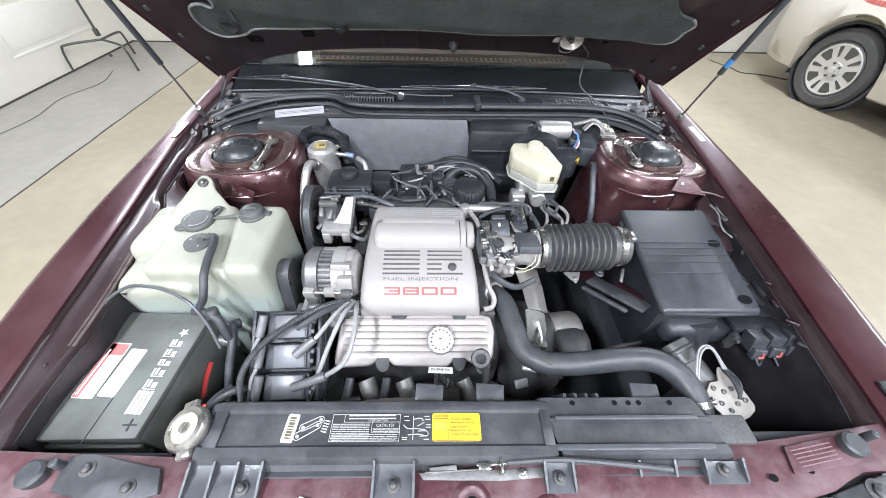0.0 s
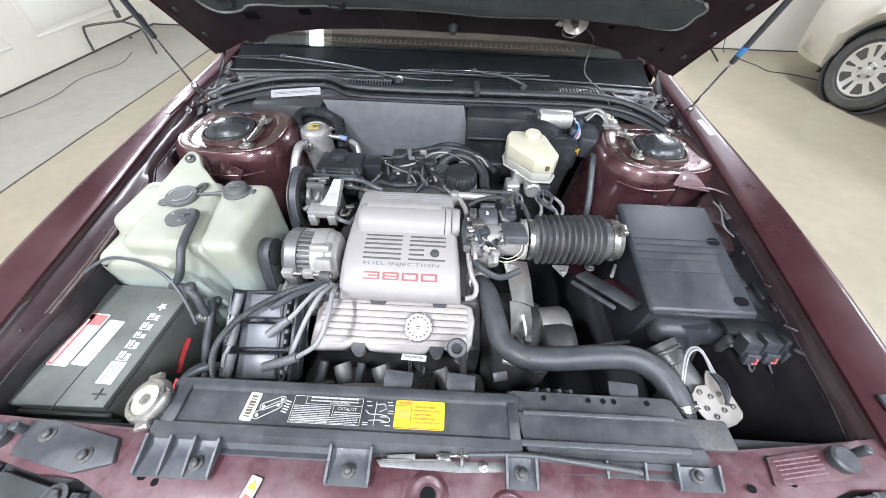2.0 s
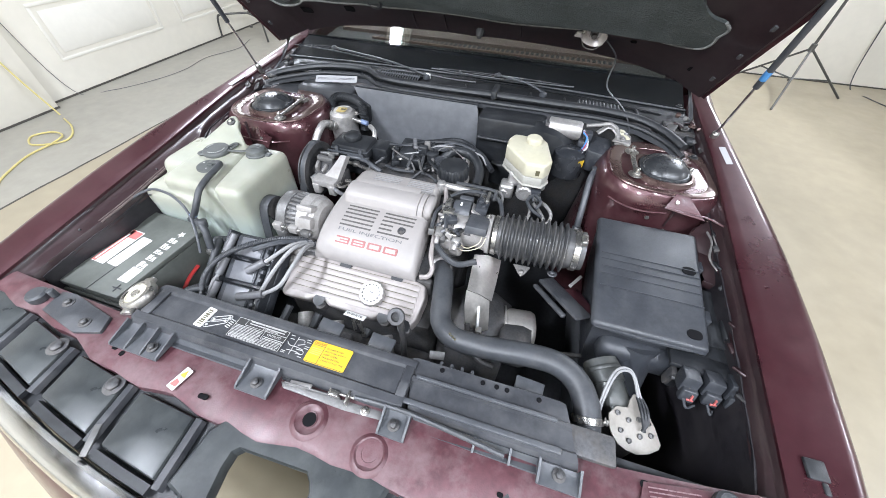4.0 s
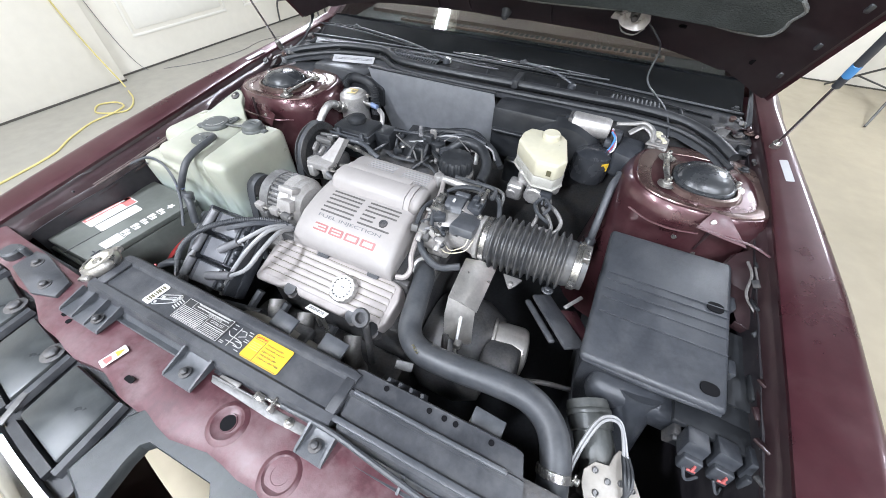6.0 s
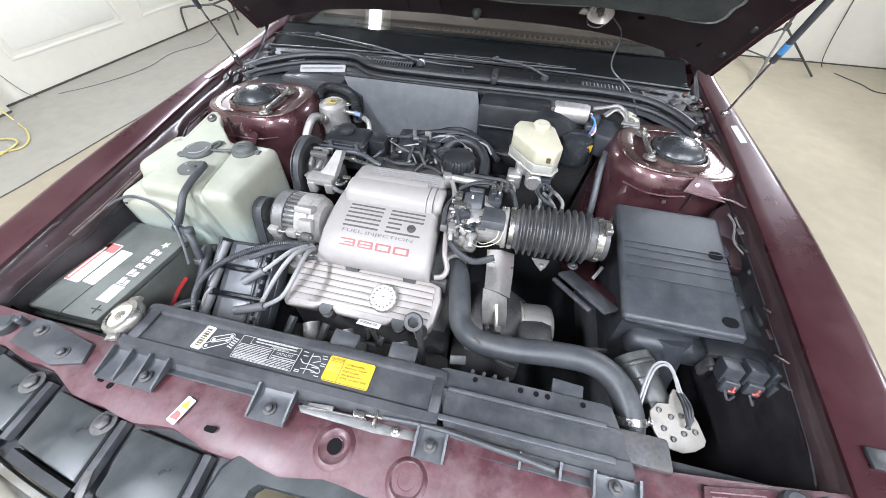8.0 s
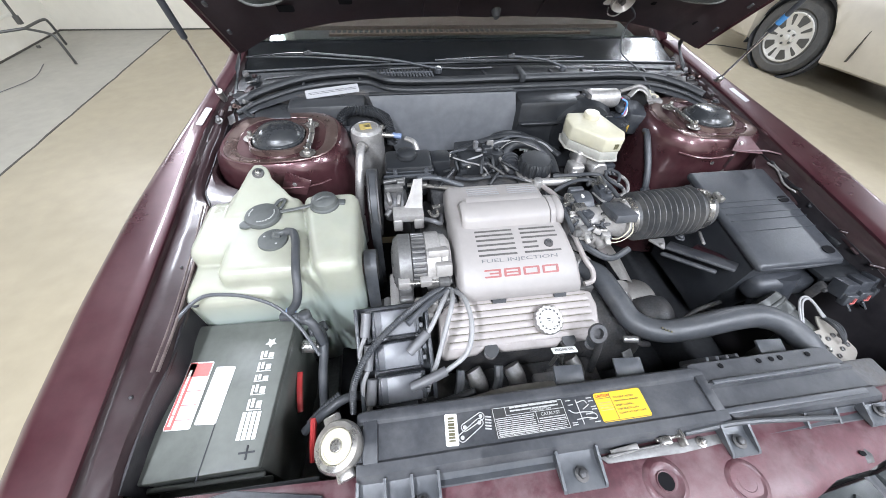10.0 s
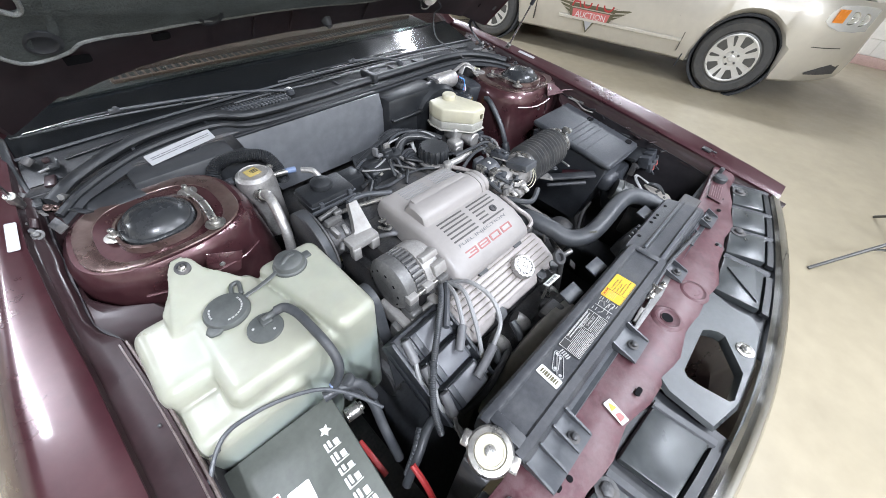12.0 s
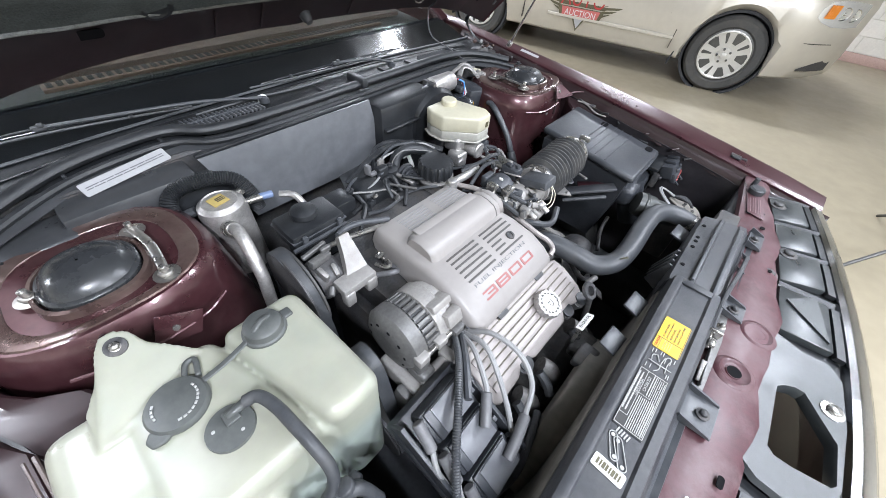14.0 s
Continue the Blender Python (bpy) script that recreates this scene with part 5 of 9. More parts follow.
part("glass_border", thick(loft([[(x, y0, z0 - 0.012 * (x / 0.8) ** 2) for x in [-0.78 + 0.156 * i for i in range(11)]] for y0, z0 in ((1.342, 0.994), (1.40, 1.008), (1.462, 1.024), (1.505, 1.036))], False, False), 0.004), FRIT, car, "black border band of the windscreen")
screen = thick(loft([[(x, y0 + 0.08 * (1 - (x / 0.8) ** 2) * -0.3, z0 - 0.01 * (x / 0.8) ** 2) for x in [-0.78 * k + 0.156 * k * i for i in range(11)]] for y0, z0, k in ((1.503, 1.036, 1.0), (1.70, 1.14, 0.96), (1.95, 1.27, 0.91), (2.2, 1.385, 0.86))], False, False), 0.005)
wind = part("windscreen", screen, GLASS, car, "sloping windscreen with a dark surround")
wind.visible_shadow = False
part("dashboard", loft([[(x, y, z) for y, z in ((1.512, 0.90), (1.518, 0.985), (1.60, 1.004), (1.98, 1.030), (2.10, 1.00), (2.10, 0.70), (1.50, 0.70))] for x in (-0.74, 0, 0.74)]), DASHTOP, car, "dark dashboard behind the glass")
grl = part("defroster_grille", span(-0.52, 0.55, 1.612, 1.660, 1.000, 1.014, 0.004), DASH, car, "brown defroster grille")
for i in range(50):
    part("slot", span(-0.510 + 0.0211 * i, -0.497 + 0.0211 * i, 1.619, 1.653, 1.013, 1.0155), HOLE, grl)
part("dash_pad", loft([[(x, y, z) for y, z in ((1.672, 1.004), (1.676, 1.022), (1.72, 1.030), (1.98, 1.045), (1.98, 1.0))] for x in (-0.70, 0.70)]), DASHBROWN, car, "brown dashboard pad")
for x in (-0.36, 0.36):
    part("seat", span(x - 0.25, x + 0.25, 2.65, 2.85, 0.5, 1.05, 0.06), SEAT, car)

# doors, roof and tail, seen only from outside
shell = []
for y, hw, zt in ((1.55, 0.90, 1.02), (1.9, 0.93, 1.0), (2.6, 0.94, 0.99), (3.6, 0.93, 0.99), (4.2, 0.90, 0.98), (4.60, 0.82, 0.93)):
    shell.append([(-hw, y, 0.28), (-hw - 0.01, y, 0.6), (-hw + 0.03, y, zt), (hw - 0.03, y, zt), (hw + 0.01, y, 0.6), (hw, y, 0.28)])
for sg in (-1, 1):
    part("body_side", thick(loft([[r[k] for k in ((0, 1, 2) if sg < 0 else (5, 4, 3))] for r in shell], False, False), 0.02), PAINT, car)
part("cabin_tub", span(-0.84, 0.84, 2.12, 4.0, 0.30, 0.86), SEAT, car)
part("trunk_lid", loft([[(-0.86, 4.0, 0.92), (0.86, 4.0, 0.92), (0.86, 4.0, 0.985), (-0.86, 4.0, 0.985)], [(-0.80, 4.58, 0.86), (0.80, 4.58, 0.86), (0.80, 4.58, 0.93), (-0.80, 4.58, 0.93)]]), PAINT, car)
part("tail_panel", span(-0.80, 0.80, 4.54, 4.60, 0.30, 0.86, 0.02), PAINT, car)
part("roof", thick(loft([[(x * w, y, z - 0.03 * (x / 0.8) ** 4) for x in (-0.8, -0.72, -0.4, 0, 0.4, 0.72, 0.8)] for y, z, w in ((2.18, 1.39, 0.86), (2.5, 1.43, 0.82), (3.2, 1.42, 0.82), (3.55, 1.36, 0.84))], False, False), 0.03), PAINT, car)
for sg in (-1, 1):
    part("pillar", tube([(sg * 0.81, 1.50, 1.00), (sg * 0.76, 1.85, 1.21), (sg * 0.69, 2.2, 1.38)], 0.032, 8), PAINT, car)
    part("pillar", tube([(sg * 0.70, 3.5, 1.35), (sg * 0.80, 4.05, 0.98)], 0.05, 8), PAINT, car)
    part("pillar", rod((sg * 0.69, 2.85, 1.40), (sg * 0.86, 2.8, 0.97), 0.03), PAINT, car)
part("rear_glass", thick(loft([[(x * k, y, z) for x in (-0.8, -0.4, 0, 0.4, 0.8)] for y, z, k in ((3.5, 1.37, 0.84), (4.05, 0.985, 0.95))], False, False), 0.005), BLACK_GLOSS, car)
for sg in (-1, 1):
    for wy in (0.80, 3.62):
        wheel((sg * 0.90, wy, 0.32), (sg, 0, 0), 0.32, 0.20, 0.20, 6, car)

# ---- hood ----
TH = radians(50)
HY, HZ = 1.387, 1.068


def hood_at(x, s, d=0.0):
    """A place on the hood's underside: s up from its rear edge, d proud of it towards the bay."""
    d = d - 0.015 + 0.085 * (x / 0.8) ** 2
    y = HY - s * math.cos(TH) - d * math.sin(TH)
    z = HZ + s * math.sin(TH) - d * math.cos(TH)
    k = 0.10 * (s / 1.2) ** 2
    return Vector((x, y - k * 0.5, z - k * 0.6))


def hood_pose(x, s, d=0.0):
    o = hood_at(x, s, d)
    return plate_pose(o, (1, 0, 0), hood_at(x, s + 0.05, d) - o)


def hood_half(s):
    return 0.775 + 0.022 * min(1, s / 0.40)


REAR = [(0.0, 0.088), (0.2, 0.092), (0.45, 0.106), (0.58, 0.094), (0.70, 0.074), (0.86, 0.064)]


def hood_rear(x):
    """Where the hood's wavy rear edge lies."""
    x = min(abs(x), 0.859)
    for (x0, s0), (x1, s1) in zip(REAR, REAR[1:]):
        if x <= x1:
            return s0 + (s1 - s0) * (x - x0) / (x1 - x0)


def crown(u):
    """How far the hood's sides curl towards the bay."""
    return 0.030 * max(0.0, (abs(u) - 0.80) / 0.20) ** 1.6


rings_o = []
for i in range(25):
    s = 0.030 + 1.255 * i / 24
    rings_o.append([hood_at(u * hood_half(s) + XM, s + (hood_rear(u * 0.79) - 0.034) * (1 - i / 24), -0.055 + 0.05 * abs(u) ** 3 + crown(u)) for u in (-1, -0.97, -0.9, -0.75, -0.5, -0.25, 0, 0.25, 0.5, 0.75, 0.9, 0.97, 1)])
hood = part("hood", thick(loft(rings_o, False, False), 0.004), PAINT, car, "maroon hood standing open")
frame_u = [(-0.985, -0.004), (-0.975, 0.004), (-0.93, 0.002), (-0.88, -0.004), (-0.84, -0.006), (-0.82, 0.002), (-0.5, 0.004), (0, 0.006), (0.5, 0.004), (0.82, 0.002), (0.84, -0.006), (0.88, -0.004), (0.93, 0.002), (0.975, 0.004), (0.985, -0.004)]
frame_u = sorted(frame_u + [(u * sg, 0.003) for u in (0.12, 0.24, 0.36, 0.62, 0.73) for sg in (-1, 1)])
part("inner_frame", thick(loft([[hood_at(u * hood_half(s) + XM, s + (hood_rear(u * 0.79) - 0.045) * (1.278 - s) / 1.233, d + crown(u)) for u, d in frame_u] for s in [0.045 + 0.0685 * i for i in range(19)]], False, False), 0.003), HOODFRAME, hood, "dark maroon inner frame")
for sg in (-1, 1):
    for i in range(5):
        s = 0.16 + 0.11 * i
        part("edge_clip", moved(box((0, 0, 0), (0.012, 0.02, 0.010), 0.003), hood_pose(sg * 0.955 * hood_half(s) + XM, s, 0.004 + crown(0.955))), RUBBER, hood)
for x, s, w, h in ((-0.585, 0.188, 0.075, 0.026), (-0.424, 0.187, 0.068, 0.024), (0.71, 0.147, 0.026, 0.018), (0.525, 0.195, 0.024, 0.012)):
    part("frame_slot", sticker(w, h, hood_pose(x, s, 0.0062), 0.008, 0.001), HOLE, hood)
for x in (-0.185, -0.075, 0.185):
    part("frame_rib", moved(box((0, 0, 0.004), (0.005, 0.075, 0.008), 0.002), hood_pose(x, 0.140, 0.004)), HOODFRAME, hood)
part("hood_stop", lathe([(0.014, 0), (0.016, 0.004), (0.012, 0.020), (0.007, 0.026), (0.009, 0.028), (0.0, 0.030)], hood_at(0.046, 0.118, 0.004), hood_at(0.046, 0.118, 0.5), 16), RUBBER, hood)
for sg in (-1, 1):
    hg = part("hinge", join(tube([hood_at(sg * 0.735, 0.10, 0.004), Vector((sg * 0.765, 1.340, 1.050)), Vector((sg * 0.790, 1.30, 0.990)), Vector((sg * 0.785, 1.22, 0.962))], 0.008, 8, flat=0.5), span(sg * 0.785 - 0.014, sg * 0.785 + 0.014, 1.17, 1.24, 0.945, 0.962, 0.004)), BLACK_DEEP, car, "greasy hood hinge")
    rh = random.Random(7 + sg)
    for i in range(22):
        y = rh.uniform(1.07, 1.33)
        p = Vector((sg * rh.uniform(0.715, 0.815), y, 0.946 + (y - 1.07) * 0.17 + rh.uniform(-0.012, 0.014)))
        mt = (GRIME, RUSTY, BLACK_DEEP, PAINT_DARK, ALLOY_DULL)[rh.randrange(5)]
        if i % 3 == 0:
            part("hinge_pin", rod(p, p + Vector((rh.uniform(-0.02, 0.02), rh.uniform(-0.025, 0.025), rh.uniform(-0.005, 0.02))), rh.uniform(0.003, 0.008)), mt, hg)
        elif i % 3 == 1:
            part("hinge_tab", box(p, (rh.uniform(0.008, 0.03), rh.uniform(0.012, 0.045), rh.uniform(0.003, 0.012)), 0.002, (rh.uniform(-25, 25), rh.uniform(-30, 30), rh.uniform(-50, 50))), mt, hg)
        else:
            part("hinge_bolt", bolt(p, rh.uniform(0.005, 0.009), (rh.uniform(-0.4, 0.4), rh.uniform(-0.6, 0.2), 1)), mt, hg)

# quilted insulation pad with lobed corners
pad_out = [(-0.600, 0.40), (-0.600, 0.348), (-0.612, 0.336), (-0.628, 0.350), (-0.648, 0.352), (-0.664, 0.338), (-0.674, 0.300), (-0.668, 0.258), (-0.645, 0.226), (-0.61, 0.218), (-0.575, 0.223), (-0.55, 0.237), (-0.50, 0.233), (-0.44, 0.222), (-0.34, 0.214), (-0.26, 0.203), (-0.17, 0.199), (0.0, 0.190), (0.134, 0.181), (0.257, 0.192), (0.34, 0.204), (0.44, 0.222), (0.51, 0.237), (0.555, 0.239), (0.59, 0.231), (0.64, 0.232), (0.685, 0.244), (0.698, 0.270), (0.698, 0.295), (0.706, 0.325), (0.690, 0.345), (0.655, 0.353), (0.622, 0.385), (0.612, 0.43), (0.62, 0.70), (0.60, 1.12), (-0.60, 1.12), (-0.62, 0.70)]
pad = prism([(p.x, p.y) for p in smooth_line([(x, s, 0) for x, s in pad_out] + [(pad_out[0][0], pad_out[0][1], 0)], 4)[:-1]], 0, 0.010)
for v in pad.verts:
    d = 0.006 + v.co.z
    v.co = hood_at(v.co.x, v.co.y, d)
padob = part("insulation_pad", pad, PAD, hood, "dark matted insulation pad")
part("pad_edge", tube([hood_at(x, s + 0.004, 0.016) for x, s in pad_out[:31]], 0.004, 8, 5), PADRIM, padob)
for x, s in ((-0.605, 0.268), (-0.046, 0.232), (0.645, 0.275), (-0.302, 0.230), (-0.45, 0.5), (0.0, 0.55), (0.45, 0.5)):
    part("retainer", lathe([(0.030, 0), (0.030, 0.003), (0.022, 0.005), (0.018, 0.002), (0, 0.002)], hood_at(x, s, 0.0165), hood_at(x, s, 0.5), 22), BLACK_DEEP, padob)
for i in range(7):
    x = -0.58 + 0.19 * i
    part("quilt_ridge", tube([hood_at(x, 0.28, 0.016), hood_at(x + 0.03, 0.5, 0.019), hood_at(x + 0.02, 0.9, 0.019)], 0.008, 8, flat=0.7), PAD, padob)

# hood lamp and its lead
lm = hood_pose(0.407, 0.208, 0.012) @ pose(0, 0, 0, -14, 0, -22)
lamp = part("hood_lamp", moved(join(loft([[(0.036 * r * squircle(2 * math.pi * k / 28, 2.4)[0], 0.029 * r * squircle(2 * math.pi * k / 28, 2.4)[1], z) for k in range(28)] for r, z in ((0.90, 0.0), (1.0, 0.010), (1.04, 0.020), (1.0, 0.023), (0.90, 0.020), (0.62, 0.006), (0.3, 0.004))], False), prism([(-0.050, -0.030), (-0.028, -0.026), (-0.030, -0.008), (-0.048, -0.012)], 0.004, 0.012, 0.003)), lm), LAMPSHELL, hood, "pale metal hood lamp")
part("bulb", moved(lathe([(0.012, 0.004), (0.011, 0.012), (0.007, 0.014), (0.008, 0.022), (0.0, 0.028)], (0, 0, 0), (0, 0, 1), 18), lm), GRIME, lamp)
part("lamp_clip", moved(tube([(-0.020, -0.034, 0.006), (0.0, -0.050, 0.010), (0.030, -0.046, 0.010), (0.045, -0.022, 0.006)], 0.002, 6), lm), STEEL, lamp)
part("lamp_lead", tube([hood_at(0.43, 0.20, 0.01), hood_at(0.48, 0.165, 0.03), Vector((0.50, 1.30, 1.12)), Vector((0.50, 1.28, 1.05)), Vector((0.57, 1.24, 1.0)), Vector((0.60, 1.17, 0.955)), Vector((0.585, 1.13, 0.90))], 0.0025, 6), RUBBER, hood, "thin black lead hanging from the lamp")


def gas_strut(sg, tape):
    a, b = Vector((sg * 0.815 + XM, 1.165, 0.985)), Vector((sg * 0.765 + XM, 0.834, 1.678))
    d = (b - a)
    m = a + d * 0.26
    s = part("gas_strut", rod(m, b, 0.0078, 16), BLACK, hood, "black gas strut")
    part("piston_rod", rod(a, m, 0.0038, 12), CHROME, s)
    part("ball_end", join(rod(a - d * 0.02, a + d * 0.03, 0.010), lathe([(0.0, -0.012), (0.012, 0), (0.0, 0.012)], a, a + Vector((1, 0, 0)), 16)), STEEL, s)
    if tape:
        part("tape_band", rod(a + d * 0.293, a + d * 0.330, 0.0084, 16), BLUE, s, "band of blue tape")


gas_strut(-1, False)
gas_strut(1, True)

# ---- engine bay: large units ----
# An added dark sheet and corner plates close the bay, shade in their colour.
part("bay_floor", join(span(-0.72, 0.72, 0.18, 1.2, 0.22, 0.26), span(-0.72, -0.60, 0.2, 1.2, 0.26, 0.42, 0.02), span(0.60, 0.72, 0.2, 1.2, 0.26, 0.42, 0.02)), VOID, car, "dark lower rails on an added shade-dark bay sheet")
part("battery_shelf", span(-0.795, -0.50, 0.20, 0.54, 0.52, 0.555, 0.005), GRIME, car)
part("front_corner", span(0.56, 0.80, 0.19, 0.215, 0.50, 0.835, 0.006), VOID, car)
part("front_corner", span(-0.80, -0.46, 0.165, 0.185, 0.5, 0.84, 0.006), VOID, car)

# radiator behind its cover
rad = thing("radiator", (0.05, 0.21, 0.26), "black radiator with a dark fan shroud below the cover", "radiator")
part("core", span(-0.46, 0.56, 0.185, 0.235, 0.26, 0.865, 0.006), GRIME, rad)
part("fan_shroud", join(span(-0.36, 0.20, 0.236, 0.262, 0.30, 0.83, 0.01), lathe([(0.20, 0), (0.20, 0.04), (0.17, 0.05), (0.17, 0.0)], (-0.08, 0.262, 0.57), (-0.08, 1, 0.57), 32)), SHROUD, rad, "dusty grey-brown fan shroud")
for k in range(5):
    part("fan_blade", moved(box((0.09, 0, 0), (0.14, 0.05, 0.004), 0.001, (25, 0, 0)), Matrix.Translation((-0.08, 0.29, 0.57)) @ Matrix.Rotation(radians(90), 4, "X") @ Matrix.Rotation(radians(72 * k), 4, "Z")), BLACK, rad)
for k in range(4):
    part("shroud_rib", box((0.235 + 0.022 * k, 0.262, 0.82), (0.006, 0.05, 0.08), 0.001, (18, 0, (k - 1.5) * 9)), BLACK_DUSTY, rad)
for x in (0.41, -0.02, 0.10):
    part("tab", box((x, 0.285, 0.835), (0.055, 0.035, 0.006), 0.002, (14, 0, -4)), BLACK_GREY, rad)
tank_end = part("filler_neck", join(lathe([(0.024, 0), (0.024, 0.035), (0.034, 0.037), (0.034, 0.045)], (-0.421, 0.216, 0.835), (-0.427, 0.202, 0.9), 22), span(-0.45, -0.40, 0.19, 0.24, 0.70, 0.84, 0.012)), ALLOY_DARK, rad)
cm = frame_to((-0.424, 0.210, 0.874), (-0.450, 0.202, 0.974)) @ Matrix.Diagonal((0.86, 0.86, 1.25, 1))
part("radiator_cap", moved(join(lathe([(0.040, 0), (0.043, 0.003), (0.043, 0.010), (0.039, 0.015), (0.030, 0.016), (0.028, 0.013), (0.012, 0.012), (0.010, 0.016), (0.0, 0.017)], (0, 0, 0), (0, 0, 1), 36), box((0.044, 0, 0.006), (0.022, 0.030, 0.010), 0.004), box((-0.044, 0, 0.006), (0.022, 0.030, 0.010), 0.004)), cm), STEEL, rad, "bright metal radiator cap")
part("cap_ring", moved(lathe([(0.028, 0.0135), (0.027, 0.0145), (0.024, 0.0145), (0.023, 0.0132)], (0, 0, 0), (0, 0, 1), 32), cm), RESERVOIR, rad)

# moulded cover over the radiator
cover = thing("radiator_cover", (0.05, 0.2, 0.85), "black plastic radiator cover with printed service labels", "radiator cover")
left_prof = [(0.258, 0.820), (0.259, 0.868), (0.253, 0.880), (0.244, 0.883), (0.238, 0.882), (0.234, 0.8775), (0.184, 0.8790), (0.180, 0.8835), (0.166, 0.883), (0.158, 0.874), (0.154, 0.858), (0.160, 0.820)]
part("top_panel", profile_x(left_prof, -0.400, 0.196, 0.0, 0.012), BLACK_DUSTY, cover)
part("end_rim", box((-0.380, 0.209, 0.8805), (0.022, 0.060, 0.006), 0.002), BLACK_DUSTY, cover)
part("end_rim", box((0.186, 0.209, 0.880), (0.018, 0.060, 0.006), 0.002), BLACK_DUSTY, cover)
right_prof = [(0.266, 0.800), (0.267, 0.862), (0.262, 0.873), (0.228, 0.8755), (0.225, 0.8805), (0.219, 0.8805), (0.216, 0.874), (0.186, 0.873), (0.182, 0.877), (0.168, 0.876), (0.160, 0.866), (0.156, 0.850), (0.165, 0.80)]
part("side_panel", profile_x(right_prof, 0.196, 0.486, -0.25, 0.010), BLACK_DUSTY, cover)
part("ridge", box((0.330, 0.224, 0.882), (0.255, 0.007, 0.006), 0.002), BLACK_GREY, cover)
part("ridge", box((0.330, 0.178, 0.879), (0.275, 0.010, 0.006), 0.002), BLACK_GREY, cover)
for x in (0.244, 0.322, 0.348, 0.367, 0.425):
    part("hole", lathe([(0.0045, 0), (0.0045, 0.0015), (0, 0.0015)], (x, 0.252, 0.8742), (x, 0.252, 5), 12), HOLE, cover)
# skirt, feet and webs
part("skirt", thick(loft([[(x, 0.160, 0.874), (x, 0.150, 0.862), (x, 0.142, 0.866)] for x in (-0.400, -0.2, -0.045)], False, False), 0.004), BLACK_GREY, cover)
part("skirt", thick(loft([[(x, 0.160, 0.870), (x, 0.152, 0.860), (x, 0.140, 0.865)] for x in (0.22, 0.35, 0.47)], False, False), 0.004), BLACK_GREY, cover)
for x0, x1, y0 in ((-0.398, -0.284, 0.106), (-0.106, -0.042, 0.108), (0.170, 0.216, 0.116), (0.436, 0.500, 0.126)):
    foot = part("foot", thick(loft([[(x, 0.158, 0.872), (x, 0.146, 0.868), (x, 0.132, 0.869), (x, y0, 0.869)] for x in (x0, (x0 + x1) / 2, x1)], False, False), 0.004), BLACK_GREY, cover)
    n = 4 if x1 - x0 > 0.1 else 2
    for k in range(n):
        x = x0 + (x1 - x0) * k / (n - 1)
        part("web", loft([[(x - 0.002, 0.160, 0.884), (x - 0.002, 0.160, 0.866), (x - 0.002, y0, 0.868), (x - 0.002, y0 + 0.004, 0.873)], [(x + 0.002, 0.160, 0.884), (x + 0.002, 0.160, 0.866), (x + 0.002, y0, 0.868), (x + 0.002, y0 + 0.004, 0.873)]]), BLACK_GREY, foot)
    xb = x0 + (x1 - x0) * (0.5 if n == 2 else 0.78)
    part("bolt", bolt((xb, y0 + 0.020, 0.871), 0.0065), GRIME, foot)
for x in (0.33, 0.39):
    part("web", loft([[(x - 0.002, 0.160, 0.876), (x - 0.002, 0.150, 0.862), (x - 0.002, 0.137, 0.866)], [(x + 0.002, 0.160, 0.876), (x + 0.002, 0.150, 0.862), (x + 0.002, 0.137, 0.866)]]), BLACK_GREY, cover)

# printed labels on the cover
LZ = 0.8792
def on_cover(x, y, dz=0.0):
    return pose(x, y, LZ + dz - (y - 0.209) * 0.03, -1.7)


wl = part("bar_label", sticker(0.020, 0.046, on_cover(-0.256, 0.2105) @ pose(0, 0, 0, 0, 0, -4), 0.003, 0.0008), WHITE, cover, "white bar code label")
part("bars", moved(join(*[box((0, -0.016 + 0.0046 * i, 0.0010), (0.010, 0.0022 + 0.001 * (i % 3), 0.0006)) for i in range(8)]), on_cover(-0.256, 0.2105) @ pose(0, 0, 0, 0, 0, -4)), GREY_INK, wl)


def loop(x0, y0, x1, y1, r):
    """A thin belt line round two wheels."""
    d = Vector((x1 - x0, y1 - y0, 0))
    a0 = math.atan2(d.y, d.x)
    pts = [(x0 + r * math.cos(a0 + math.pi / 2 + math.pi * k / 8), y0 + r * math.sin(a0 + math.pi / 2 + math.pi * k / 8), 0.0009) for k in range(9)]
    pts += [(x1 + r * math.cos(a0 - math.pi / 2 + math.pi * k / 8), y1 + r * math.sin(a0 - math.pi / 2 + math.pi * k / 8), 0.0009) for k in range(9)]
    return tube(pts + [pts[0]], 0.0008, 5, 1)


belt = join(loop(-0.018, -0.014, 0.012, 0.004, 0.006), loop(-0.012, 0.0, 0.016, 0.013, 0.0055), *[lathe([(0.003, 0), (0.003, 0.0014), (0.002, 0.0014)], (x, y, 0), (x, y, 1), 12) for x, y in ((-0.018, -0.014), (0.012, 0.004), (-0.012, 0.0), (0.016, 0.013))])
part("belt_diagram", moved(belt, on_cover(-0.223, 0.211)), PRINT, cover, "white belt routing diagram")
part("small_print", bars(5, 0.010, 0.022, on_cover(-0.197, 0.213) @ pose(0, 0, 0, 0, 0, -12), 0.0009, 0.5, 2), PRINT, cover)
info = part("service_label", sticker(0.122, 0.0455, on_cover(-0.128, 0.2105), 0.001, 0.0007), INK, cover, "black service label with white print")
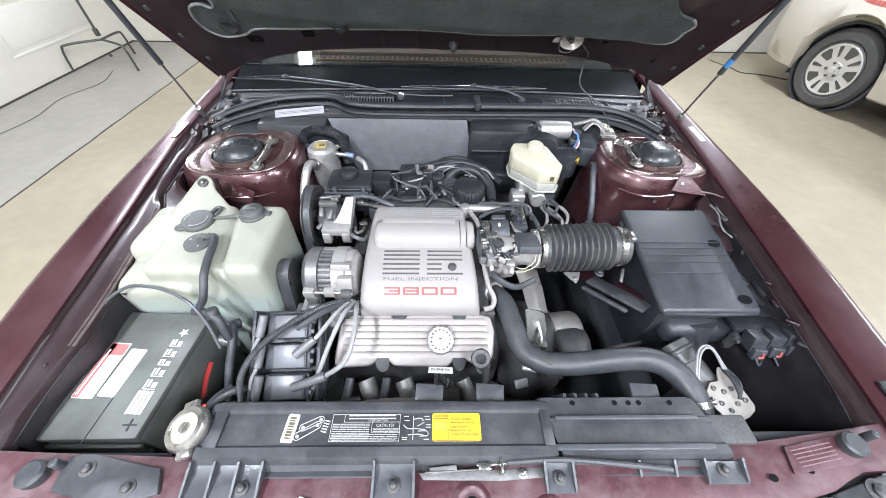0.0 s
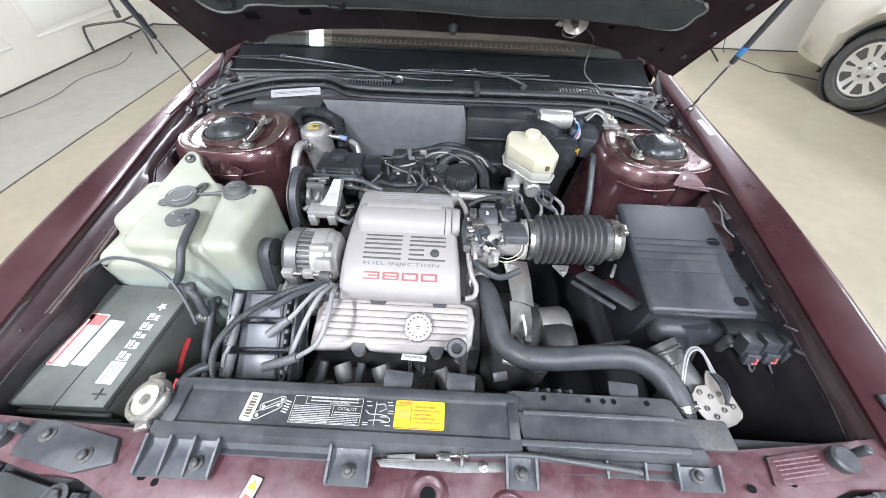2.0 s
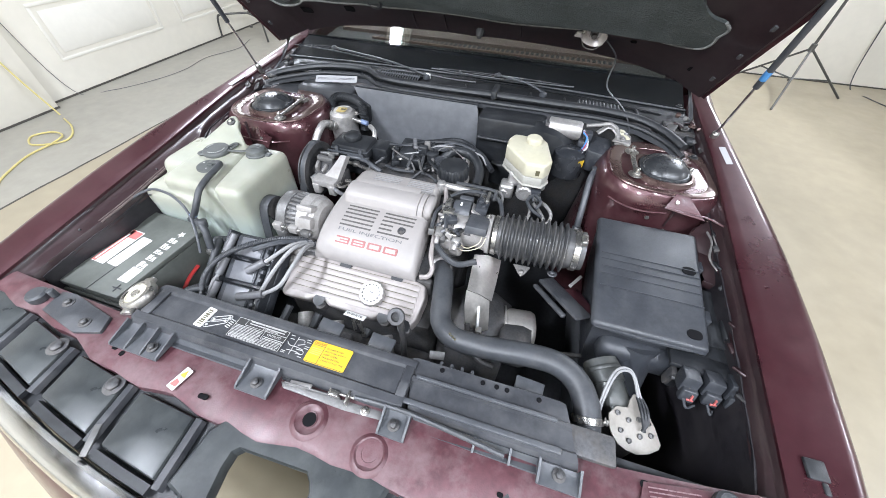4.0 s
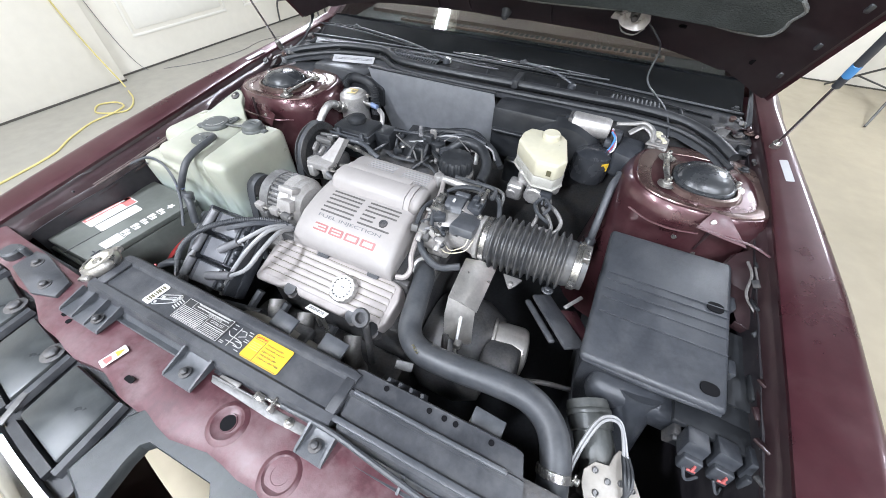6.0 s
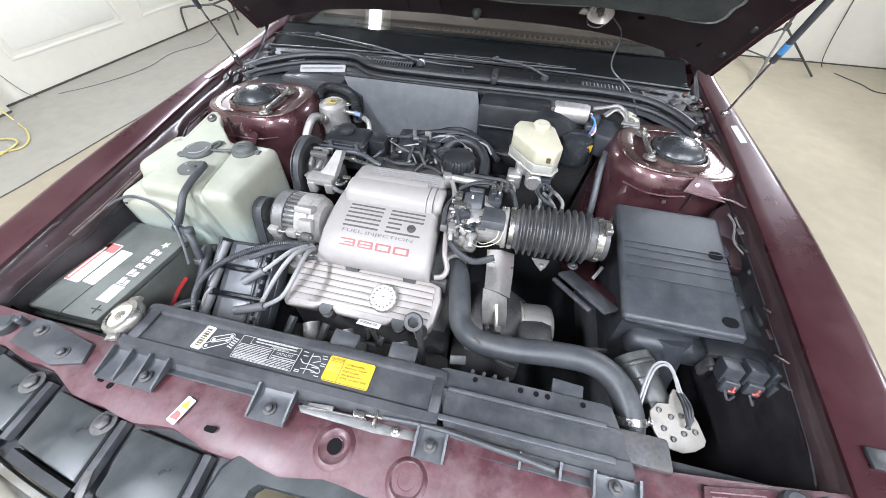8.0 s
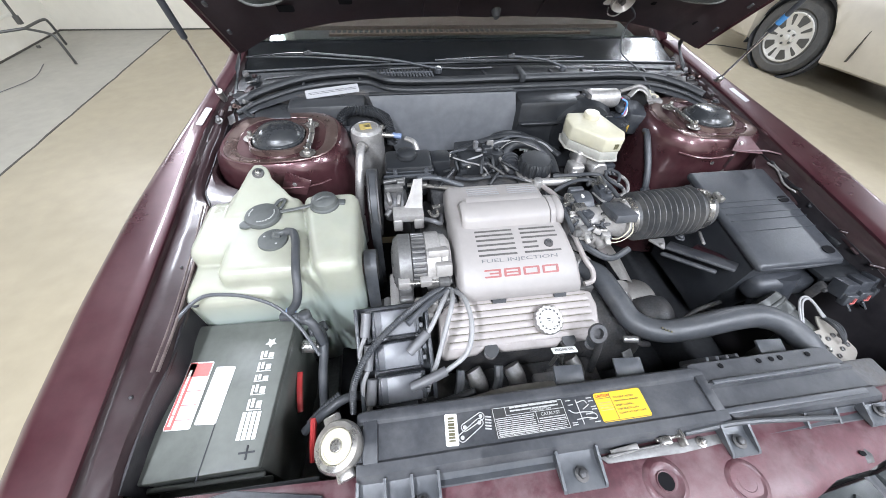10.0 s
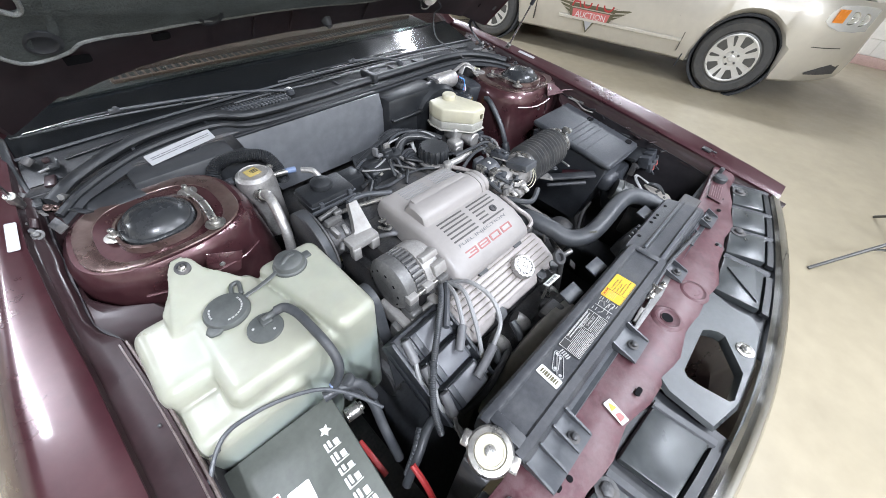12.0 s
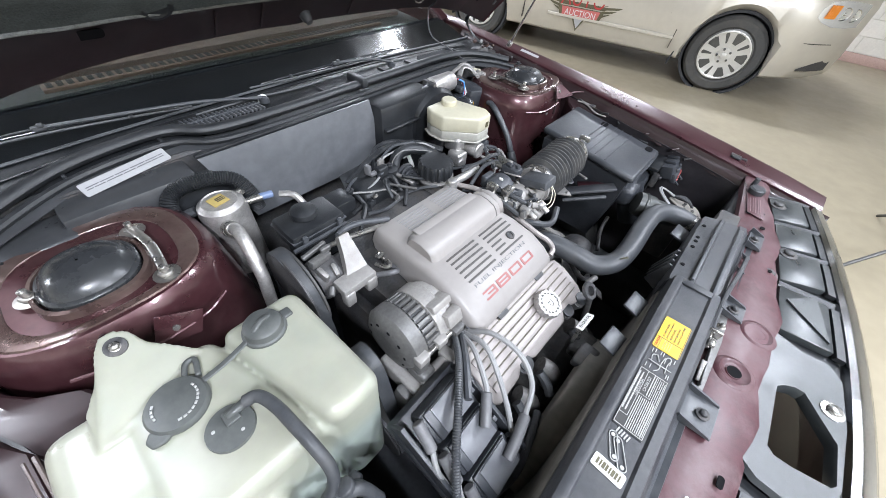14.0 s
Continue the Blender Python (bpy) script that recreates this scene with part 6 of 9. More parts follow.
part("label_frame", moved(join(box((0, 0.0215, 0.0010), (0.118, 0.0008, 0.0006)), box((0, -0.0215, 0.0010), (0.118, 0.0008, 0.0006)), box((-0.0585, 0, 0.0010), (0.0008, 0.043, 0.0006)), box((0.0585, 0, 0.0010), (0.0008, 0.043, 0.0006)), box((-0.038, 0.015, 0.0010), (0.0008, 0.013, 0.0006)), box((0.010, 0.0088, 0.0010), (0.095, 0.0007, 0.0006)), box((0.034, -0.0085, 0.0010), (0.048, 0.0007, 0.0006)), box((0.0105, 0.0, 0.0010), (0.0007, 0.017, 0.0006))), on_cover(-0.128, 0.2105)), PRINT, info)
part("lettering", lettering("CATALYST", 0.032, 0.0048, on_cover(-0.128, 0.2105, 0.0008) @ pose(0.034, 0.0035, 0), 0.0005), PRINT, info)
part("lettering", lettering("GENERAL MOTORS CORPORATION".replace("GENERAL MOTORS ", ""), 0.034, 0.0030, on_cover(-0.128, 0.2105, 0.0008) @ pose(0.020, 0.0115, 0), 0.0005), PRINT, info)
part("small_print", bars(2, 0.082, 0.010, on_cover(-0.128, 0.2105, 0.0007) @ pose(0.010, 0.0172, 0), 0.0006, 0.42, 3), PRINT, info)
part("small_print", bars(9, 0.064, 0.026, on_cover(-0.128, 0.2105, 0.0007) @ pose(-0.025, -0.006, 0), 0.0006, 0.4, 4), PRINT, info)
part("small_print", bars(2, 0.044, 0.007, on_cover(-0.128, 0.2105, 0.0007) @ pose(0.035, -0.0042, 0), 0.0006, 0.42, 5), PRINT, info)
part("small_print", bars(4, 0.112, 0.011, on_cover(-0.128, 0.2105, 0.0007) @ pose(0.0, -0.0155, 0), 0.0006, 0.36, 6), PRINT, info)
part("pipe_diagram", moved(join(*[tube([(x, y, 0.0010) for x, y in l], 0.0008, 5, 3) for l in ([(-0.022, 0.004), (-0.014, -0.002), (0.0, -0.002), (0.016, -0.004)], [(-0.005, 0.018), (-0.005, -0.02)], [(-0.005, 0.013), (0.008, 0.015), (0.012, 0.010)], [(-0.014, -0.012), (0.004, -0.011), (0.018, -0.014)], [(0.002, 0.002), (0.014, 0.008)], [(0.004, -0.006), (0.018, -0.006), (0.020, -0.013), (0.006, -0.014)])], *[box((x, y, 0.0010), (0.009, 0.0014, 0.0006)) for x, y in ((-0.018, 0.018), (-0.016, 0.011), (0.018, 0.018), (0.020, 0.013), (0.021, 0.004), (0.021, 0.0), (-0.019, -0.016), (-0.019, -0.019), (0.018, -0.019))]), on_cover(-0.041, 0.2105)), PRINT, cover, "white hose routing diagram")
yl = part("caution_label", sticker(0.084, 0.0455, on_cover(0.0285, 0.2110), 0.004, 0.0008), YELLOW, cover, "yellow caution label")
part("lettering", lettering("CAUTION", 0.0235, 0.0045, on_cover(0.0285, 0.2110, 0.0009) @ pose(-0.0275, 0.0178, 0), 0.0005), RED, yl)
part("label_frame", moved(join(box((-0.0145, 0, 0.0011), (0.0007, 0.042, 0.0005)), box((-0.028, 0.0135, 0.0011), (0.026, 0.0007, 0.0005)), box((0, -0.0215, 0.0011), (0.080, 0.0007, 0.0005))), on_cover(0.0285, 0.2110)), GREY_INK, yl)
for i, s in enumerate(("TO HELP AVOID", "PERSONAL INJURY,", "KEEP CLEAR.", "FAN BLADE CAN", "START AT ANY TIME")):
    part("lettering", lettering(s, 0.0028 * len(s) * 0.98, 0.0030, on_cover(0.0285, 0.2110, 0.0009) @ pose(-0.010 + 0.0014 * len(s) * 0.98, 0.0125 - 0.0062 * i, 0), 0.0004), GREY_INK, yl)
part("small_print", bars(4, 0.022, 0.015, on_cover(0.0285, 0.2110, 0.0009) @ pose(-0.0275, 0.001, 0), 0.0004, 0.4, 7), OCHRE, yl)

# hood latch in the gap of the cover
latch = thing("hood_latch", (0.07, 0.155, 0.863), "dull steel hood latch plate on the tie bar", "hood latch")
part("plate", join(prism([(-0.036, 0.146), (0.17, 0.152), (0.168, 0.138), (0.10, 0.134), (-0.026, 0.136)], 0.863, 0.866, 0.001), box((0.03, 0.147, 0.870), (0.11, 0.003, 0.010), 0.001, (0, 0, 2.5))), ALLOY_DULL, latch)
part("catch", join(box((0.072, 0.152, 0.876), (0.020, 0.012, 0.010), 0.003), rod((0.06, 0.155, 0.872), (0.11, 0.157, 0.872), 0.003), box((0.100, 0.152, 0.875), (0.004, 0.022, 0.018), 0.001)), STEEL, latch)
part("lever", box((0.005, 0.149, 0.871), (0.045, 0.010, 0.004), 0.0015, (0, -6, 4)), ALLOY_DARK, latch)
part("rivet", bolt((0.135, 0.144, 0.866), 0.005), STEEL, latch)
part("release_cable", tube([(0.11, 0.158, 0.874), (0.20, 0.160, 0.880), (0.30, 0.152, 0.882), (0.38, 0.146, 0.874)], 0.0045, 8), RUBBER, latch)
# Dark block that stands for the shade inside the latch recess.
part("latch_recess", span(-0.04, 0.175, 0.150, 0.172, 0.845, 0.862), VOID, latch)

# ---- battery ----
bat = thing("battery", (-0.655, 0.355, 0.555), "dark grey-green car battery with red and white labels", "battery")
bo = [(-0.755, 0.216), (-0.570, 0.218), (-0.549, 0.487), (-0.744, 0.494)]
part("case", prism(bo, 0.555, 0.785, 0.006), BATTERY, bat)
part("lid", prism([(x + (x + 0.655) * 0.012, y + (y - 0.355) * 0.012) for x, y in bo], 0.786, 0.802, 0.004), BATTERY, bat)
part("base_lip", span(-0.762, -0.565, 0.205, 0.214, 0.772, 0.782, 0.003), BATTERY, bat)
part("base_lip", span(-0.766, -0.560, 0.198, 0.212, 0.745, 0.757, 0.004), BATTERY, bat)
part("lid_seam", box((-0.655, 0.300, 0.8025), (0.0015, 0.19, 0.0012), 0, (0, 0, -4)), VOID, bat)
bm_ = plate_pose((-0.714, 0.351, 0.8028), (0.06, 1, 0), (-1, 0.06, 0))
lab = part("red_label", sticker(0.122, 0.044, bm_, 0.003), WHITE, bat, "red and white maker's label")
part("red_band", moved(join(box((0, 0.0145, 0.0010), (0.120, 0.0125, 0.0006)), box((0.045, 0, 0.0010), (0.026, 0.040, 0.0006)), *[box((x, -0.005, 0.0010), (0.0012, 0.026, 0.0006)) for x in (-0.045, -0.02, 0.005)]), bm_), RED_PALE, lab)
part("small_print", bars(1, 0.10, 0.006, bm_ @ pose(-0.005, 0.0145, 0.0012), 0.0005, 0.7, 6), WHITE, lab)
part("white_label", sticker(0.104, 0.036, plate_pose((-0.668, 0.345, 0.8028), (0.09, 1, 0), (-1, 0.09, 0)), 0.003), WHITE, bat, "plain white label")
wm = plate_pose((-0.594, 0.354, 0.8028), (0.05, 1, 0), (-1, 0.05, 0))
part("print_block", bars(4, 0.046, 0.034, wm @ pose(-0.072, 0, 0), 0.0008, 0.75, 12), WHITE, bat, "block of small white print")
for k, (px_, wd) in enumerate(((-0.036, 0.022), (-0.010, 0.020), (0.012, 0.014), (0.034, 0.020), (0.058, 0.018))):
    part("symbol", moved(join(box((px_, 0.010, 0.0006), (wd * 0.85, 0.004, 0.0008)), box((px_ + 0.002, 0.003, 0.0006), (wd * 0.7, 0.005, 0.0008)), box((px_ - 0.001, -0.008, 0.0006), (wd * 0.55, 0.009, 0.0008)), box((px_ - wd * 0.45, -0.001, 0.0006), (0.0014, 0.026, 0.0008))), wm), WHITE, bat, "white warning symbol")
part("symbol", moved(prism([(0.084 + 0.011 * math.cos(radians(a_)) * (1 if k % 2 else 0.5), -0.002 + 0.011 * math.sin(radians(a_)) * (1 if k % 2 else 0.5)) for k, a_ in enumerate(range(0, 360, 36))], 0.0003, 0.0010), wm), WHITE, bat, "white star symbol")
part("plus_mark", join(box((-0.592, 0.240, 0.8028), (0.026, 0.003, 0.001)), box((-0.592, 0.240, 0.8029), (0.003, 0.022, 0.001))), VOID, bat)
part("terminal", join(rod((-0.545, 0.455, 0.74), (-0.515, 0.452, 0.74), 0.014), bolt((-0.515, 0.452, 0.74), 0.010, (1, 0, 0))), STEEL, bat)

# battery leads
leads = thing("battery_cables", (-0.50, 0.40, 0.60), "thick black battery cables with a red terminal cover", "cables")
part("cable", join(tube([(-0.515, 0.475, 0.765), (-0.500, 0.468, 0.778), (-0.492, 0.435, 0.765), (-0.500, 0.39, 0.72), (-0.505, 0.34, 0.66)], 0.010, 10), box((-0.507, 0.478, 0.770), (0.04, 0.022, 0.018), 0.005, (0, 0, 20))), RUBBER, leads)
part("cable", tube([(-0.53, 0.29, 0.70), (-0.485, 0.305, 0.745), (-0.44, 0.325, 0.755), (-0.40, 0.33, 0.73), (-0.385, 0.33, 0.68)], 0.009, 10), RUBBER, leads)
part("cable_sleeve", loom([(-0.52, 0.30, 0.712), (-0.485, 0.315, 0.745), (-0.455, 0.335, 0.752)], 0.0075, 0.005), RUBBER, leads)
part("terminal_cover", tube([(-0.550, 0.405, 0.720), (-0.548, 0.365, 0.712), (-0.546, 0.330, 0.695)], 0.006, 8, flat=0.7), RED, leads, "red plastic terminal cover")
part("red_lead", tube([(-0.505, 0.300, 0.742), (-0.507, 0.262, 0.725), (-0.510, 0.235, 0.70)], 0.006, 8), RED, leads)

# ---- coolant and washer tank ----
tank = thing("coolant_reservoir", (-0.58, 0.6, 0.5), "milky white twin coolant and washer tank beside the battery", "fluid tank")
ear = prism([(-0.690, 0.742), (-0.660, 0.770), (-0.650, 0.790), (-0.640, 0.804), (-0.622, 0.808), (-0.606, 0.800), (-0.598, 0.780), (-0.548, 0.735), (-0.56, 0.69), (-0.69, 0.69)], 0.905, 0.930)
for v in ear.verts:
    v.co.z += max(0, v.co.y - 0.735) * 0.75


def lobe(x0, x1, y0, y1, z1, lean, bev, skew_l=0.0, skew_r=0.0):
    """A moulded lobe whose front leans back as it rises; its sides may run askew."""
    b = span(x0, x1, y0, y1, 0.53, z1)
    for v in b.verts:
        left, front = v.co.x < (x0 + x1) / 2, v.co.y < (y0 + y1) / 2
        if front and v.co.z < 0.7:
            v.co.y -= lean
        if front:
            v.co.x += skew_l if left else skew_r
    bmesh.ops.bevel(b, geom=b.edges[:], offset=bev, segments=4, affect="EDGES", profile=0.5)
    return b


tbm = join(lobe(-0.531, -0.402, 0.512, 0.744, 0.939, -0.02, 0.022, 0.046, 0.004), lobe(-0.672, -0.537, 0.520, 0.757, 0.929, 0.01, 0.022, 0.0, 0.046), lobe(-0.748, -0.545, 0.590, 0.757, 0.926, 0.05, 0.026), lobe(-0.750, -0.560, 0.498, 0.680, 0.888, -0.01, 0.030), lobe(-0.66, -0.430, 0.520, 0.733, 0.914, -0.02, 0.022), ear)
shell_ob = part("tank_shell", tbm, TANK, tank)
rm = shell_ob.modifiers.new("skin", "REMESH")
rm.mode, rm.voxel_size, rm.use_smooth_shade = "VOXEL", 0.0036, True
sm = shell_ob.modifiers.new("soften", "SMOOTH")
sm.factor, sm.iterations = 0.5, 5
part("ear_eyelet", lathe([(0.013, 0), (0.013, 0.004), (0.007, 0.005), (0.007, 0.0)], (-0.625, 0.786, 0.970), (-0.625, 0.72, 1.1), 20), GRIME, tank)
part("ear_bolt", bolt((-0.625, 0.786, 0.971), 0.006, (0, -0.5, 1)), STEEL, tank)
part("side_plug", lathe([(0.014, 0), (0.013, 0.004), (0, 0.005)], (-0.722, 0.512, 0.868), (-0.75, 0.46, 1.0), 18), RUBBER, tank)
CX, CY = -0.606, 0.677
cap1 = part("filler_cap", join(lathe([(0.036, 0), (0.038, 0.003), (0.038, 0.009), (0.035, 0.013), (0.0, 0.0145)], (CX, CY, 0.928), (CX, CY - 0.005, 2), 32), prism([(CX - 0.045, CY - 0.022), (CX - 0.038, CY - 0.012), (CX - 0.024, CY - 0.012), (CX - 0.014, CY - 0.030), (CX - 0.028, CY - 0.037), (CX - 0.041, CY - 0.034)], 0.930, 0.937, 0.003), tube([(CX + 0.020, CY + 0.030, 0.935), (CX + 0.028, CY + 0.047, 0.937), (CX + 0.040, CY + 0.046, 0.937), (CX + 0.034, CY + 0.020, 0.935)], 0.004, 8)), CAPGREY, tank, "grey-black flip cap")
for arc in ([150, 163, 176, 189], list(range(262, 390, 13))):
    part("cap_print", join(*[moved(box((0.026 * math.cos(radians(a)), 0.026 * math.sin(radians(a)), 0.0146), (0.0045, 0.0030, 0.0008), 0, (0, 0, a + 90)), pose(CX, CY, 0.928)) for a in arc]), PRINT, cap1)
part("strap", tube([(CX + 0.030, CY + 0.008, 0.936), (-0.540, 0.686, 0.940), (-0.498, 0.695, 0.943)], 0.0048, 8, flat=0.5), CAPGREY, tank)
part("filler_cap", join(lathe([(0.031, 0), (0.033, 0.004), (0.032, 0.010), (0.029, 0.012), (0.027, 0.022), (0.022, 0.026), (0.0, 0.027)], (-0.474, 0.697, 0.933), (-0.474, 0.694, 2), 32), box((-0.440, 0.700, 0.940), (0.022, 0.018, 0.007), 0.003), tube([(-0.492, 0.690, 0.956), (-0.474, 0.697, 0.962), (-0.457, 0.702, 0.956)], 0.005, 8, flat=0.6)), CAPGREY, tank, "grey round cap with a grip bar")
c3 = part("filler_cap", join(lathe([(0.028, 0), (0.030, 0.003), (0.029, 0.008), (0.0, 0.0095)], (-0.573, 0.603, 0.927), (-0.573, 0.596, 2), 30), rod((-0.570, 0.614, 0.937), (-0.545, 0.616, 0.940), 0.0065), box((-0.566, 0.612, 0.938), (0.018, 0.020, 0.006), 0.002)), CAPGREY, tank, "black cap with a hose outlet")
for x, y in ((-0.590, 0.610), (-0.563, 0.588)):
    part("cap_dot", lathe([(0.0025, 0), (0.0, 0.001)], (x, y, 0.9365), (x, y, 2), 8), PRINT, c3)
part("overflow_hose", tube([(-0.546, 0.616, 0.941), (-0.530, 0.608, 0.944), (-0.521, 0.580, 0.945), (-0.517, 0.54, 0.941), (-0.514, 0.505, 0.930), (-0.514, 0.482, 0.908), (-0.522, 0.470, 0.885), (-0.540, 0.468, 0.862)], 0.0084, 12), RUBBER, tank)
part("hose_elbow", join(tube([(-0.560, 0.470, 0.845), (-0.528, 0.462, 0.848), (-0.500, 0.450, 0.838), (-0.488, 0.43, 0.79)], 0.0095, 10), rod((-0.515, 0.466, 0.858), (-0.512, 0.458, 0.836), 0.013)), RUBBER, tank)
part("elbow_clip", box((-0.535, 0.468, 0.868), (0.020, 0.010, 0.008), 0.002), BLUE_CAP, tank)
part("tank_wire", tube([(-0.775, 0.33, 0.78), (-0.770, 0.40, 0.82), (-0.748, 0.455, 0.868), (-0.705, 0.500, 0.890), (-0.655, 0.505, 0.888), (-0.60, 0.490, 0.886), (-0.555, 0.470, 0.872), (-0.52, 0.44, 0.84), (-0.49, 0.40, 0.80)], 0.0036, 8), BLACK_GREY, tank, "thin grey cable lying over the tank")

# ---- air cleaner ----
air = thing("air_cleaner", (0.65, 0.62, 0.5), "large black plastic air cleaner box", "air filter box")
zl = lambda y: 0.858 + (y - 0.465) * 0.125
lid = prism([(0.520, 0.462), (0.757, 0.462), (0.765, 0.785), (0.522, 0.785)], -0.022, 0.0, 0.010, 3)
for v in lid.verts:
    v.co.z += zl(v.co.y)
lidob = part("lid", lid, BLACK, air, "smooth black lid with ribs and two holes")
for y in (0.600, 0.622, 0.644, 0.662, 0.566):
    part("lid_rib", box((0.645, y, zl(y) + 0.0010), (0.222, 0.0030, 0.0028), 0.001, (7, 0, 0)), BLACK, lidob)
part("lid_lip", tube([(0.527, 0.466, zl(0.466) - 0.013), (0.64, 0.462, zl(0.462) - 0.013), (0.752, 0.466, zl(0.466) - 0.013)], 0.005, 8), BLACK, lidob)
for x, y in ((0.728, 0.493), (0.733, 0.660)):
    part("lid_hole", moved(sticker(0.030, 0.022, pose(0, 0, 0), 0.010, 0.002), pose(x, y, zl(y) + 0.0002, 7)), HOLE, lidob)
part("body", loft([[(x, y, z) for x, y in ((0.53 + e, 0.475 + e), (0.748 - e, 0.475 + e), (0.757 - e, 0.775), (0.532 + e, 0.775))] for z, e in ((0.55, 0.05), (0.62, 0.035), (0.74, 0.012), (0.845, 0.0), (0.858, -0.003))]), BLACK, air)
part("intake_spout", join(lathe([(0.045, 0), (0.040, 0.06), (0.036, 0.16)], (0.645, 0.49, 0.79), (0.655, 0.43, 0.64), 24), span(0.56, 0.73, 0.445, 0.50, 0.73, 0.80, 0.02)), BLACK, air)
for y_, z_ in ((0.56, 0.84), (0.70, 0.858)):
    part("clip", box((0.770, y_, z_), (0.014, 0.03, 0.03), 0.003), BLACK, air)

duct = thing("intake_duct", (0.36, 0.65, 0.8), "ribbed black rubber intake hose with metal clamps", "intake hose")
p0, p1 = Vector((0.262, 0.652, 0.868)), Vector((0.490, 0.655, 0.876))
prof = [(0.047, 0.0), (0.049, 0.012), (0.050, 0.018)]
for i in range(11):
    z = 0.022 + 0.0152 * i
    prof += [(0.051, z), (0.0605, z + 0.0035), (0.0635, z + 0.0050), (0.0635, z + 0.0066), (0.0605, z + 0.0080), (0.0515, z + 0.0112)]
prof += [(0.052, 0.192), (0.050, 0.197), (0.049, 0.228)]
part("bellows", lathe(prof, p0, p1, 40), BELLOWS, duct)
part("clamp", join(lathe([(0.0505, 0.200), (0.0535, 0.201), (0.0535, 0.215), (0.0505, 0.216)], p0, p1, 36), box((0.478, 0.63, 0.935), (0.014, 0.03, 0.014), 0.003)), STEEL, duct, "steel hose clamp")
part("clamp", lathe([(0.0495, 0.000), (0.0525, 0.001), (0.0525, 0.012), (0.0495, 0.013)], p0, p1, 36), STEEL, duct, "steel hose clamp")
part("hanger", join(prism([(0.330, 0.605), (0.375, 0.605), (0.365, 0.582), (0.354, 0.568), (0.344, 0.582)], 0.822, 0.828, 0.002), lathe([(0.006, 0), (0.006, 0.002), (0, 0.002)], (0.354, 0.582, 0.828), (0.354, 0.582, 2), 12)), ALLOY_DARK, duct)

# ---- engine ----
eng = thing("engine", (-0.05, 0.66, 0.26), "transverse six-cylinder engine under a silver plastic cover", "engine")
part("block", span(-0.27, 0.16, 0.42, 0.92, 0.28, 0.70, 0.02), GRIME, eng, "dark grimy block")
part("valley", span(-0.25, 0.13, 0.50, 0.86, 0.70, 0.80, 0.02), GRIME, eng)
part("front_sump", span(-0.30, 0.18, 0.30, 0.42, 0.30, 0.60, 0.03), GRIME, eng)
cp = [(0.487, 0.800), (0.484, 0.818), (0.490, 0.834), (0.510, 0.852), (0.545, 0.872), (0.600, 0.886), (0.640, 0.890), (0.72, 0.892), (0.780, 0.889), (0.800, 0.882), (0.806, 0.868), (0.80, 0.845), (0.70, 0.82), (0.56, 0.80)]
cv = []
for u in (0, 0.02, 0.05, 0.25, 0.5, 0.75, 0.95, 0.98, 1):
    k = 0.0 if 0.03 < u < 0.97 else (0.010 if u in (0.02, 0.98) else 0.030)
    ring = []
    for y, z in cp:
        taper = 0.028 * (y - 0.487) / 0.32
        x0, x1 = -0.190 + 0.2 * taper, 0.099 - taper
        ring.append((x0 + (x1 - x0) * u, y + (0.66 - y) * k * 0.6, z - k * 0.5))
    cv.append(ring)
cov = part("engine_cover", loft(cv), COVER, eng, "silver-grey plastic engine cover")


def cov_z(y):
    pts = cp[2:10]
    for (y0, z0), (y1, z1) in zip(pts, pts[1:]):
        if y <= y1:
            return z0 + (z1 - z0) * (y - y0) / (y1 - y0)
    return pts[-1][1]


def on_top(x, y):
    s = (cov_z(y + 0.008) - cov_z(y - 0.008)) / 0.016
    return plate_pose((x, y, cov_z(y) + 0.0004), (1, 0, 0), (0, 1, s))


hp = [(0.630, 0.885), (0.637, 0.905), (0.646, 0.915), (0.668, 0.921), (0.690, 0.921), (0.708, 0.914), (0.716, 0.900), (0.720, 0.885)]
part("cover_hump", loft([[(x, 0.675 + (y - 0.675) * k, 0.885 + (z - 0.885) * k) for y, z in hp] for x, k in ((-0.163, 0.85), (-0.157, 0.97), (-0.150, 1.0), (0.048, 1.0), (0.052, 0.98))]), COVER, cov)
part("hump_end", join(loft([[(x, 0.675 + (y - 0.675) * k, 0.885 + (z - 0.885) * k) for y, z in hp] for x, k in ((0.054, 1.0), (0.066, 1.0), (0.068, 0.97))]), loft([[(x, 0.675 + (y - 0.675) * k, 0.885 + (z - 0.885) * k) for y, z in hp] for x, k in ((0.070, 0.97), (0.084, 0.95), (0.090, 0.85))])), COVER, cov)
part("hump_step", box((-0.052, 0.700, 0.9195), (0.19, 0.022, 0.004), 0.002), COVER, cov)
for xa, xb in ((-0.138, -0.048), (-0.030, 0.058)):
    for i in range(6):
        y = 0.5575 + 0.0125 * i
        if xa > -0.1 and i in (1, 2):
            xb_ = 0.006
        else:
            xb_ = xb
        part("louvre", moved(box(((xb_ - xa) / 2, 0, 0), (xb_ - xa, 0.0048, 0.0016), 0.0007), on_top(xa, y)), LOUVRE, cov)
    for i in range(6):
        y = 0.736 + 0.0088 * i
        part("louvre", moved(box(((xb - xa) / 2 - 0.004, 0, 0), (xb - xa - 0.006, 0.0034, 0.0016), 0.0007), on_top(xa + 0.010, y)), LEADPALE, cov)
part("cover_nut", lathe([(0.011, 0), (0.010, 0.003), (0.006, 0.003), (0.005, 0.001), (0, 0.001)], on_top(0.032, 0.576).translation, on_top(0.032, 0.576) @ Vector((0, 0, 1)), 22), GRIME, cov)
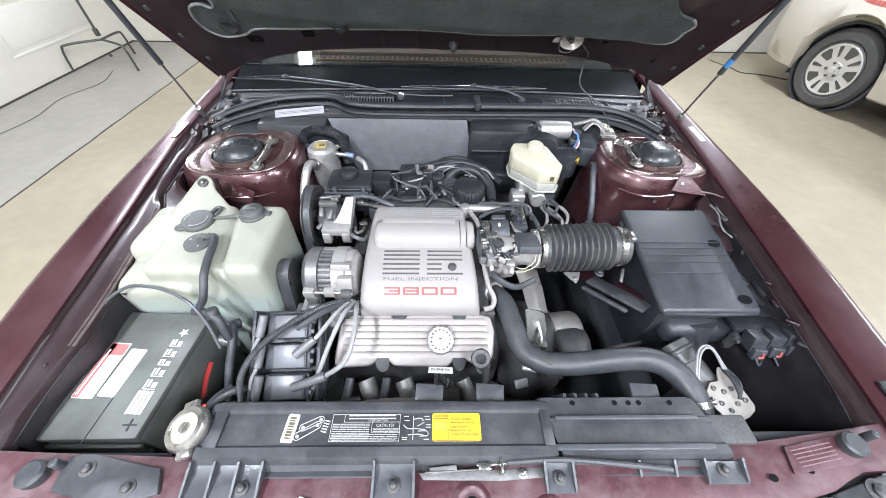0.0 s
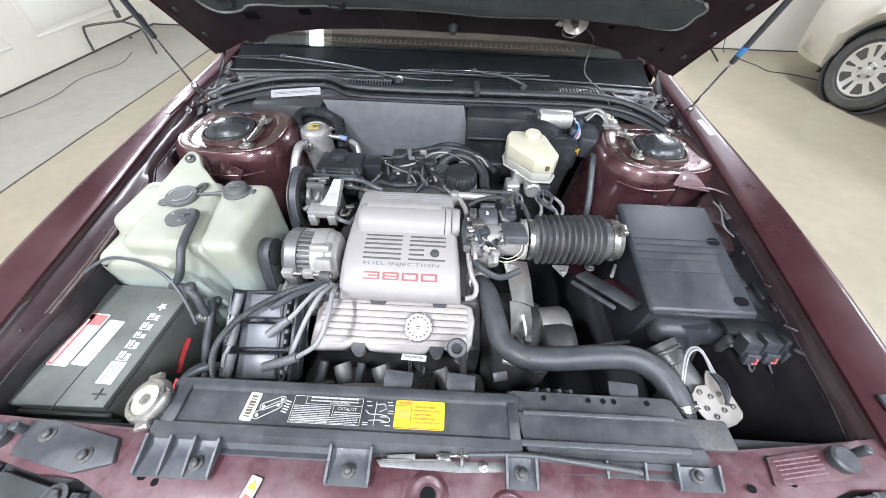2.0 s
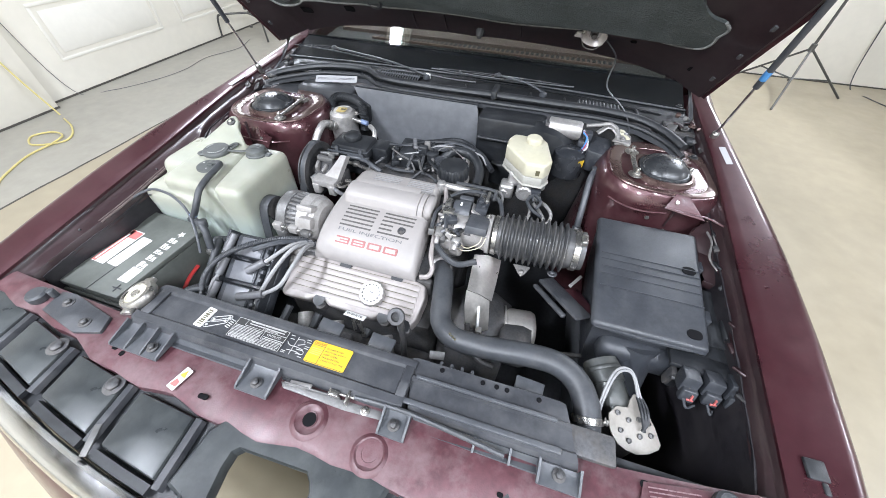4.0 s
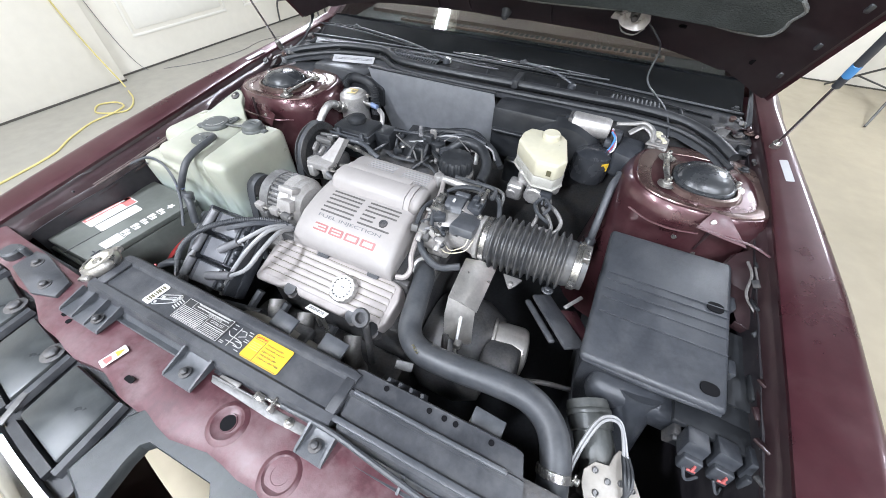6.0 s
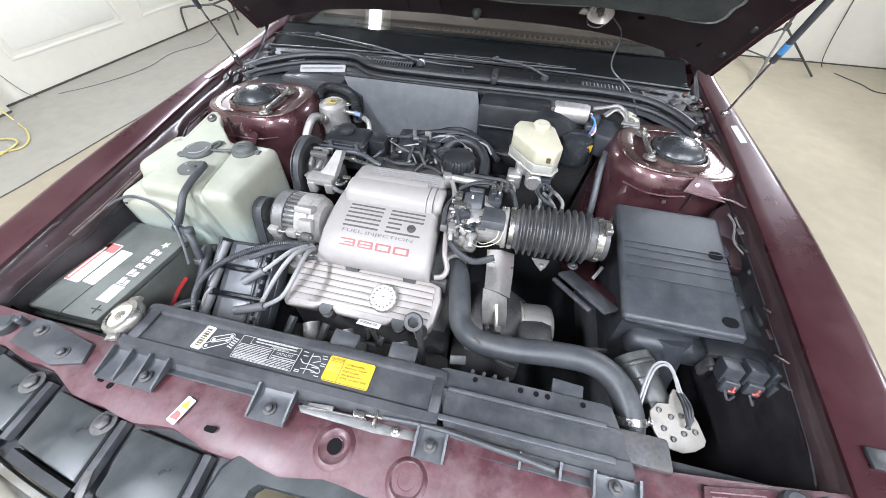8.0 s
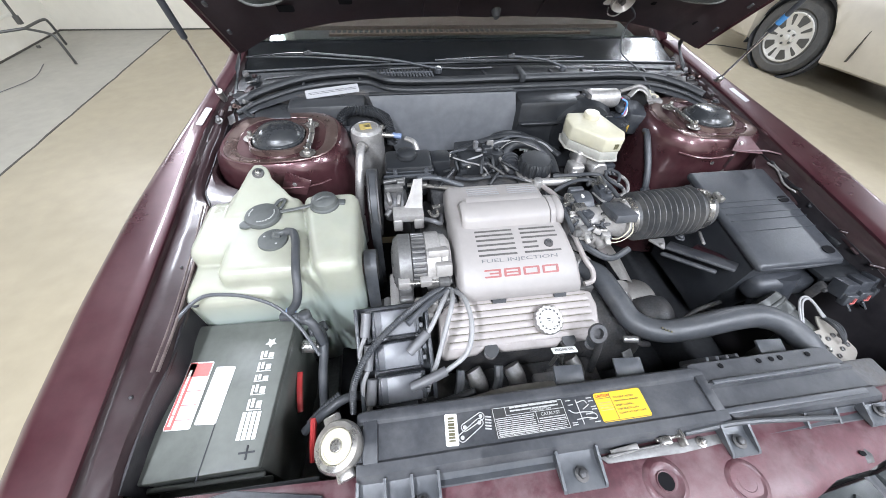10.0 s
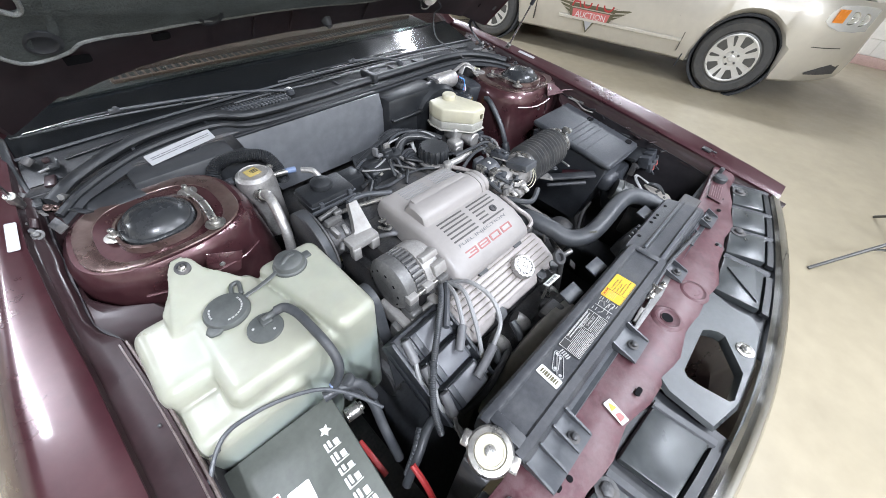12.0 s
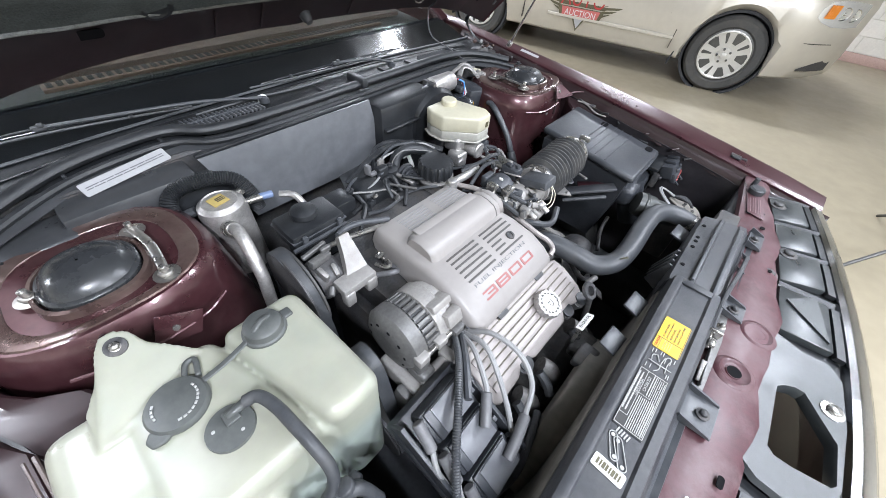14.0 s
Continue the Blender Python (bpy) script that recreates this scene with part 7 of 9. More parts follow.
part("lettering", lettering("FUEL INJECTION", 0.178, 0.0105, on_top(-0.045, 0.5430)), LEADGREY, cov, "grey raised lettering")


def numeral(ch, w, h, st):
    """Wide square numeral of flat strokes with clipped corners."""
    x, y, c = w / 2, h / 2, 0.0018
    flat = lambda x0, y0, x1, y1: prism([(x0, y0), (x1, y0), (x1, y1), (x0, y1)], 0, 0.0008)
    bars_ = [prism([(-x + c, y), (-x, y - c), (-x, y - st), (x, y - st), (x, y - c), (x - c, y)], 0, 0.0008), prism([(-x, -y + c), (-x + c, -y), (x - c, -y), (x, -y + c), (x, -y + st), (-x, -y + st)], 0, 0.0008), flat(x - st * 1.4, -y + st, x, y - st)]
    if ch in "80":
        bars_.append(flat(-x, -y + st, -x + st * 1.4, y - st))
    if ch in "83":
        bars_.append(flat(-x + st * 1.4 if ch == "8" else -x * 0.4, -st * 0.45, x - st * 1.4, st * 0.45))
    return join(*bars_)


for i, ch in enumerate("3800"):
    part("lettering", moved(numeral(ch, 0.0385, 0.0190, 0.0040), on_top(-0.045 + 0.0450 * (i - 1.5), 0.5185)), RED_FADED, cov, "faded red outlined numeral")

# front rocker cover: ribbed casting on a slope
def on_valve(x, v, d=0.0):
    """x across, v up the slope from the lower edge, d proud."""
    a = radians(24)
    return Vector((x, 0.378 + v * math.cos(a) - d * math.sin(a), 0.748 + v * math.sin(a) + d * math.cos(a)))


def valve_pose(x, v, d=0.0):
    return plate_pose(on_valve(x, v, d), (1, 0, 0), on_valve(0, 1) - on_valve(0, 0))


outline = [(-0.245, 0.010), (-0.235, 0.0), (-0.165, 0.004), (-0.145, 0.016), (-0.120, 0.016), (-0.105, 0.004), (0.02, 0.002), (0.035, 0.016), (0.062, 0.018), (0.085, 0.008), (0.118, 0.006), (0.130, 0.030), (0.136, 0.085), (0.128, 0.118), (0.092, 0.128), (0.070, 0.128), (0.060, 0.116), (0.040, 0.116), (0.030, 0.128), (-0.075, 0.128), (-0.085, 0.114), (-0.110, 0.114), (-0.120, 0.128), (-0.215, 0.122), (-0.240, 0.095)]
vc = part("rocker_cover", moved(prism(outline, -0.055, 0.0, 0.006, 3), valve_pose(0, 0)), ALLOY_PAINT, eng, "silver ribbed rocker cover")
for k in range(6):
    v = 0.028 + 0.0155 * k
    part("rib", moved(box((-0.055, 0, 0.0010), (0.345, 0.0135, 0.003), 0.0012), valve_pose(0, v)), ALLOY_PAINT, vc)
    # Thin grey strip puts the groove's shade into colour.
    part("groove", moved(box((-0.055, 0, 0.0004), (0.335, 0.0012, 0.0010)), valve_pose(0, v + 0.0078)), GREY_INK, vc)
for x, v in ((-0.132, 0.006), (0.048, 0.008), (-0.097, 0.124), (0.050, 0.126), (0.105, 0.0)):
    part("bolt_boss", moved(join(lathe([(0.015, -0.04), (0.015, -0.014), (0.012, -0.012)], seg=18), bolt((0, 0, -0.012), 0.008)), valve_pose(x, v)), GRIME, vc)
    # Raised dark disc drawn for the shade in the bolt notch.
    part("notch", moved(lathe([(0.0165, 0.0008), (0.0160, 0.0024), (0.0, 0.0024)], seg=20), valve_pose(x, v + (0.006 if v < 0.06 else -0.006))), BLACK_DEEP, vc)
oc = part("oil_cap", moved(lathe([(0.033, 0.004), (0.034, 0.010), (0.034, 0.018), (0.031, 0.022), (0.026, 0.022), (0.025, 0.020), (0.020, 0.020), (0.019, 0.022), (0.010, 0.022), (0.009, 0.020), (0.0, 0.020)], (0, 0, 0), (0, 0, 1), 64, 16, 0.07), valve_pose(0.004, 0.062)), ALLOY, vc, "fluted aluminium oil filler cap")
part("cap_print", moved(join(*[box((0.0225 * math.cos(radians(a)), 0.0225 * math.sin(radians(a)), 0.0222), (0.003, 0.004, 0.0008), 0, (0, 0, a)) for a in range(0, 360, 24)], box((0, 0.002, 0.0205), (0.009, 0.003, 0.001)), box((0, -0.003, 0.0205), (0.006, 0.002, 0.001))), valve_pose(0.004, 0.062)), INK, oc)
dip = part("dipstick_tag", box((0.003, 0.345, 0.808), (0.052, 0.016, 0.003), 0.001, (-20, 0, -2)), WHITE, eng, "white tag reading engine oil")
part("lettering", lettering("ENGINE OIL", 0.040, 0.0062, pose(0.003, 0.345, 0.808, -20, 0, -2) @ pose(0, 0, 0.0016), 0.0004), INK, dip)
part("dipstick_tube", tube([(0.005, 0.345, 0.805), (0.010, 0.345, 0.76), (0.03, 0.33, 0.68)], 0.005, 8), STEEL, eng)
part("dipstick_tube", tube([(-0.005, 0.345, 0.805), (-0.008, 0.345, 0.74)], 0.004, 8), STEEL, eng)
part("lifting_eye", join(lathe([(0.020, -0.004), (0.022, 0.0), (0.020, 0.005), (0.012, 0.005), (0.011, -0.004)], (0.093, 0.376, 0.800), (0.093, 0.30, 0.89), 22), tube([(0.105, 0.372, 0.79), (0.112, 0.36, 0.72), (0.115, 0.35, 0.66)], 0.008, 8)), GRIME, eng)
# exhaust manifold and plug boots under the rocker cover
for i, x in enumerate((-0.175, -0.085, 0.055)):
    part("exhaust_runner", tube([(x, 0.37, 0.70), (x + 0.012, 0.345, 0.685), (x + 0.02, 0.335, 0.64), (x + 0.03, 0.34, 0.56)], 0.021, 12), ALLOY_DARK, eng)
part("manifold_log", tube([(-0.20, 0.335, 0.60), (0.0, 0.330, 0.59), (0.14, 0.34, 0.58)], 0.026, 12), GRIME, eng)
for x in (-0.205, -0.12, 0.02):
    part("plug_boot", tube([(x, 0.36, 0.735), (x - 0.004, 0.335, 0.72), (x - 0.01, 0.32, 0.705)], 0.010, 8), RUBBER, eng)
part("front_valley", join(span(-0.24, 0.14, 0.492, 0.51, 0.74, 0.80, 0.004), span(-0.02, 0.05, 0.30, 0.345, 0.70, 0.73, 0.008), span(-0.06, 0.0, 0.285, 0.325, 0.735, 0.76, 0.006)), GRIME, eng)

# upper rear of the engine: plenum, fluted cap, hoses
part("rear_rocker_cover", join(span(-0.22, 0.06, 0.83, 0.95, 0.74, 0.845, 0.02), span(-0.24, 0.10, 0.95, 1.02, 0.70, 0.80, 0.02)), GRIME, eng)
part("vacuum_block", join(span(-0.205, -0.15, 0.90, 0.96, 0.845, 0.90, 0.006), span(-0.12, -0.03, 0.90, 0.98, 0.84, 0.885, 0.008), span(-0.05, -0.02, 0.93, 0.95, 0.88, 0.915, 0.004)), BLACK_DEEP, eng)
fc = part("fluted_cap", lathe([(0.046, 0), (0.048, 0.004), (0.048, 0.032), (0.046, 0.036), (0.044, 0.040), (0.0, 0.042)], (0.090, 0.866, 0.875), (0.090, 0.862, 2), 96, 16, 0.085), BLACK_DEEP, eng, "black fluted round cap")
part("cap_base", join(lathe([(0.044, -0.05), (0.044, 0.0)], (0.090, 0.866, 0.875), (0.090, 0.866, 2), 30), lathe([(0.051, -0.012), (0.051, -0.005), (0.045, -0.004)], (0.090, 0.866, 0.875), (0.090, 0.866, 2), 30)), ALLOY_DARK, fc)
part("loom_wire", tube([(-0.107, 0.922, 0.880), (-0.044, 0.936, 0.893), (0.004, 0.985, 0.897), (0.071, 0.993, 0.897), (0.148, 0.982, 0.893), (0.177, 0.950, 0.880)], 0.0030, 6), LEADPALE, eng, "thin pale wire")
part("loom_wire", tube([(-0.045, 0.960, 0.872), (-0.030, 0.976, 0.890), (0.005, 1.026, 0.897), (0.066, 1.046, 0.897), (0.118, 1.020, 0.892), (0.140, 0.985, 0.872)], 0.0065, 8), BLACK_DEEP, eng)
part("loom_clip", join(box((-0.044, 0.938, 0.890), (0.014, 0.012, 0.026), 0.003), box((-0.044, 0.930, 0.902), (0.012, 0.006, 0.006), 0.002)), BLACK_GREY, eng)
part("throttle_lever", rod((-0.043, 0.912, 0.880), (-0.006, 0.842, 0.884), 0.0036), ALLOY_DULL, eng)
part("white_connector", join(rod((0.086, 0.992, 0.868), (0.128, 0.990, 0.874), 0.0065), rod((0.107, 0.991, 0.870), (0.110, 0.975, 0.832), 0.0065)), WHITE, eng, "white plastic tee connector")
big = [(0.02, 0.96, 0.86), (0.06, 0.985, 0.888), (0.12, 0.975, 0.89), (0.16, 0.93, 0.87), (0.165, 0.87, 0.85)]
part("vacuum_hose", tube(big, 0.016, 10), BLACK_DEEP, eng)
part("vacuum_hose", tube([(-0.12, 0.98, 0.88), (-0.04, 1.00, 0.895), (0.05, 1.02, 0.90), (0.14, 1.0, 0.89), (0.20, 0.94, 0.87)], 0.009, 8), BLACK_DEEP, eng)
part("vacuum_hose", tube([(-0.15, 0.93, 0.905), (-0.10, 0.975, 0.885), (-0.02, 0.985, 0.89), (0.06, 1.005, 0.905), (0.13, 0.99, 0.90)], 0.004, 8), BLACK_GREY, eng)
for i in range(4):
    part("egr_ring", lathe([(0.030 - 0.004 * i, 0), (0.032 - 0.004 * i, 0.004), (0.030 - 0.004 * i, 0.008), (0.02, 0.008)], (0.035, 0.93 - 0.010 * i, 0.865), (0.035, 0.6, 0.90), 24), BLACK_DUSTY, eng)
part("bracket", join(box((-0.025, 0.955, 0.905), (0.020, 0.010, 0.040), 0.003), box((0.01, 0.905, 0.875), (0.010, 0.06, 0.010), 0.003, (15, 0, 20))), ALLOY_DARK, eng)
part("fuel_pipe", join(tube([(-0.28, 0.845, 0.865), (-0.22, 0.835, 0.865), (-0.16, 0.81, 0.872), (-0.13, 0.80, 0.872)], 0.006, 8), box((-0.235, 0.84, 0.866), (0.02, 0.018, 0.016), 0.004)), STEEL, eng)
part("fuel_rail", join(tube([(0.06, 0.80, 0.87), (0.085, 0.795, 0.885), (0.13, 0.79, 0.888), (0.19, 0.80, 0.88)], 0.011, 10), rod((0.075, 0.79, 0.86), (0.075, 0.79, 0.90), 0.013)), ALLOY, eng, "silver pipe elbow")
part("fuel_pipe", tube([(0.09, 0.785, 0.88), (0.108, 0.72, 0.885), (0.112, 0.62, 0.868), (0.122, 0.55, 0.845), (0.135, 0.52, 0.83), (0.13, 0.50, 0.82), (0.11, 0.495, 0.815)], 0.0065, 8), ALLOY_PAINT, eng)

# throttle body and air meter
thr = thing("throttle_body", (0.18, 0.66, 0.75), "cast aluminium throttle body with wiring and a black sensor box", "throttle body")
part("casting", join(lathe([(0.040, 0), (0.043, 0.03), (0.040, 0.10), (0.048, 0.13)], (0.125, 0.655, 0.850), (0.27, 0.652, 0.866), 28), span(0.13, 0.19, 0.60, 0.71, 0.80, 0.86, 0.012)), CAST, thr)
part("boss", span(0.12, 0.165, 0.588, 0.62, 0.835, 0.872, 0.005), CAST, thr)
part("boss", rod((0.175, 0.605, 0.862), (0.175, 0.572, 0.852), 0.013), CAST, thr)
part("nipple", rod((0.14, 0.62, 0.882), (0.14, 0.580, 0.872), 0.009), ALLOY_DULL, thr)
part("end_flange", lathe([(0.046, 0), (0.052, 0.002), (0.052, 0.012), (0.046, 0.014)], (0.246, 0.652, 0.866), (0.30, 0.652, 0.868), 30), CAST, thr)
part("dark_housing", join(lathe([(0.030, 0), (0.038, 0.004), (0.038, 0.050), (0.030, 0.054), (0.0, 0.054)], (0.138, 0.704, 0.868), (0.25, 0.708, 0.876), 24), span(0.145, 0.185, 0.735, 0.752, 0.868, 0.900, 0.004)), BLACK_GREY, thr, "dark grey rounded housing")
part("pale_tab", box((0.160, 0.700, 0.908), (0.006, 0.012, 0.006), 0.002), WHITE, thr)
part("bracket_rail", tube([(0.205, 0.752, 0.905), (0.212, 0.786, 0.908), (0.255, 0.786, 0.900), (0.262, 0.752, 0.880)], 0.0045, 8), ALLOY_DULL, thr)
part("switch_body", join(box((0.215, 0.705, 0.905), (0.034, 0.050, 0.026), 0.004, (0, 8, 0)), box((0.212, 0.712, 0.922), (0.014, 0.018, 0.010), 0.002), box((0.222, 0.692, 0.920), (0.012, 0.010, 0.012), 0.002)), BLACK, thr)
rt = random.Random(21)
for i in range(26):
    p = Vector((rt.uniform(0.108, 0.196), rt.uniform(0.585, 0.690), 0.872 + rt.uniform(0.0, 0.026)))
    kind_ = i % 4
    mm_ = (CAST, ALLOY_DULL, BLACK, STEEL)[rt.randrange(4)]
    if kind_ == 0:
        part("fitting", box(p, (rt.uniform(0.010, 0.022), rt.uniform(0.008, 0.018), rt.uniform(0.010, 0.018)), 0.003, (rt.uniform(-25, 25), rt.uniform(-25, 25), rt.uniform(-40, 40))), mm_, thr)
    elif kind_ == 1:
        part("fitting", rod(p, p + Vector((rt.uniform(-0.02, 0.02), rt.uniform(-0.022, 0.010), rt.uniform(-0.006, 0.012))), rt.uniform(0.0035, 0.007)), mm_, thr)
    elif kind_ == 2:
        part("screw", bolt(p, rt.uniform(0.0035, 0.006)), STEEL, thr)
    else:
        q = p + Vector((rt.uniform(-0.03, 0.05), rt.uniform(-0.03, 0.05), rt.uniform(-0.02, 0.005)))
        part("small_hose", tube([p, (p + q) / 2 + Vector((0.004, -0.010, 0.012)), q], rt.uniform(0.0022, 0.0045), 7), (RUBBER, LEADGREY, BLACK_GREY)[rt.randrange(3)], thr)
part("air_meter_box", box((0.222, 0.628, 0.912), (0.055, 0.075, 0.022), 0.004, (-14, 0, 0)), BLACK_GREY, thr, "flat black sensor box")
part("linkage", join(rod((0.215, 0.715, 0.905), (0.215, 0.76, 0.905), 0.008), box((0.225, 0.735, 0.915), (0.008, 0.045, 0.020), 0.002)), STEEL, thr)
part("lever", box((0.135, 0.66, 0.905), (0.030, 0.022, 0.020), 0.004), STEEL, thr)
part("lever", box((0.125, 0.70, 0.90), (0.018, 0.030, 0.022), 0.004), STEEL, thr)
part("wire", tube([(0.19, 0.59, 0.865), (0.21, 0.575, 0.875), (0.235, 0.585, 0.89), (0.24, 0.60, 0.905)], 0.0013, 6), RESERVOIR, thr)
part("wire", tube([(0.175, 0.585, 0.86), (0.205, 0.567, 0.872), (0.24, 0.578, 0.885), (0.25, 0.60, 0.9)], 0.0013, 6), RESERVOIR, thr)
part("throttle_cable", tube([(0.12, 0.80, 0.90), (0.17, 0.78, 0.915), (0.235, 0.775, 0.915), (0.24, 0.74, 0.91)], 0.005, 8), RUBBER, thr)
part("throttle_cable", tube([(0.20, 0.755, 0.90), (0.25, 0.76, 0.90), (0.27, 0.72, 0.89), (0.275, 0.69, 0.88)], 0.006, 8), RUBBER, thr)
part("vacuum_line", tube([(0.11, 0.62, 0.86), (0.14, 0.565, 0.855), (0.19, 0.545, 0.84), (0.24, 0.56, 0.85)], 0.008, 8), RUBBER, thr)
part("vacuum_line", tube([(0.115, 0.73, 0.88), (0.10, 0.66, 0.895), (0.105, 0.60, 0.88)], 0.006, 8), RUBBER, thr)

part("harness", tube([(0.105, 0.74, 0.872), (0.125, 0.70, 0.895), (0.130, 0.65, 0.902), (0.15, 0.60, 0.888), (0.19, 0.575, 0.878)], 0.0055, 8), RUBBER, thr)
part("harness", tube([(0.115, 0.76, 0.88), (0.15, 0.765, 0.90), (0.19, 0.77, 0.905), (0.225, 0.755, 0.91)], 0.0055, 8), RUBBER, thr)
part("sensor", join(box((0.150, 0.640, 0.898), (0.028, 0.022, 0.018), 0.004, (0, 0, 20)), rod((0.150, 0.640, 0.90), (0.135, 0.665, 0.905), 0.007)), BLACK, thr)
part("sensor", join(box((0.178, 0.585, 0.880), (0.022, 0.020, 0.020), 0.004, (10, 0, -15)), rod((0.178, 0.578, 0.880), (0.178, 0.560, 0.872), 0.007)), ALLOY, thr)
part("sensor", join(box((0.128, 0.598, 0.886), (0.020, 0.026, 0.016), 0.003, (0, 12, 8)), rod((0.128, 0.585, 0.884), (0.130, 0.566, 0.876), 0.006)), ALLOY, thr)
part("screw", bolt((0.243, 0.657, 0.920), 0.0045), STEEL, thr)
part("screw", bolt((0.200, 0.600, 0.914), 0.0045), STEEL, thr)
part("bracket", box((0.205, 0.690, 0.905), (0.030, 0.045, 0.004), 0.001, (-10, 30, 0)), ALLOY, thr)
part("bracket", box((0.122, 0.645, 0.875), (0.006, 0.05, 0.03), 0.001), ALLOY, thr)
part("hose", tube([(0.10, 0.775, 0.865), (0.13, 0.73, 0.872), (0.128, 0.68, 0.88), (0.14, 0.63, 0.872)], 0.007, 8), RUBBER, thr)
part("rear_wire", tube([(0.16, 0.86, 0.86), (0.18, 0.83, 0.875), (0.21, 0.80, 0.885), (0.25, 0.79, 0.885)], 0.0045, 8), RUBBER, thr)
part("rear_wire", tube([(-0.02, 0.87, 0.86), (0.02, 0.845, 0.872), (0.05, 0.82, 0.875)], 0.004, 8), RUBBER, thr)
part("rear_wire", tube([(-0.14, 0.87, 0.862), (-0.10, 0.85, 0.868), (-0.04, 0.86, 0.866)], 0.005, 8), RUBBER, thr)

# black clutter behind the engine: bracket plate, clips, thin bright pipes
part("bracket_plate", moved(prism([(-0.050, -0.026), (0.040, -0.030), (0.046, 0.018), (0.030, 0.034), (-0.040, 0.028)], 0, 0.004, 0.002), plate_pose((-0.085, 0.975, 0.882), (1, -0.1, 0.05), (0, 0.85, 0.45))), BLACK_DEEP, eng, "black folded bracket plate")
part("plug", join(box((-0.068, 0.955, 0.912), (0.012, 0.016, 0.026), 0.003, (0, 0, 15)), box((-0.060, 0.945, 0.902), (0.020, 0.012, 0.010), 0.003)), LEADGREY, eng, "small pale plug")
part("thin_pipe", tube([(-0.01, 0.93, 0.87), (0.015, 0.955, 0.90), (0.05, 0.955, 0.918), (0.085, 0.925, 0.921), (0.115, 0.905, 0.914)], 0.0018, 6), ALLOY_DULL, eng)
part("thin_pipe", tube([(-0.14, 0.925, 0.893), (-0.10, 0.905, 0.888), (-0.06, 0.885, 0.885), (-0.04, 0.87, 0.862)], 0.003, 6), ALLOY_DULL, eng)
part("solenoid", join(lathe([(0.020, 0), (0.022, 0.004), (0.022, 0.030), (0.016, 0.034), (0.0, 0.034)], (-0.005, 0.945, 0.865), (-0.005, 0.92, 2), 22), rod((-0.005, 0.945, 0.898), (-0.005, 0.945, 0.908), 0.007)), BLACK_DEEP, eng)
rc = random.Random(5)
for i in range(16):
    x_, y_ = rc.uniform(-0.19, 0.03), rc.uniform(0.855, 0.955)
    z_ = 0.852 + 0.03 * rc.random()
    if i % 3 == 0:
        part("small_hose", tube([(x_, y_, z_), (x_ + rc.uniform(-0.03, 0.03), y_ - 0.015, z_ + 0.018), (x_ + rc.uniform(-0.06, 0.06), y_ - 0.05, z_ - 0.01)], rc.uniform(0.003, 0.006), 7), (SEALS, BLACK_DEEP, BLACK_DEEP)[rc.randrange(3)], eng)
    elif i % 3 == 1:
        part("connector", join(box((x_, y_, z_), (rc.uniform(0.014, 0.028), rc.uniform(0.012, 0.022), 0.016), 0.003, (0, 0, rc.uniform(-40, 40))), box((x_, y_, z_ + 0.009), (0.008, 0.010, 0.006), 0.001)), BLACK_DEEP, eng)
    else:
        part("clamp", lathe([(0.007, 0), (0.008, 0.001), (0.008, 0.006), (0.006, 0.007)], (x_, y_, z_), (x_ + rc.uniform(-1, 1), y_ + 0.3, z_ + 0.6), 14), STEEL if i % 2 else ALLOY_DULL, eng)

# generator and drive side
gen = thing("alternator", (-0.265, 0.57, 0.75), "cast aluminium alternator on its bracket", "alternator")
ga, gb_ = (-0.335, 0.588, 0.840), (-0.195, 0.588, 0.840)
part("front_case", join(lathe([(0.030, 0.0), (0.056, 0.006), (0.067, 0.018), (0.067, 0.044), (0.061, 0.047)], ga, gb_, 36), prism([(-0.322, 0.512), (-0.294, 0.512), (-0.294, 0.560), (-0.322, 0.560)], 0.800, 0.838, 0.005), span(-0.325, -0.290, 0.500, 0.545, 0.768, 0.812, 0.007)), ALLOY_DULL, gen)
for k in range(7):
    a = radians(-10 + 36 * k)
    part("vent_slot", moved(box((0, 0, 0), (0.006, 0.016, 0.009), 0.002), Matrix.Translation((-0.326, 0.588 + 0.050 * math.cos(a), 0.840 + 0.050 * math.sin(a))) @ Matrix.Rotation(a, 4, "X") @ Matrix.Rotation(radians(-38), 4, "Z")), HOLE, gen)
part("stator", lathe([(0.060, 0.046), (0.060, 0.078)], ga, gb_, 36), GRIME, gen)
for k in range(15):
    a = radians(8 + 11.5 * k)
    part("fin", moved(box((0, 0, 0), (0.030, 0.0065, 0.007), 0.001), Matrix.Translation((-0.273, 0.588 + 0.063 * math.cos(a), 0.840 + 0.063 * math.sin(a))) @ Matrix.Rotation(a, 4, "X")), ALLOY_DULL, gen)
part("rear_case", lathe([(0.060, 0.076), (0.068, 0.078), (0.068, 0.108), (0.062, 0.112), (0.060, 0.124), (0.046, 0.134), (0.0, 0.134)], ga, gb_, 18), CAST, gen, "", 25)
part("case_step", box((-0.232, 0.560, 0.900), (0.046, 0.030, 0.016), 0.003, (-28, 0, 0)), CAST, gen)
part("case_step", box((-0.222, 0.530, 0.876), (0.036, 0.020, 0.030), 0.003, (-20, 0, 0)), CAST, gen)
part("lug", box((-0.310, 0.520, 0.850), (0.026, 0.020, 0.022), 0.003), CAST, gen)
part("lug", box((-0.262, 0.520, 0.850), (0.026, 0.018, 0.022), 0.003), CAST, gen)
part("through_bolt", rod((-0.300, 0.518, 0.850), (-0.205, 0.518, 0.850), 0.005), STEEL, gen)
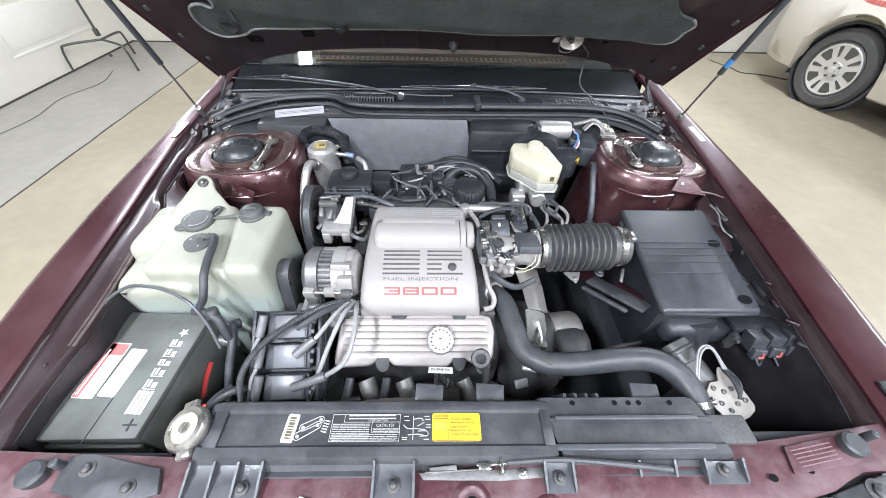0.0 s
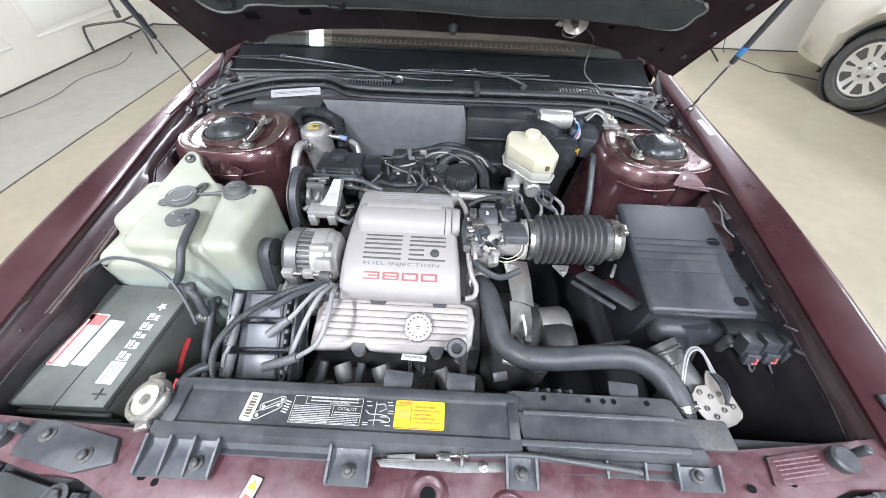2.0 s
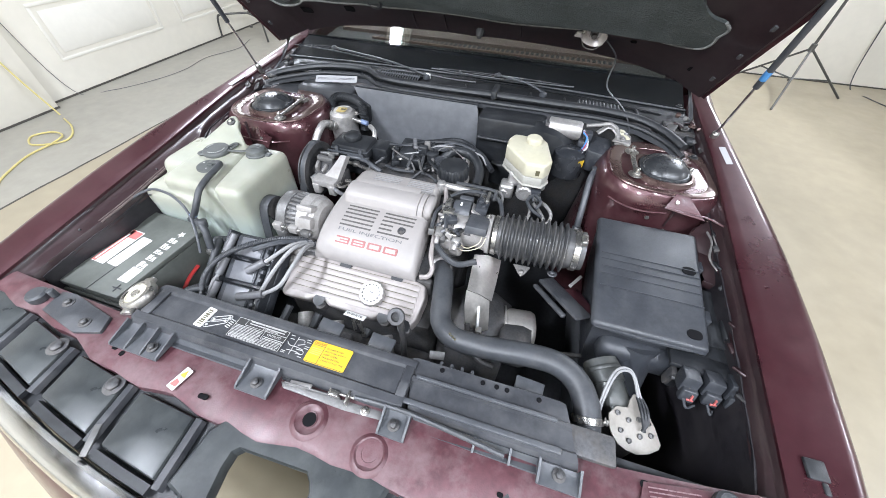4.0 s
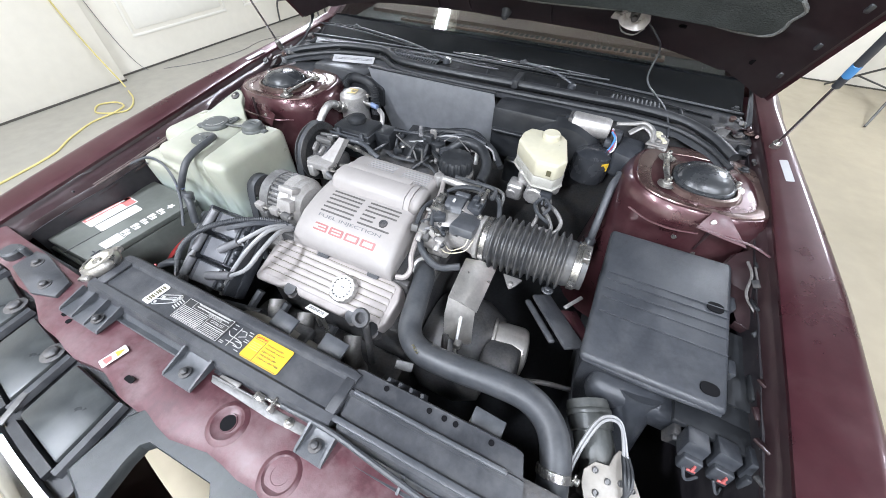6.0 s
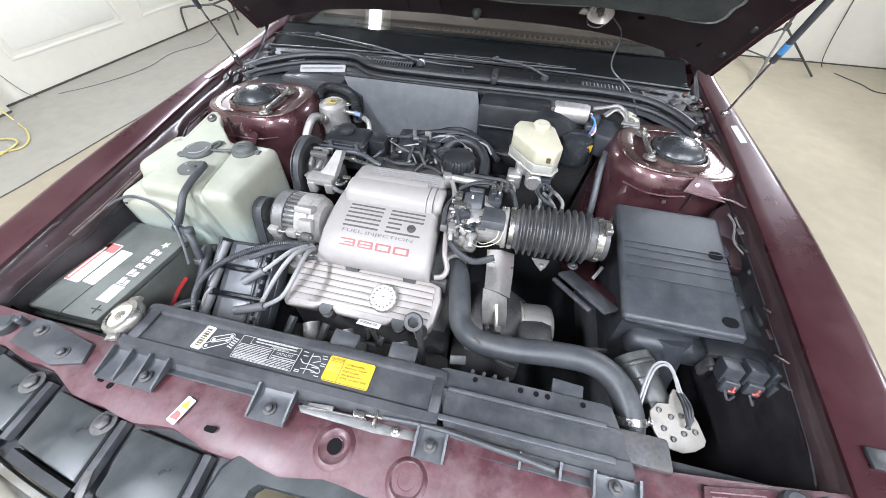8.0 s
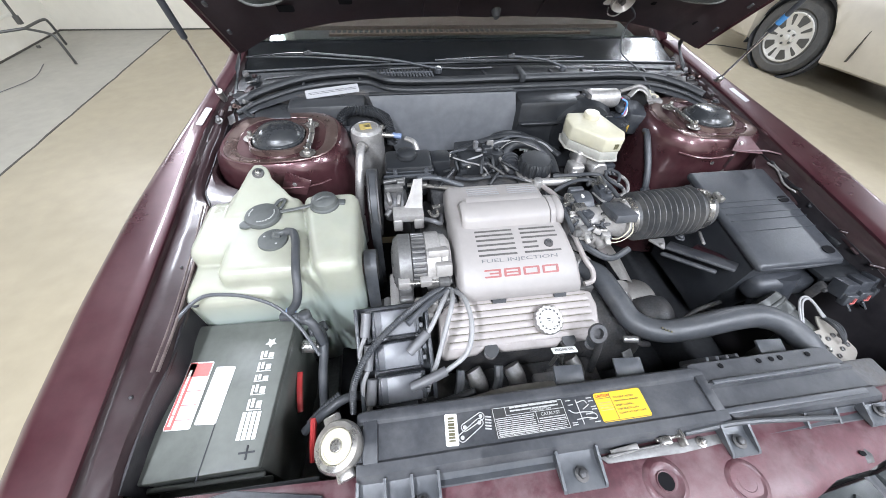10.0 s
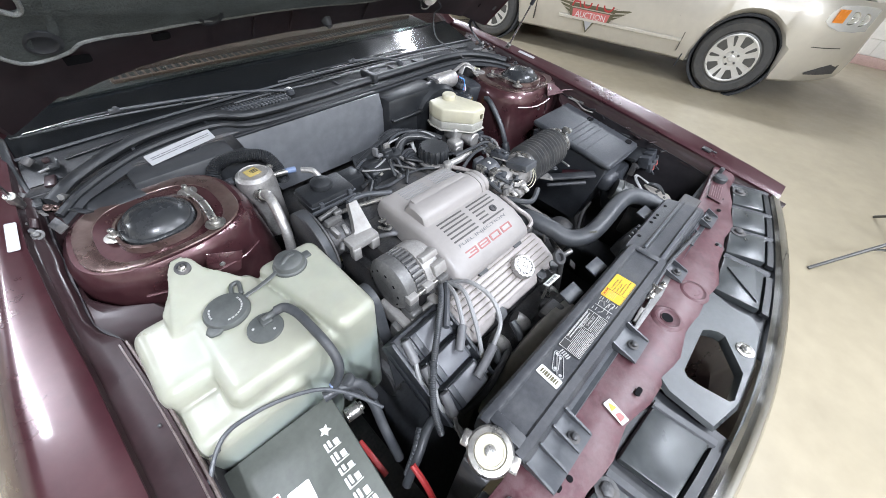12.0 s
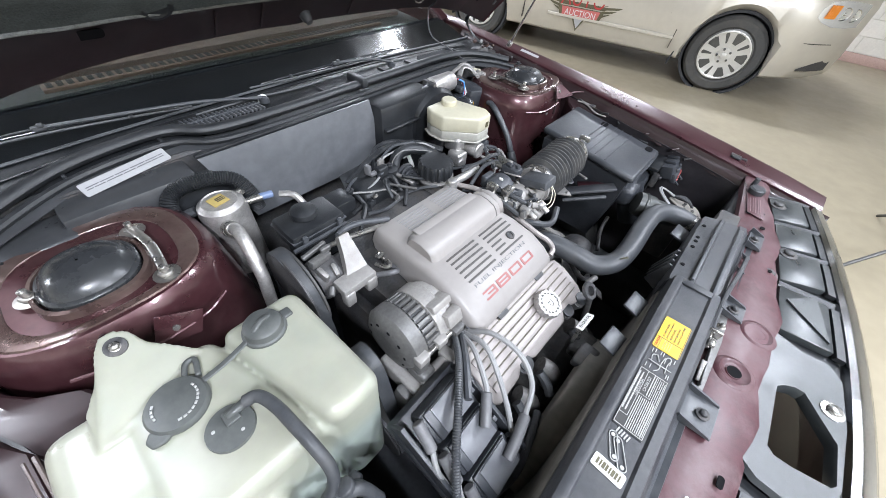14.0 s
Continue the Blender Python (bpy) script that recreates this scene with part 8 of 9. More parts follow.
part("connector", join(box((-0.222, 0.515, 0.850), (0.026, 0.018, 0.018), 0.004), rod((-0.236, 0.515, 0.850), (-0.205, 0.515, 0.850), 0.006)), ALLOY_DULL, gen)
part("arm", join(rod((-0.325, 0.505, 0.785), (-0.245, 0.505, 0.785), 0.016), span(-0.262, -0.238, 0.488, 0.525, 0.765, 0.805, 0.005)), CAST, gen)
part("spacer_tube", rod((-0.240, 0.505, 0.788), (-0.195, 0.508, 0.790), 0.014), ALLOY_DULL, gen)
part("bracket", join(span(-0.342, -0.232, 0.478, 0.520, 0.752, 0.768, 0.004), span(-0.345, -0.322, 0.482, 0.60, 0.74, 0.79, 0.006), span(-0.33, -0.24, 0.482, 0.50, 0.72, 0.756, 0.004)), CAST, gen)
part("bolt", bolt((-0.338, 0.480, 0.772), 0.010, (-0.4, -1, 0.3)), STEEL, gen)
part("pulley", lathe([(0.034, 0), (0.035, 0.003), (0.031, 0.005), (0.031, 0.028), (0.035, 0.030), (0.020, 0.030)], (-0.396, 0.588, 0.842), gb_, 30), GRIME, gen)
part("pulley_face", lathe([(0.026, 0.0), (0.024, -0.003), (0.012, -0.002), (0.010, -0.008), (0.0, -0.008)], (-0.396, 0.588, 0.842), gb_, 26), RUSTY, gen, "bronze-tinted pulley face")

steer = thing("power_steering_pump", (-0.30, 0.83, 0.72), "power steering pump with black reservoir and belt pulley", "steering pump")
part("pulley", lathe([(0.086, 0), (0.090, 0.003), (0.090, 0.006), (0.082, 0.008), (0.082, 0.022), (0.090, 0.024), (0.090, 0.028), (0.070, 0.028), (0.060, 0.012), (0.020, 0.010), (0.020, 0.024), (0.0, 0.024)], (-0.385, 0.815, 0.835), (0, 0.815, 0.835), 44), GRIME, steer)
part("pump_body", join(lathe([(0.040, 0), (0.045, 0.01), (0.045, 0.05), (0.035, 0.06)], (-0.345, 0.800, 0.838), (0, 0.800, 0.838), 28), span(-0.315, -0.25, 0.765, 0.825, 0.79, 0.86, 0.01)), GRIME, steer)
blade = []
for k in range(7):
    u = k / 6
    y, z = 0.752 + 0.064 * u, 0.862 + 0.046 * u
    x0, x1 = -0.300 + 0.036 * u ** 0.7, -0.248 + 0.006 * u
    blade.append([(x0, y - 0.008, z + 0.004), (x1, y - 0.010, z + 0.006), (x1 + 0.002, y + 0.006, z - 0.006), (x0, y + 0.008, z - 0.010)])
part("bracket", loft(blade), CAST, steer, "cast aluminium bracket")
part("bracket_foot", join(span(-0.325, -0.246, 0.715, 0.756, 0.846, 0.868, 0.004), span(-0.325, -0.302, 0.712, 0.735, 0.818, 0.856, 0.004), span(-0.272, -0.246, 0.712, 0.735, 0.822, 0.856, 0.004)), CAST, steer)
part("cradle", join(box((-0.318, 0.800, 0.892), (0.050, 0.016, 0.018), 0.004, (0, 10, 12)), box((-0.315, 0.824, 0.898), (0.060, 0.010, 0.010), 0.003, (0, 0, 10)), box((-0.298, 0.808, 0.902), (0.022, 0.010, 0.014), 0.003)), ALLOY_DULL, steer)
part("rib", box((-0.332, 0.775, 0.876), (0.012, 0.030, 0.030), 0.005, (20, 0, 10)), ALLOY_DARK, steer)
part("rib", box((-0.306, 0.772, 0.872), (0.010, 0.028, 0.024), 0.004, (25, 0, -10)), ALLOY_DARK, steer)
part("nipple", rod((-0.330, 0.752, 0.858), (-0.342, 0.738, 0.852), 0.007), ALLOY_DULL, steer)
part("reservoir", join(span(-0.335, -0.205, 0.865, 0.955, 0.865, 0.910, 0.010), span(-0.345, -0.195, 0.856, 0.866, 0.876, 0.884, 0.003), span(-0.32, -0.22, 0.87, 0.95, 0.80, 0.87, 0.01)), BLACK_DEEP, steer, "black fluid reservoir")
part("reservoir_lip", span(-0.342, -0.212, 0.852, 0.858, 0.886, 0.893, 0.002), BLACK_GREY, steer)
part("cap", lathe([(0.027, 0), (0.029, 0.004), (0.027, 0.014), (0.020, 0.018), (0.0, 0.019)], (-0.275, 0.915, 0.912), (-0.275, 0.915, 2), 26), BLACK_DEEP, steer)
part("hose", tube([(-0.245, 0.72, 0.85), (-0.225, 0.69, 0.868), (-0.205, 0.70, 0.85), (-0.20, 0.74, 0.84)], 0.006, 10), LEADGREY, steer)
part("hose", tube([(-0.232, 0.735, 0.862), (-0.225, 0.705, 0.872), (-0.212, 0.712, 0.868), (-0.21, 0.74, 0.86)], 0.004, 8), STEEL, steer)
part("hose_clip", box((-0.212, 0.745, 0.868), (0.022, 0.012, 0.006), 0.002, (0, 10, 20)), STEEL, steer)
part("pressure_pipe", tube([(-0.255, 0.828, 0.896), (-0.225, 0.838, 0.892), (-0.19, 0.832, 0.890), (-0.155, 0.815, 0.886), (-0.13, 0.808, 0.880)], 0.007, 10), BLACK_GREY, steer)
part("lid_seam", span(-0.336, -0.204, 0.864, 0.956, 0.893, 0.8965, 0.001), BLACK_GREY, steer)
for x_ in (-0.31, -0.225):
    part("lid_clip", box((x_, 0.861, 0.895), (0.012, 0.010, 0.022), 0.003), BLACK_GREY, steer)
drive = thing("drive_belt", (-0.37, 0.6, 0.4), "black serpentine belt with tensioner and idler pulleys", "drive belt")


def belt_band(pts, x, w):
    line = smooth_line([(x, y, z) for y, z in pts], 6)
    return thick(loft([[(p.x, p.y, p.z), (p.x + w, p.y, p.z)] for p in line], False, False), 0.004)


part("belt", belt_band([(0.675, 0.62), (0.650, 0.75), (0.626, 0.845), (0.605, 0.873), (0.577, 0.876), (0.553, 0.855), (0.534, 0.78), (0.512, 0.68), (0.49, 0.56)], -0.394, 0.026), RUBBER, drive)
part("belt", belt_band([(0.93, 0.66), (0.905, 0.80), (0.890, 0.885), (0.835, 0.924), (0.770, 0.906), (0.735, 0.86), (0.715, 0.76), (0.70, 0.62)], -0.385, 0.024), RUBBER, drive)
part("idler_pulley", lathe([(0.045, 0), (0.048, 0.003), (0.044, 0.006), (0.044, 0.024), (0.048, 0.027), (0.030, 0.027), (0.012, 0.020), (0.0, 0.020)], (-0.385, 0.56, 0.66), (0, 0.56, 0.66), 32), ALLOY_DULL, drive)
part("crank_pulley", lathe([(0.085, 0), (0.088, 0.003), (0.080, 0.006), (0.080, 0.024), (0.088, 0.027), (0.05, 0.027), (0.0, 0.020)], (-0.385, 0.60, 0.45), (0, 0.60, 0.45), 36), GRIME, drive)
part("tensioner_arm", box((-0.352, 0.53, 0.70), (0.02, 0.05, 0.16), 0.008, (12, 0, 0)), ALLOY_DULL, drive)

# ignition coils and leads
ign = thing("ignition_coils", (-0.34, 0.42, 0.58), "black ignition coil pack with plug leads", "ignition coils")
IP = pose(-0.338, 0.378, 0.806, 32, 0, 2)
part("module", moved(join(box((0, 0, -0.055), (0.155, 0.20, 0.035), 0.006), box((-0.072, 0, -0.030), (0.008, 0.20, 0.060), 0.002), box((0.070, 0, -0.030), (0.008, 0.19, 0.050), 0.002)), IP), BLACK, ign)
for k in range(3):
    y = -0.064 + 0.064 * k
    c = part("coil", moved(join(box((0.005, y, -0.020), (0.098, 0.056, 0.036), 0.005), box((0.005, y, 0.0), (0.084, 0.052, 0.008), 0.003)), IP), BLACK, ign)
    part("coil_plate", moved(box((0.010, y, 0.0045), (0.066, 0.048, 0.003), 0.001), IP), COILGREY, c, "flat grey coil top")
    part("coil_boot", moved(rod((-0.050, y + 0.026, 0.004), (-0.058, y - 0.022, 0.002), 0.0098), IP), LEADGREY, c, "grey rubber boot")
    part("plug_lead", moved(tube([(-0.058, y - 0.022, 0.002), (-0.068, y - 0.045, 0.0), (-0.070, y - 0.075, -0.006), (-0.058, -0.125, -0.02)], 0.0046, 8), IP), LEADPALE, ign, "pale grey plug lead")
    part("coil_nub", moved(join(box((0.058, y + 0.010, -0.004), (0.010, 0.012, 0.014), 0.003), box((0.056, y - 0.012, -0.006), (0.008, 0.010, 0.012), 0.002)), IP), BLACK_GREY, c)
for q in ([(-0.200, 0.508, 0.822), (-0.188, 0.46, 0.858), (-0.184, 0.40, 0.856), (-0.200, 0.355, 0.828), (-0.245, 0.334, 0.800)], [(-0.212, 0.512, 0.826), (-0.232, 0.465, 0.850), (-0.262, 0.415, 0.842), (-0.275, 0.400, 0.836)], [(-0.206, 0.510, 0.824), (-0.215, 0.455, 0.856), (-0.235, 0.405, 0.838), (-0.262, 0.35, 0.79), (-0.29, 0.31, 0.73)]):
    part("plug_lead", tube(q, 0.0052, 8), LEADPALE, ign, "pale grey plug lead")
part("wire_loom", loom([(-0.225, 0.515, 0.826), (-0.27, 0.47, 0.858), (-0.33, 0.42, 0.862), (-0.385, 0.375, 0.842), (-0.42, 0.335, 0.80), (-0.43, 0.30, 0.74)], 0.0072, 0.004), RUBBER, ign)
part("lead_sleeve", tube([(-0.215, 0.505, 0.83), (-0.262, 0.460, 0.856), (-0.31, 0.415, 0.858)], 0.0068, 8), BLACK_GREY, ign)
part("lead_boot", rod((-0.272, 0.403, 0.838), (-0.312, 0.372, 0.820), 0.0095), LEADGREY, ign)
part("lead_boot", tube([(-0.242, 0.335, 0.802), (-0.275, 0.326, 0.794), (-0.312, 0.318, 0.783)], 0.0100, 10), LEADGREY, ign)
part("lead_comb", join(box((-0.212, 0.507, 0.822), (0.044, 0.014, 0.008), 0.003, (0, 0, -8)), *[box((-0.228 + 0.011 * k, 0.510 - 0.0015 * k, 0.827), (0.003, 0.012, 0.008), 0.001) for k in range(4)]), COILGREY, ign)
part("lower_lead", tube([(-0.36, 0.305, 0.70), (-0.30, 0.295, 0.72), (-0.24, 0.305, 0.72), (-0.18, 0.32, 0.71)], 0.008, 8), RUBBER, ign)

# top radiator hose
hose = thing("radiator_hose", (0.35, 0.38, 0.7), "thick black bent upper radiator hose", "radiator hose")
part("hose", tube([(0.145, 0.565, 0.785), (0.165, 0.525, 0.800), (0.180, 0.46, 0.795), (0.195, 0.405, 0.785), (0.235, 0.370, 0.792), (0.30, 0.362, 0.802), (0.40, 0.366, 0.815), (0.462, 0.362, 0.820), (0.505, 0.338, 0.816), (0.526, 0.300, 0.808), (0.533, 0.262, 0.792), (0.536, 0.225, 0.762), (0.536, 0.200, 0.72)], 0.0255, 16), RUBBER, hose)
part("clamp", join(lathe([(0.0265, 0), (0.028, 0.001), (0.028, 0.013), (0.0265, 0.014)], (0.530, 0.282, 0.802), (0.534, 0.255, 0.788), 28), bolt((0.560, 0.278, 0.806), 0.006, (1, -0.3, 0.3))), STEEL, hose)
part("spigot", lathe([(0.024, 0), (0.024, 0.06)], (0.538, 0.266, 0.778), (0.55, 0.21, 0.74), 20), ALLOY_DARK, hose)
part("hose_print", moved(join(*[box((0.006 * k, 0, 0), (0.003, 0.005, 0.0012)) for k in range(4)]), pose(0.228, 0.362, 0.8175, 0, 0, -35)), GREY_INK, hose)
part("thermostat_housing", join(lathe([(0.035, 0), (0.033, 0.03), (0.028, 0.04)], (0.135, 0.585, 0.765), (0.150, 0.555, 0.80), 22), span(0.10, 0.16, 0.57, 0.63, 0.72, 0.78, 0.01)), ALLOY_DARK, hose)

# gearbox side
gear = thing("transaxle", (0.35, 0.6, 0.3), "dull aluminium transaxle casing with dark brackets", "transaxle")
part("casing", join(lathe([(0.13, 0), (0.15, 0.03), (0.15, 0.13), (0.12, 0.19), (0.06, 0.20)], (0.17, 0.56, 0.50), (0.6, 0.56, 0.50), 32), lathe([(0.040, 0), (0.055, 0.01), (0.058, 0.06), (0.050, 0.085), (0.0, 0.09)], (0.345, 0.500, 0.600), (0.44, 0.50, 0.615), 28)), GRIME, gear)
part("heat_baffle", thick(loft([[(0.219, 0.655, 0.772), (0.255, 0.675, 0.760), (0.296, 0.690, 0.735)], [(0.226, 0.585, 0.780), (0.262, 0.610, 0.765), (0.298, 0.62, 0.737)], [(0.231, 0.522, 0.779), (0.265, 0.532, 0.758), (0.298, 0.542, 0.728)]], False, False), 0.002), BARE, gear, "bent bare metal heat baffle")
part("lower_baffle", thick(loft([[(0.228, 0.530, 0.765), (0.262, 0.540, 0.745), (0.292, 0.548, 0.718)], [(0.232, 0.500, 0.735), (0.268, 0.508, 0.71), (0.300, 0.520, 0.685)], [(0.242, 0.480, 0.67), (0.276, 0.490, 0.65), (0.306, 0.505, 0.63)]], False, False), 0.003), BARE, gear)
part("drum", lathe([(0.0, 0.0), (0.060, 0.0), (0.074, 0.004), (0.074, 0.010), (0.066, 0.013), (0.066, 0.086), (0.060, 0.098), (0.040, 0.104), (0.0, 0.105)], (0.338, 0.572, 0.560), (0.46, 0.590, 0.556), 34), BARE, gear, "bright bare metal drum")
part("bracket", join(box((0.470, 0.560, 0.795), (0.045, 0.16, 0.010), 0.004, (-14, 10, 34)), box((0.437, 0.553, 0.780), (0.014, 0.13, 0.010), 0.004, (-14, 10, 34)), bolt((0.432, 0.612, 0.815), 0.008)), BLACK_DUSTY, gear)
part("painted_bracket", box((0.515, 0.560, 0.790), (0.040, 0.10, 0.006), 0.002, (-10, 12, 28)), PAINT, gear, "maroon bracket strip")
part("bracket", box((0.492, 0.605, 0.815), (0.008, 0.06, 0.005), 0.001, (-10, 12, -32)), ALLOY, gear)
part("pipe", join(tube([(0.25, 0.47, 0.70), (0.262, 0.44, 0.66), (0.30, 0.42, 0.62), (0.34, 0.42, 0.60)], 0.008, 8), tube([(0.40, 0.44, 0.66), (0.48, 0.47, 0.67), (0.55, 0.48, 0.68)], 0.006, 8)), GRIME, gear)
part("wire", tube([(0.268, 0.52, 0.72), (0.275, 0.485, 0.70), (0.28, 0.46, 0.66), (0.30, 0.44, 0.63)], 0.004, 6), WHITE, gear)
part("switch", box((0.282, 0.47, 0.68), (0.018, 0.02, 0.02), 0.004), ALLOY, gear)
part("sensor", rod((0.21, 0.40, 0.70), (0.24, 0.39, 0.71), 0.008), ALLOY, gear)
part("tab", box((0.20, 0.36, 0.70), (0.04, 0.02, 0.004), 0.001, (30, 20, 20)), ALLOY_DULL, gear)

# accumulator with its pipe
acc = thing("accumulator", (-0.386, 1.05, 0.7), "silver aluminium canister with a gold label", "accumulator")
part("canister", lathe([(0.046, 0), (0.049, 0.008), (0.049, 0.165), (0.046, 0.182), (0.036, 0.190), (0.034, 0.188), (0.0, 0.190)], (-0.386, 1.052, 0.742), (-0.386, 1.052, 2), 34), ALLOY, acc)
part("gold_label", moved(sticker(0.034, 0.034, pose(0, 0, 0), 0.002, 0.0008), pose(-0.388, 1.052, 0.9325, 0, 0, 10)), OCHRE, acc)
part("label_print", bars(3, 0.018, 0.016, pose(-0.383, 1.054, 0.9334, 0, 0, 10), 0.0005, 0.5, 3), INK, acc)
part("fitting", rod((-0.400, 1.010, 0.890), (-0.402, 0.985, 0.903), 0.018), STEEL, acc)
part("fitting", rod((-0.402, 0.985, 0.903), (-0.401, 0.965, 0.918), 0.015), STEEL, acc)
part("fitting", rod((-0.345, 1.045, 0.908), (-0.305, 1.04, 0.905), 0.008), STEEL, acc)
part("fitting", bolt((-0.34, 1.07, 0.918), 0.008), STEEL, acc)
part("pipe", tube([(-0.402, 0.985, 0.902), (-0.400, 0.958, 0.922), (-0.401, 0.932, 0.925), (-0.405, 0.900, 0.905), (-0.411, 0.868, 0.860), (-0.420, 0.857, 0.78), (-0.425, 0.85, 0.65)], 0.0125, 12), ALLOY, acc, "bent aluminium pipe")
part("blue_cap", rod((-0.310, 1.042, 0.906), (-0.282, 1.038, 0.903), 0.0085), BLUE_CAP, acc)
part("service_pipe", tube([(-0.27, 1.03, 0.90), (-0.245, 1.01, 0.895), (-0.235, 0.985, 0.87)], 0.008, 8), ALLOY, acc)
part("hose_nipple", tube([(-0.43, 1.075, 0.915), (-0.45, 1.085, 0.905), (-0.445, 1.09, 0.88)], 0.010, 8), RUBBER, acc)
part("sleeve", loom([(-0.465, 1.10, 0.87), (-0.462, 1.115, 0.925), (-0.43, 1.125, 0.945), (-0.37, 1.115, 0.945), (-0.33, 1.095, 0.935), (-0.315, 1.075, 0.90), (-0.312, 1.07, 0.86)], 0.017, 0.0045, 12), SEALS, acc, "ribbed black sleeve arching over")

# brake master cylinder
brk = thing("brake_master_cylinder", (0.3, 1.0, 0.8), "brake master cylinder with a yellowed plastic reservoir", "brake cylinder")
rp = [(0.244, 1.052), (0.334, 1.052), (0.352, 1.030), (0.376, 0.922), (0.358, 0.888), (0.302, 0.888), (0.230, 0.972), (0.230, 1.020)]
part("reservoir", prism(rp, 0.904, 0.952, 0.007, 3), RESERVOIR, brk, "yellowed translucent fluid reservoir")
part("reservoir_base", prism([(0.305 + (x - 0.305) * 0.985, 0.97 + (y - 0.97) * 0.985) for x, y in rp], 0.878, 0.906, 0.004), RESCLEAR, brk, "clear greyish lower shell")
part("seam", prism([(0.305 + (x - 0.305) * 1.05, 0.97 + (y - 0.97) * 1.04) for x, y in rp], 0.8745, 0.8785, 0.001), RESCLEAR, brk)
part("cap", join(lathe([(0.024, 0), (0.025, 0.004), (0.024, 0.015), (0.021, 0.018), (0.0, 0.018)], (0.309, 1.018, 0.950), (0.309, 1.018, 2), 14)), RESERVOIR, brk)
part("mark", moved(box((0, 0, 0), (0.012, 0.0012, 0.016)), pose(0.340, 0.8868, 0.925, 0, 0, 0)), GREY_INK, brk)
part("casting", join(rod((0.315, 0.88, 0.845), (0.315, 1.06, 0.850), 0.026), span(0.255, 0.375, 0.925, 0.985, 0.835, 0.885, 0.010), rod((0.25, 0.93, 0.83), (0.25, 0.90, 0.82), 0.015), rod((0.345, 0.925, 0.835), (0.36, 0.89, 0.83), 0.012), span(0.235, 0.28, 0.90, 0.95, 0.80, 0.85, 0.008)), ALLOY, brk)
part("plug", join(box((0.345, 0.893, 0.853), (0.038, 0.022, 0.022), 0.004), *[rod((0.333 + 0.010 * k, 0.884, 0.850), (0.335 + 0.012 * k, 0.868, 0.838), 0.003) for k in range(3)]), BLACK, brk)
part("brake_pipe", tube([(0.36, 0.89, 0.83), (0.39, 0.865, 0.83), (0.41, 0.85, 0.81), (0.40, 0.83, 0.79), (0.36, 0.84, 0.78)], 0.0055, 8), ALLOY_DARK, brk)
part("brake_pipe", tube([(0.35, 0.88, 0.82), (0.375, 0.85, 0.815), (0.39, 0.825, 0.80), (0.36, 0.82, 0.78)], 0.0055, 8), ALLOY_DARK, brk)
part("brake_pipe", tube([(0.33, 0.885, 0.82), (0.345, 0.855, 0.81), (0.34, 0.83, 0.79), (0.32, 0.825, 0.77)], 0.0055, 8), ALLOY_DARK, brk)
part("wire", tube([(0.345, 0.885, 0.85), (0.33, 0.86, 0.84), (0.35, 0.835, 0.83), (0.38, 0.83, 0.815)], 0.005, 8), RUBBER, brk)
part("wire", tube([(0.35, 0.885, 0.85), (0.37, 0.86, 0.845), (0.36, 0.835, 0.835)], 0.005, 8), RUBBER, brk)
part("booster", lathe([(0.05, 0), (0.10, 0.012), (0.115, 0.04), (0.115, 0.06), (0.10, 0.085)], (0.335, 1.075, 0.855), (0.345, 1.4, 0.87), 36), BLACK_DEEP, brk, "black vacuum booster drum")
part("side_drum", lathe([(0.0, 0.09), (0.030, 0.088), (0.050, 0.075), (0.054, 0.05), (0.054, 0.0)], (0.430, 1.075, 0.835), (0.430, 1.075, 1.4), 30), BLACK_GLOSS, brk, "black accumulator drum")
part("yellow_tag", moved(box((0, 0, 0), (0.022, 0.002, 0.024), 0), pose(0.468, 1.040, 0.890, 0, 0, 38)), YELLOW, brk)

# servo and bracket by the bulkhead
srv = thing("cruise_servo", (0.42, 1.13, 0.9), "silver cylindrical servo motor with coloured wires", "servo motor")
part("cylinder", lathe([(0.024, 0), (0.030, 0.004), (0.030, 0.10), (0.026, 0.108), (0.0, 0.11)], (0.340, 1.130, 0.958), (0.46, 1.130, 0.956), 28), ALLOY, srv)
part("end_cap", join(rod((0.352, 1.128, 0.952), (0.322, 1.128, 0.950), 0.024), box((0.330, 1.115, 0.945), (0.030, 0.022, 0.020), 0.004)), BLACK, srv)
part("wire", tube([(0.318, 1.110, 0.945), (0.300, 1.100, 0.938), (0.285, 1.105, 0.925)], 0.0035, 6), RED_PALE, srv)
part("bracket_pipe", tube([(0.46, 1.142, 0.972), (0.50, 1.150, 0.978), (0.53, 1.152, 0.985), (0.556, 1.140, 0.975), (0.565, 1.112, 0.955), (0.60, 1.098, 0.950)], 0.0060, 8), ALLOY_DARK, srv)
part("eyelet", join(lathe([(0.012, 0), (0.013, 0.004), (0.006, 0.006), (0.005, 0.0)], (0.572, 1.150, 0.962), (0.572, 1.12, 1.1), 16), box((0.585, 1.135, 0.960), (0.012, 0.040, 0.008), 0.003, (0, 0, 25))), RESERVOIR, srv, "tarnished eyelet tab")
part("end_plate", join(box((0.338, 1.130, 0.957), (0.014, 0.052, 0.045), 0.004), rod((0.335, 1.13, 0.957), (0.32, 1.13, 0.955), 0.012)), GRIME, srv)
part("connector", join(box((0.470, 1.118, 0.950), (0.030, 0.03, 0.03), 0.005), box((0.455, 1.098, 0.935), (0.02, 0.03, 0.02), 0.004)), BLACK, srv)
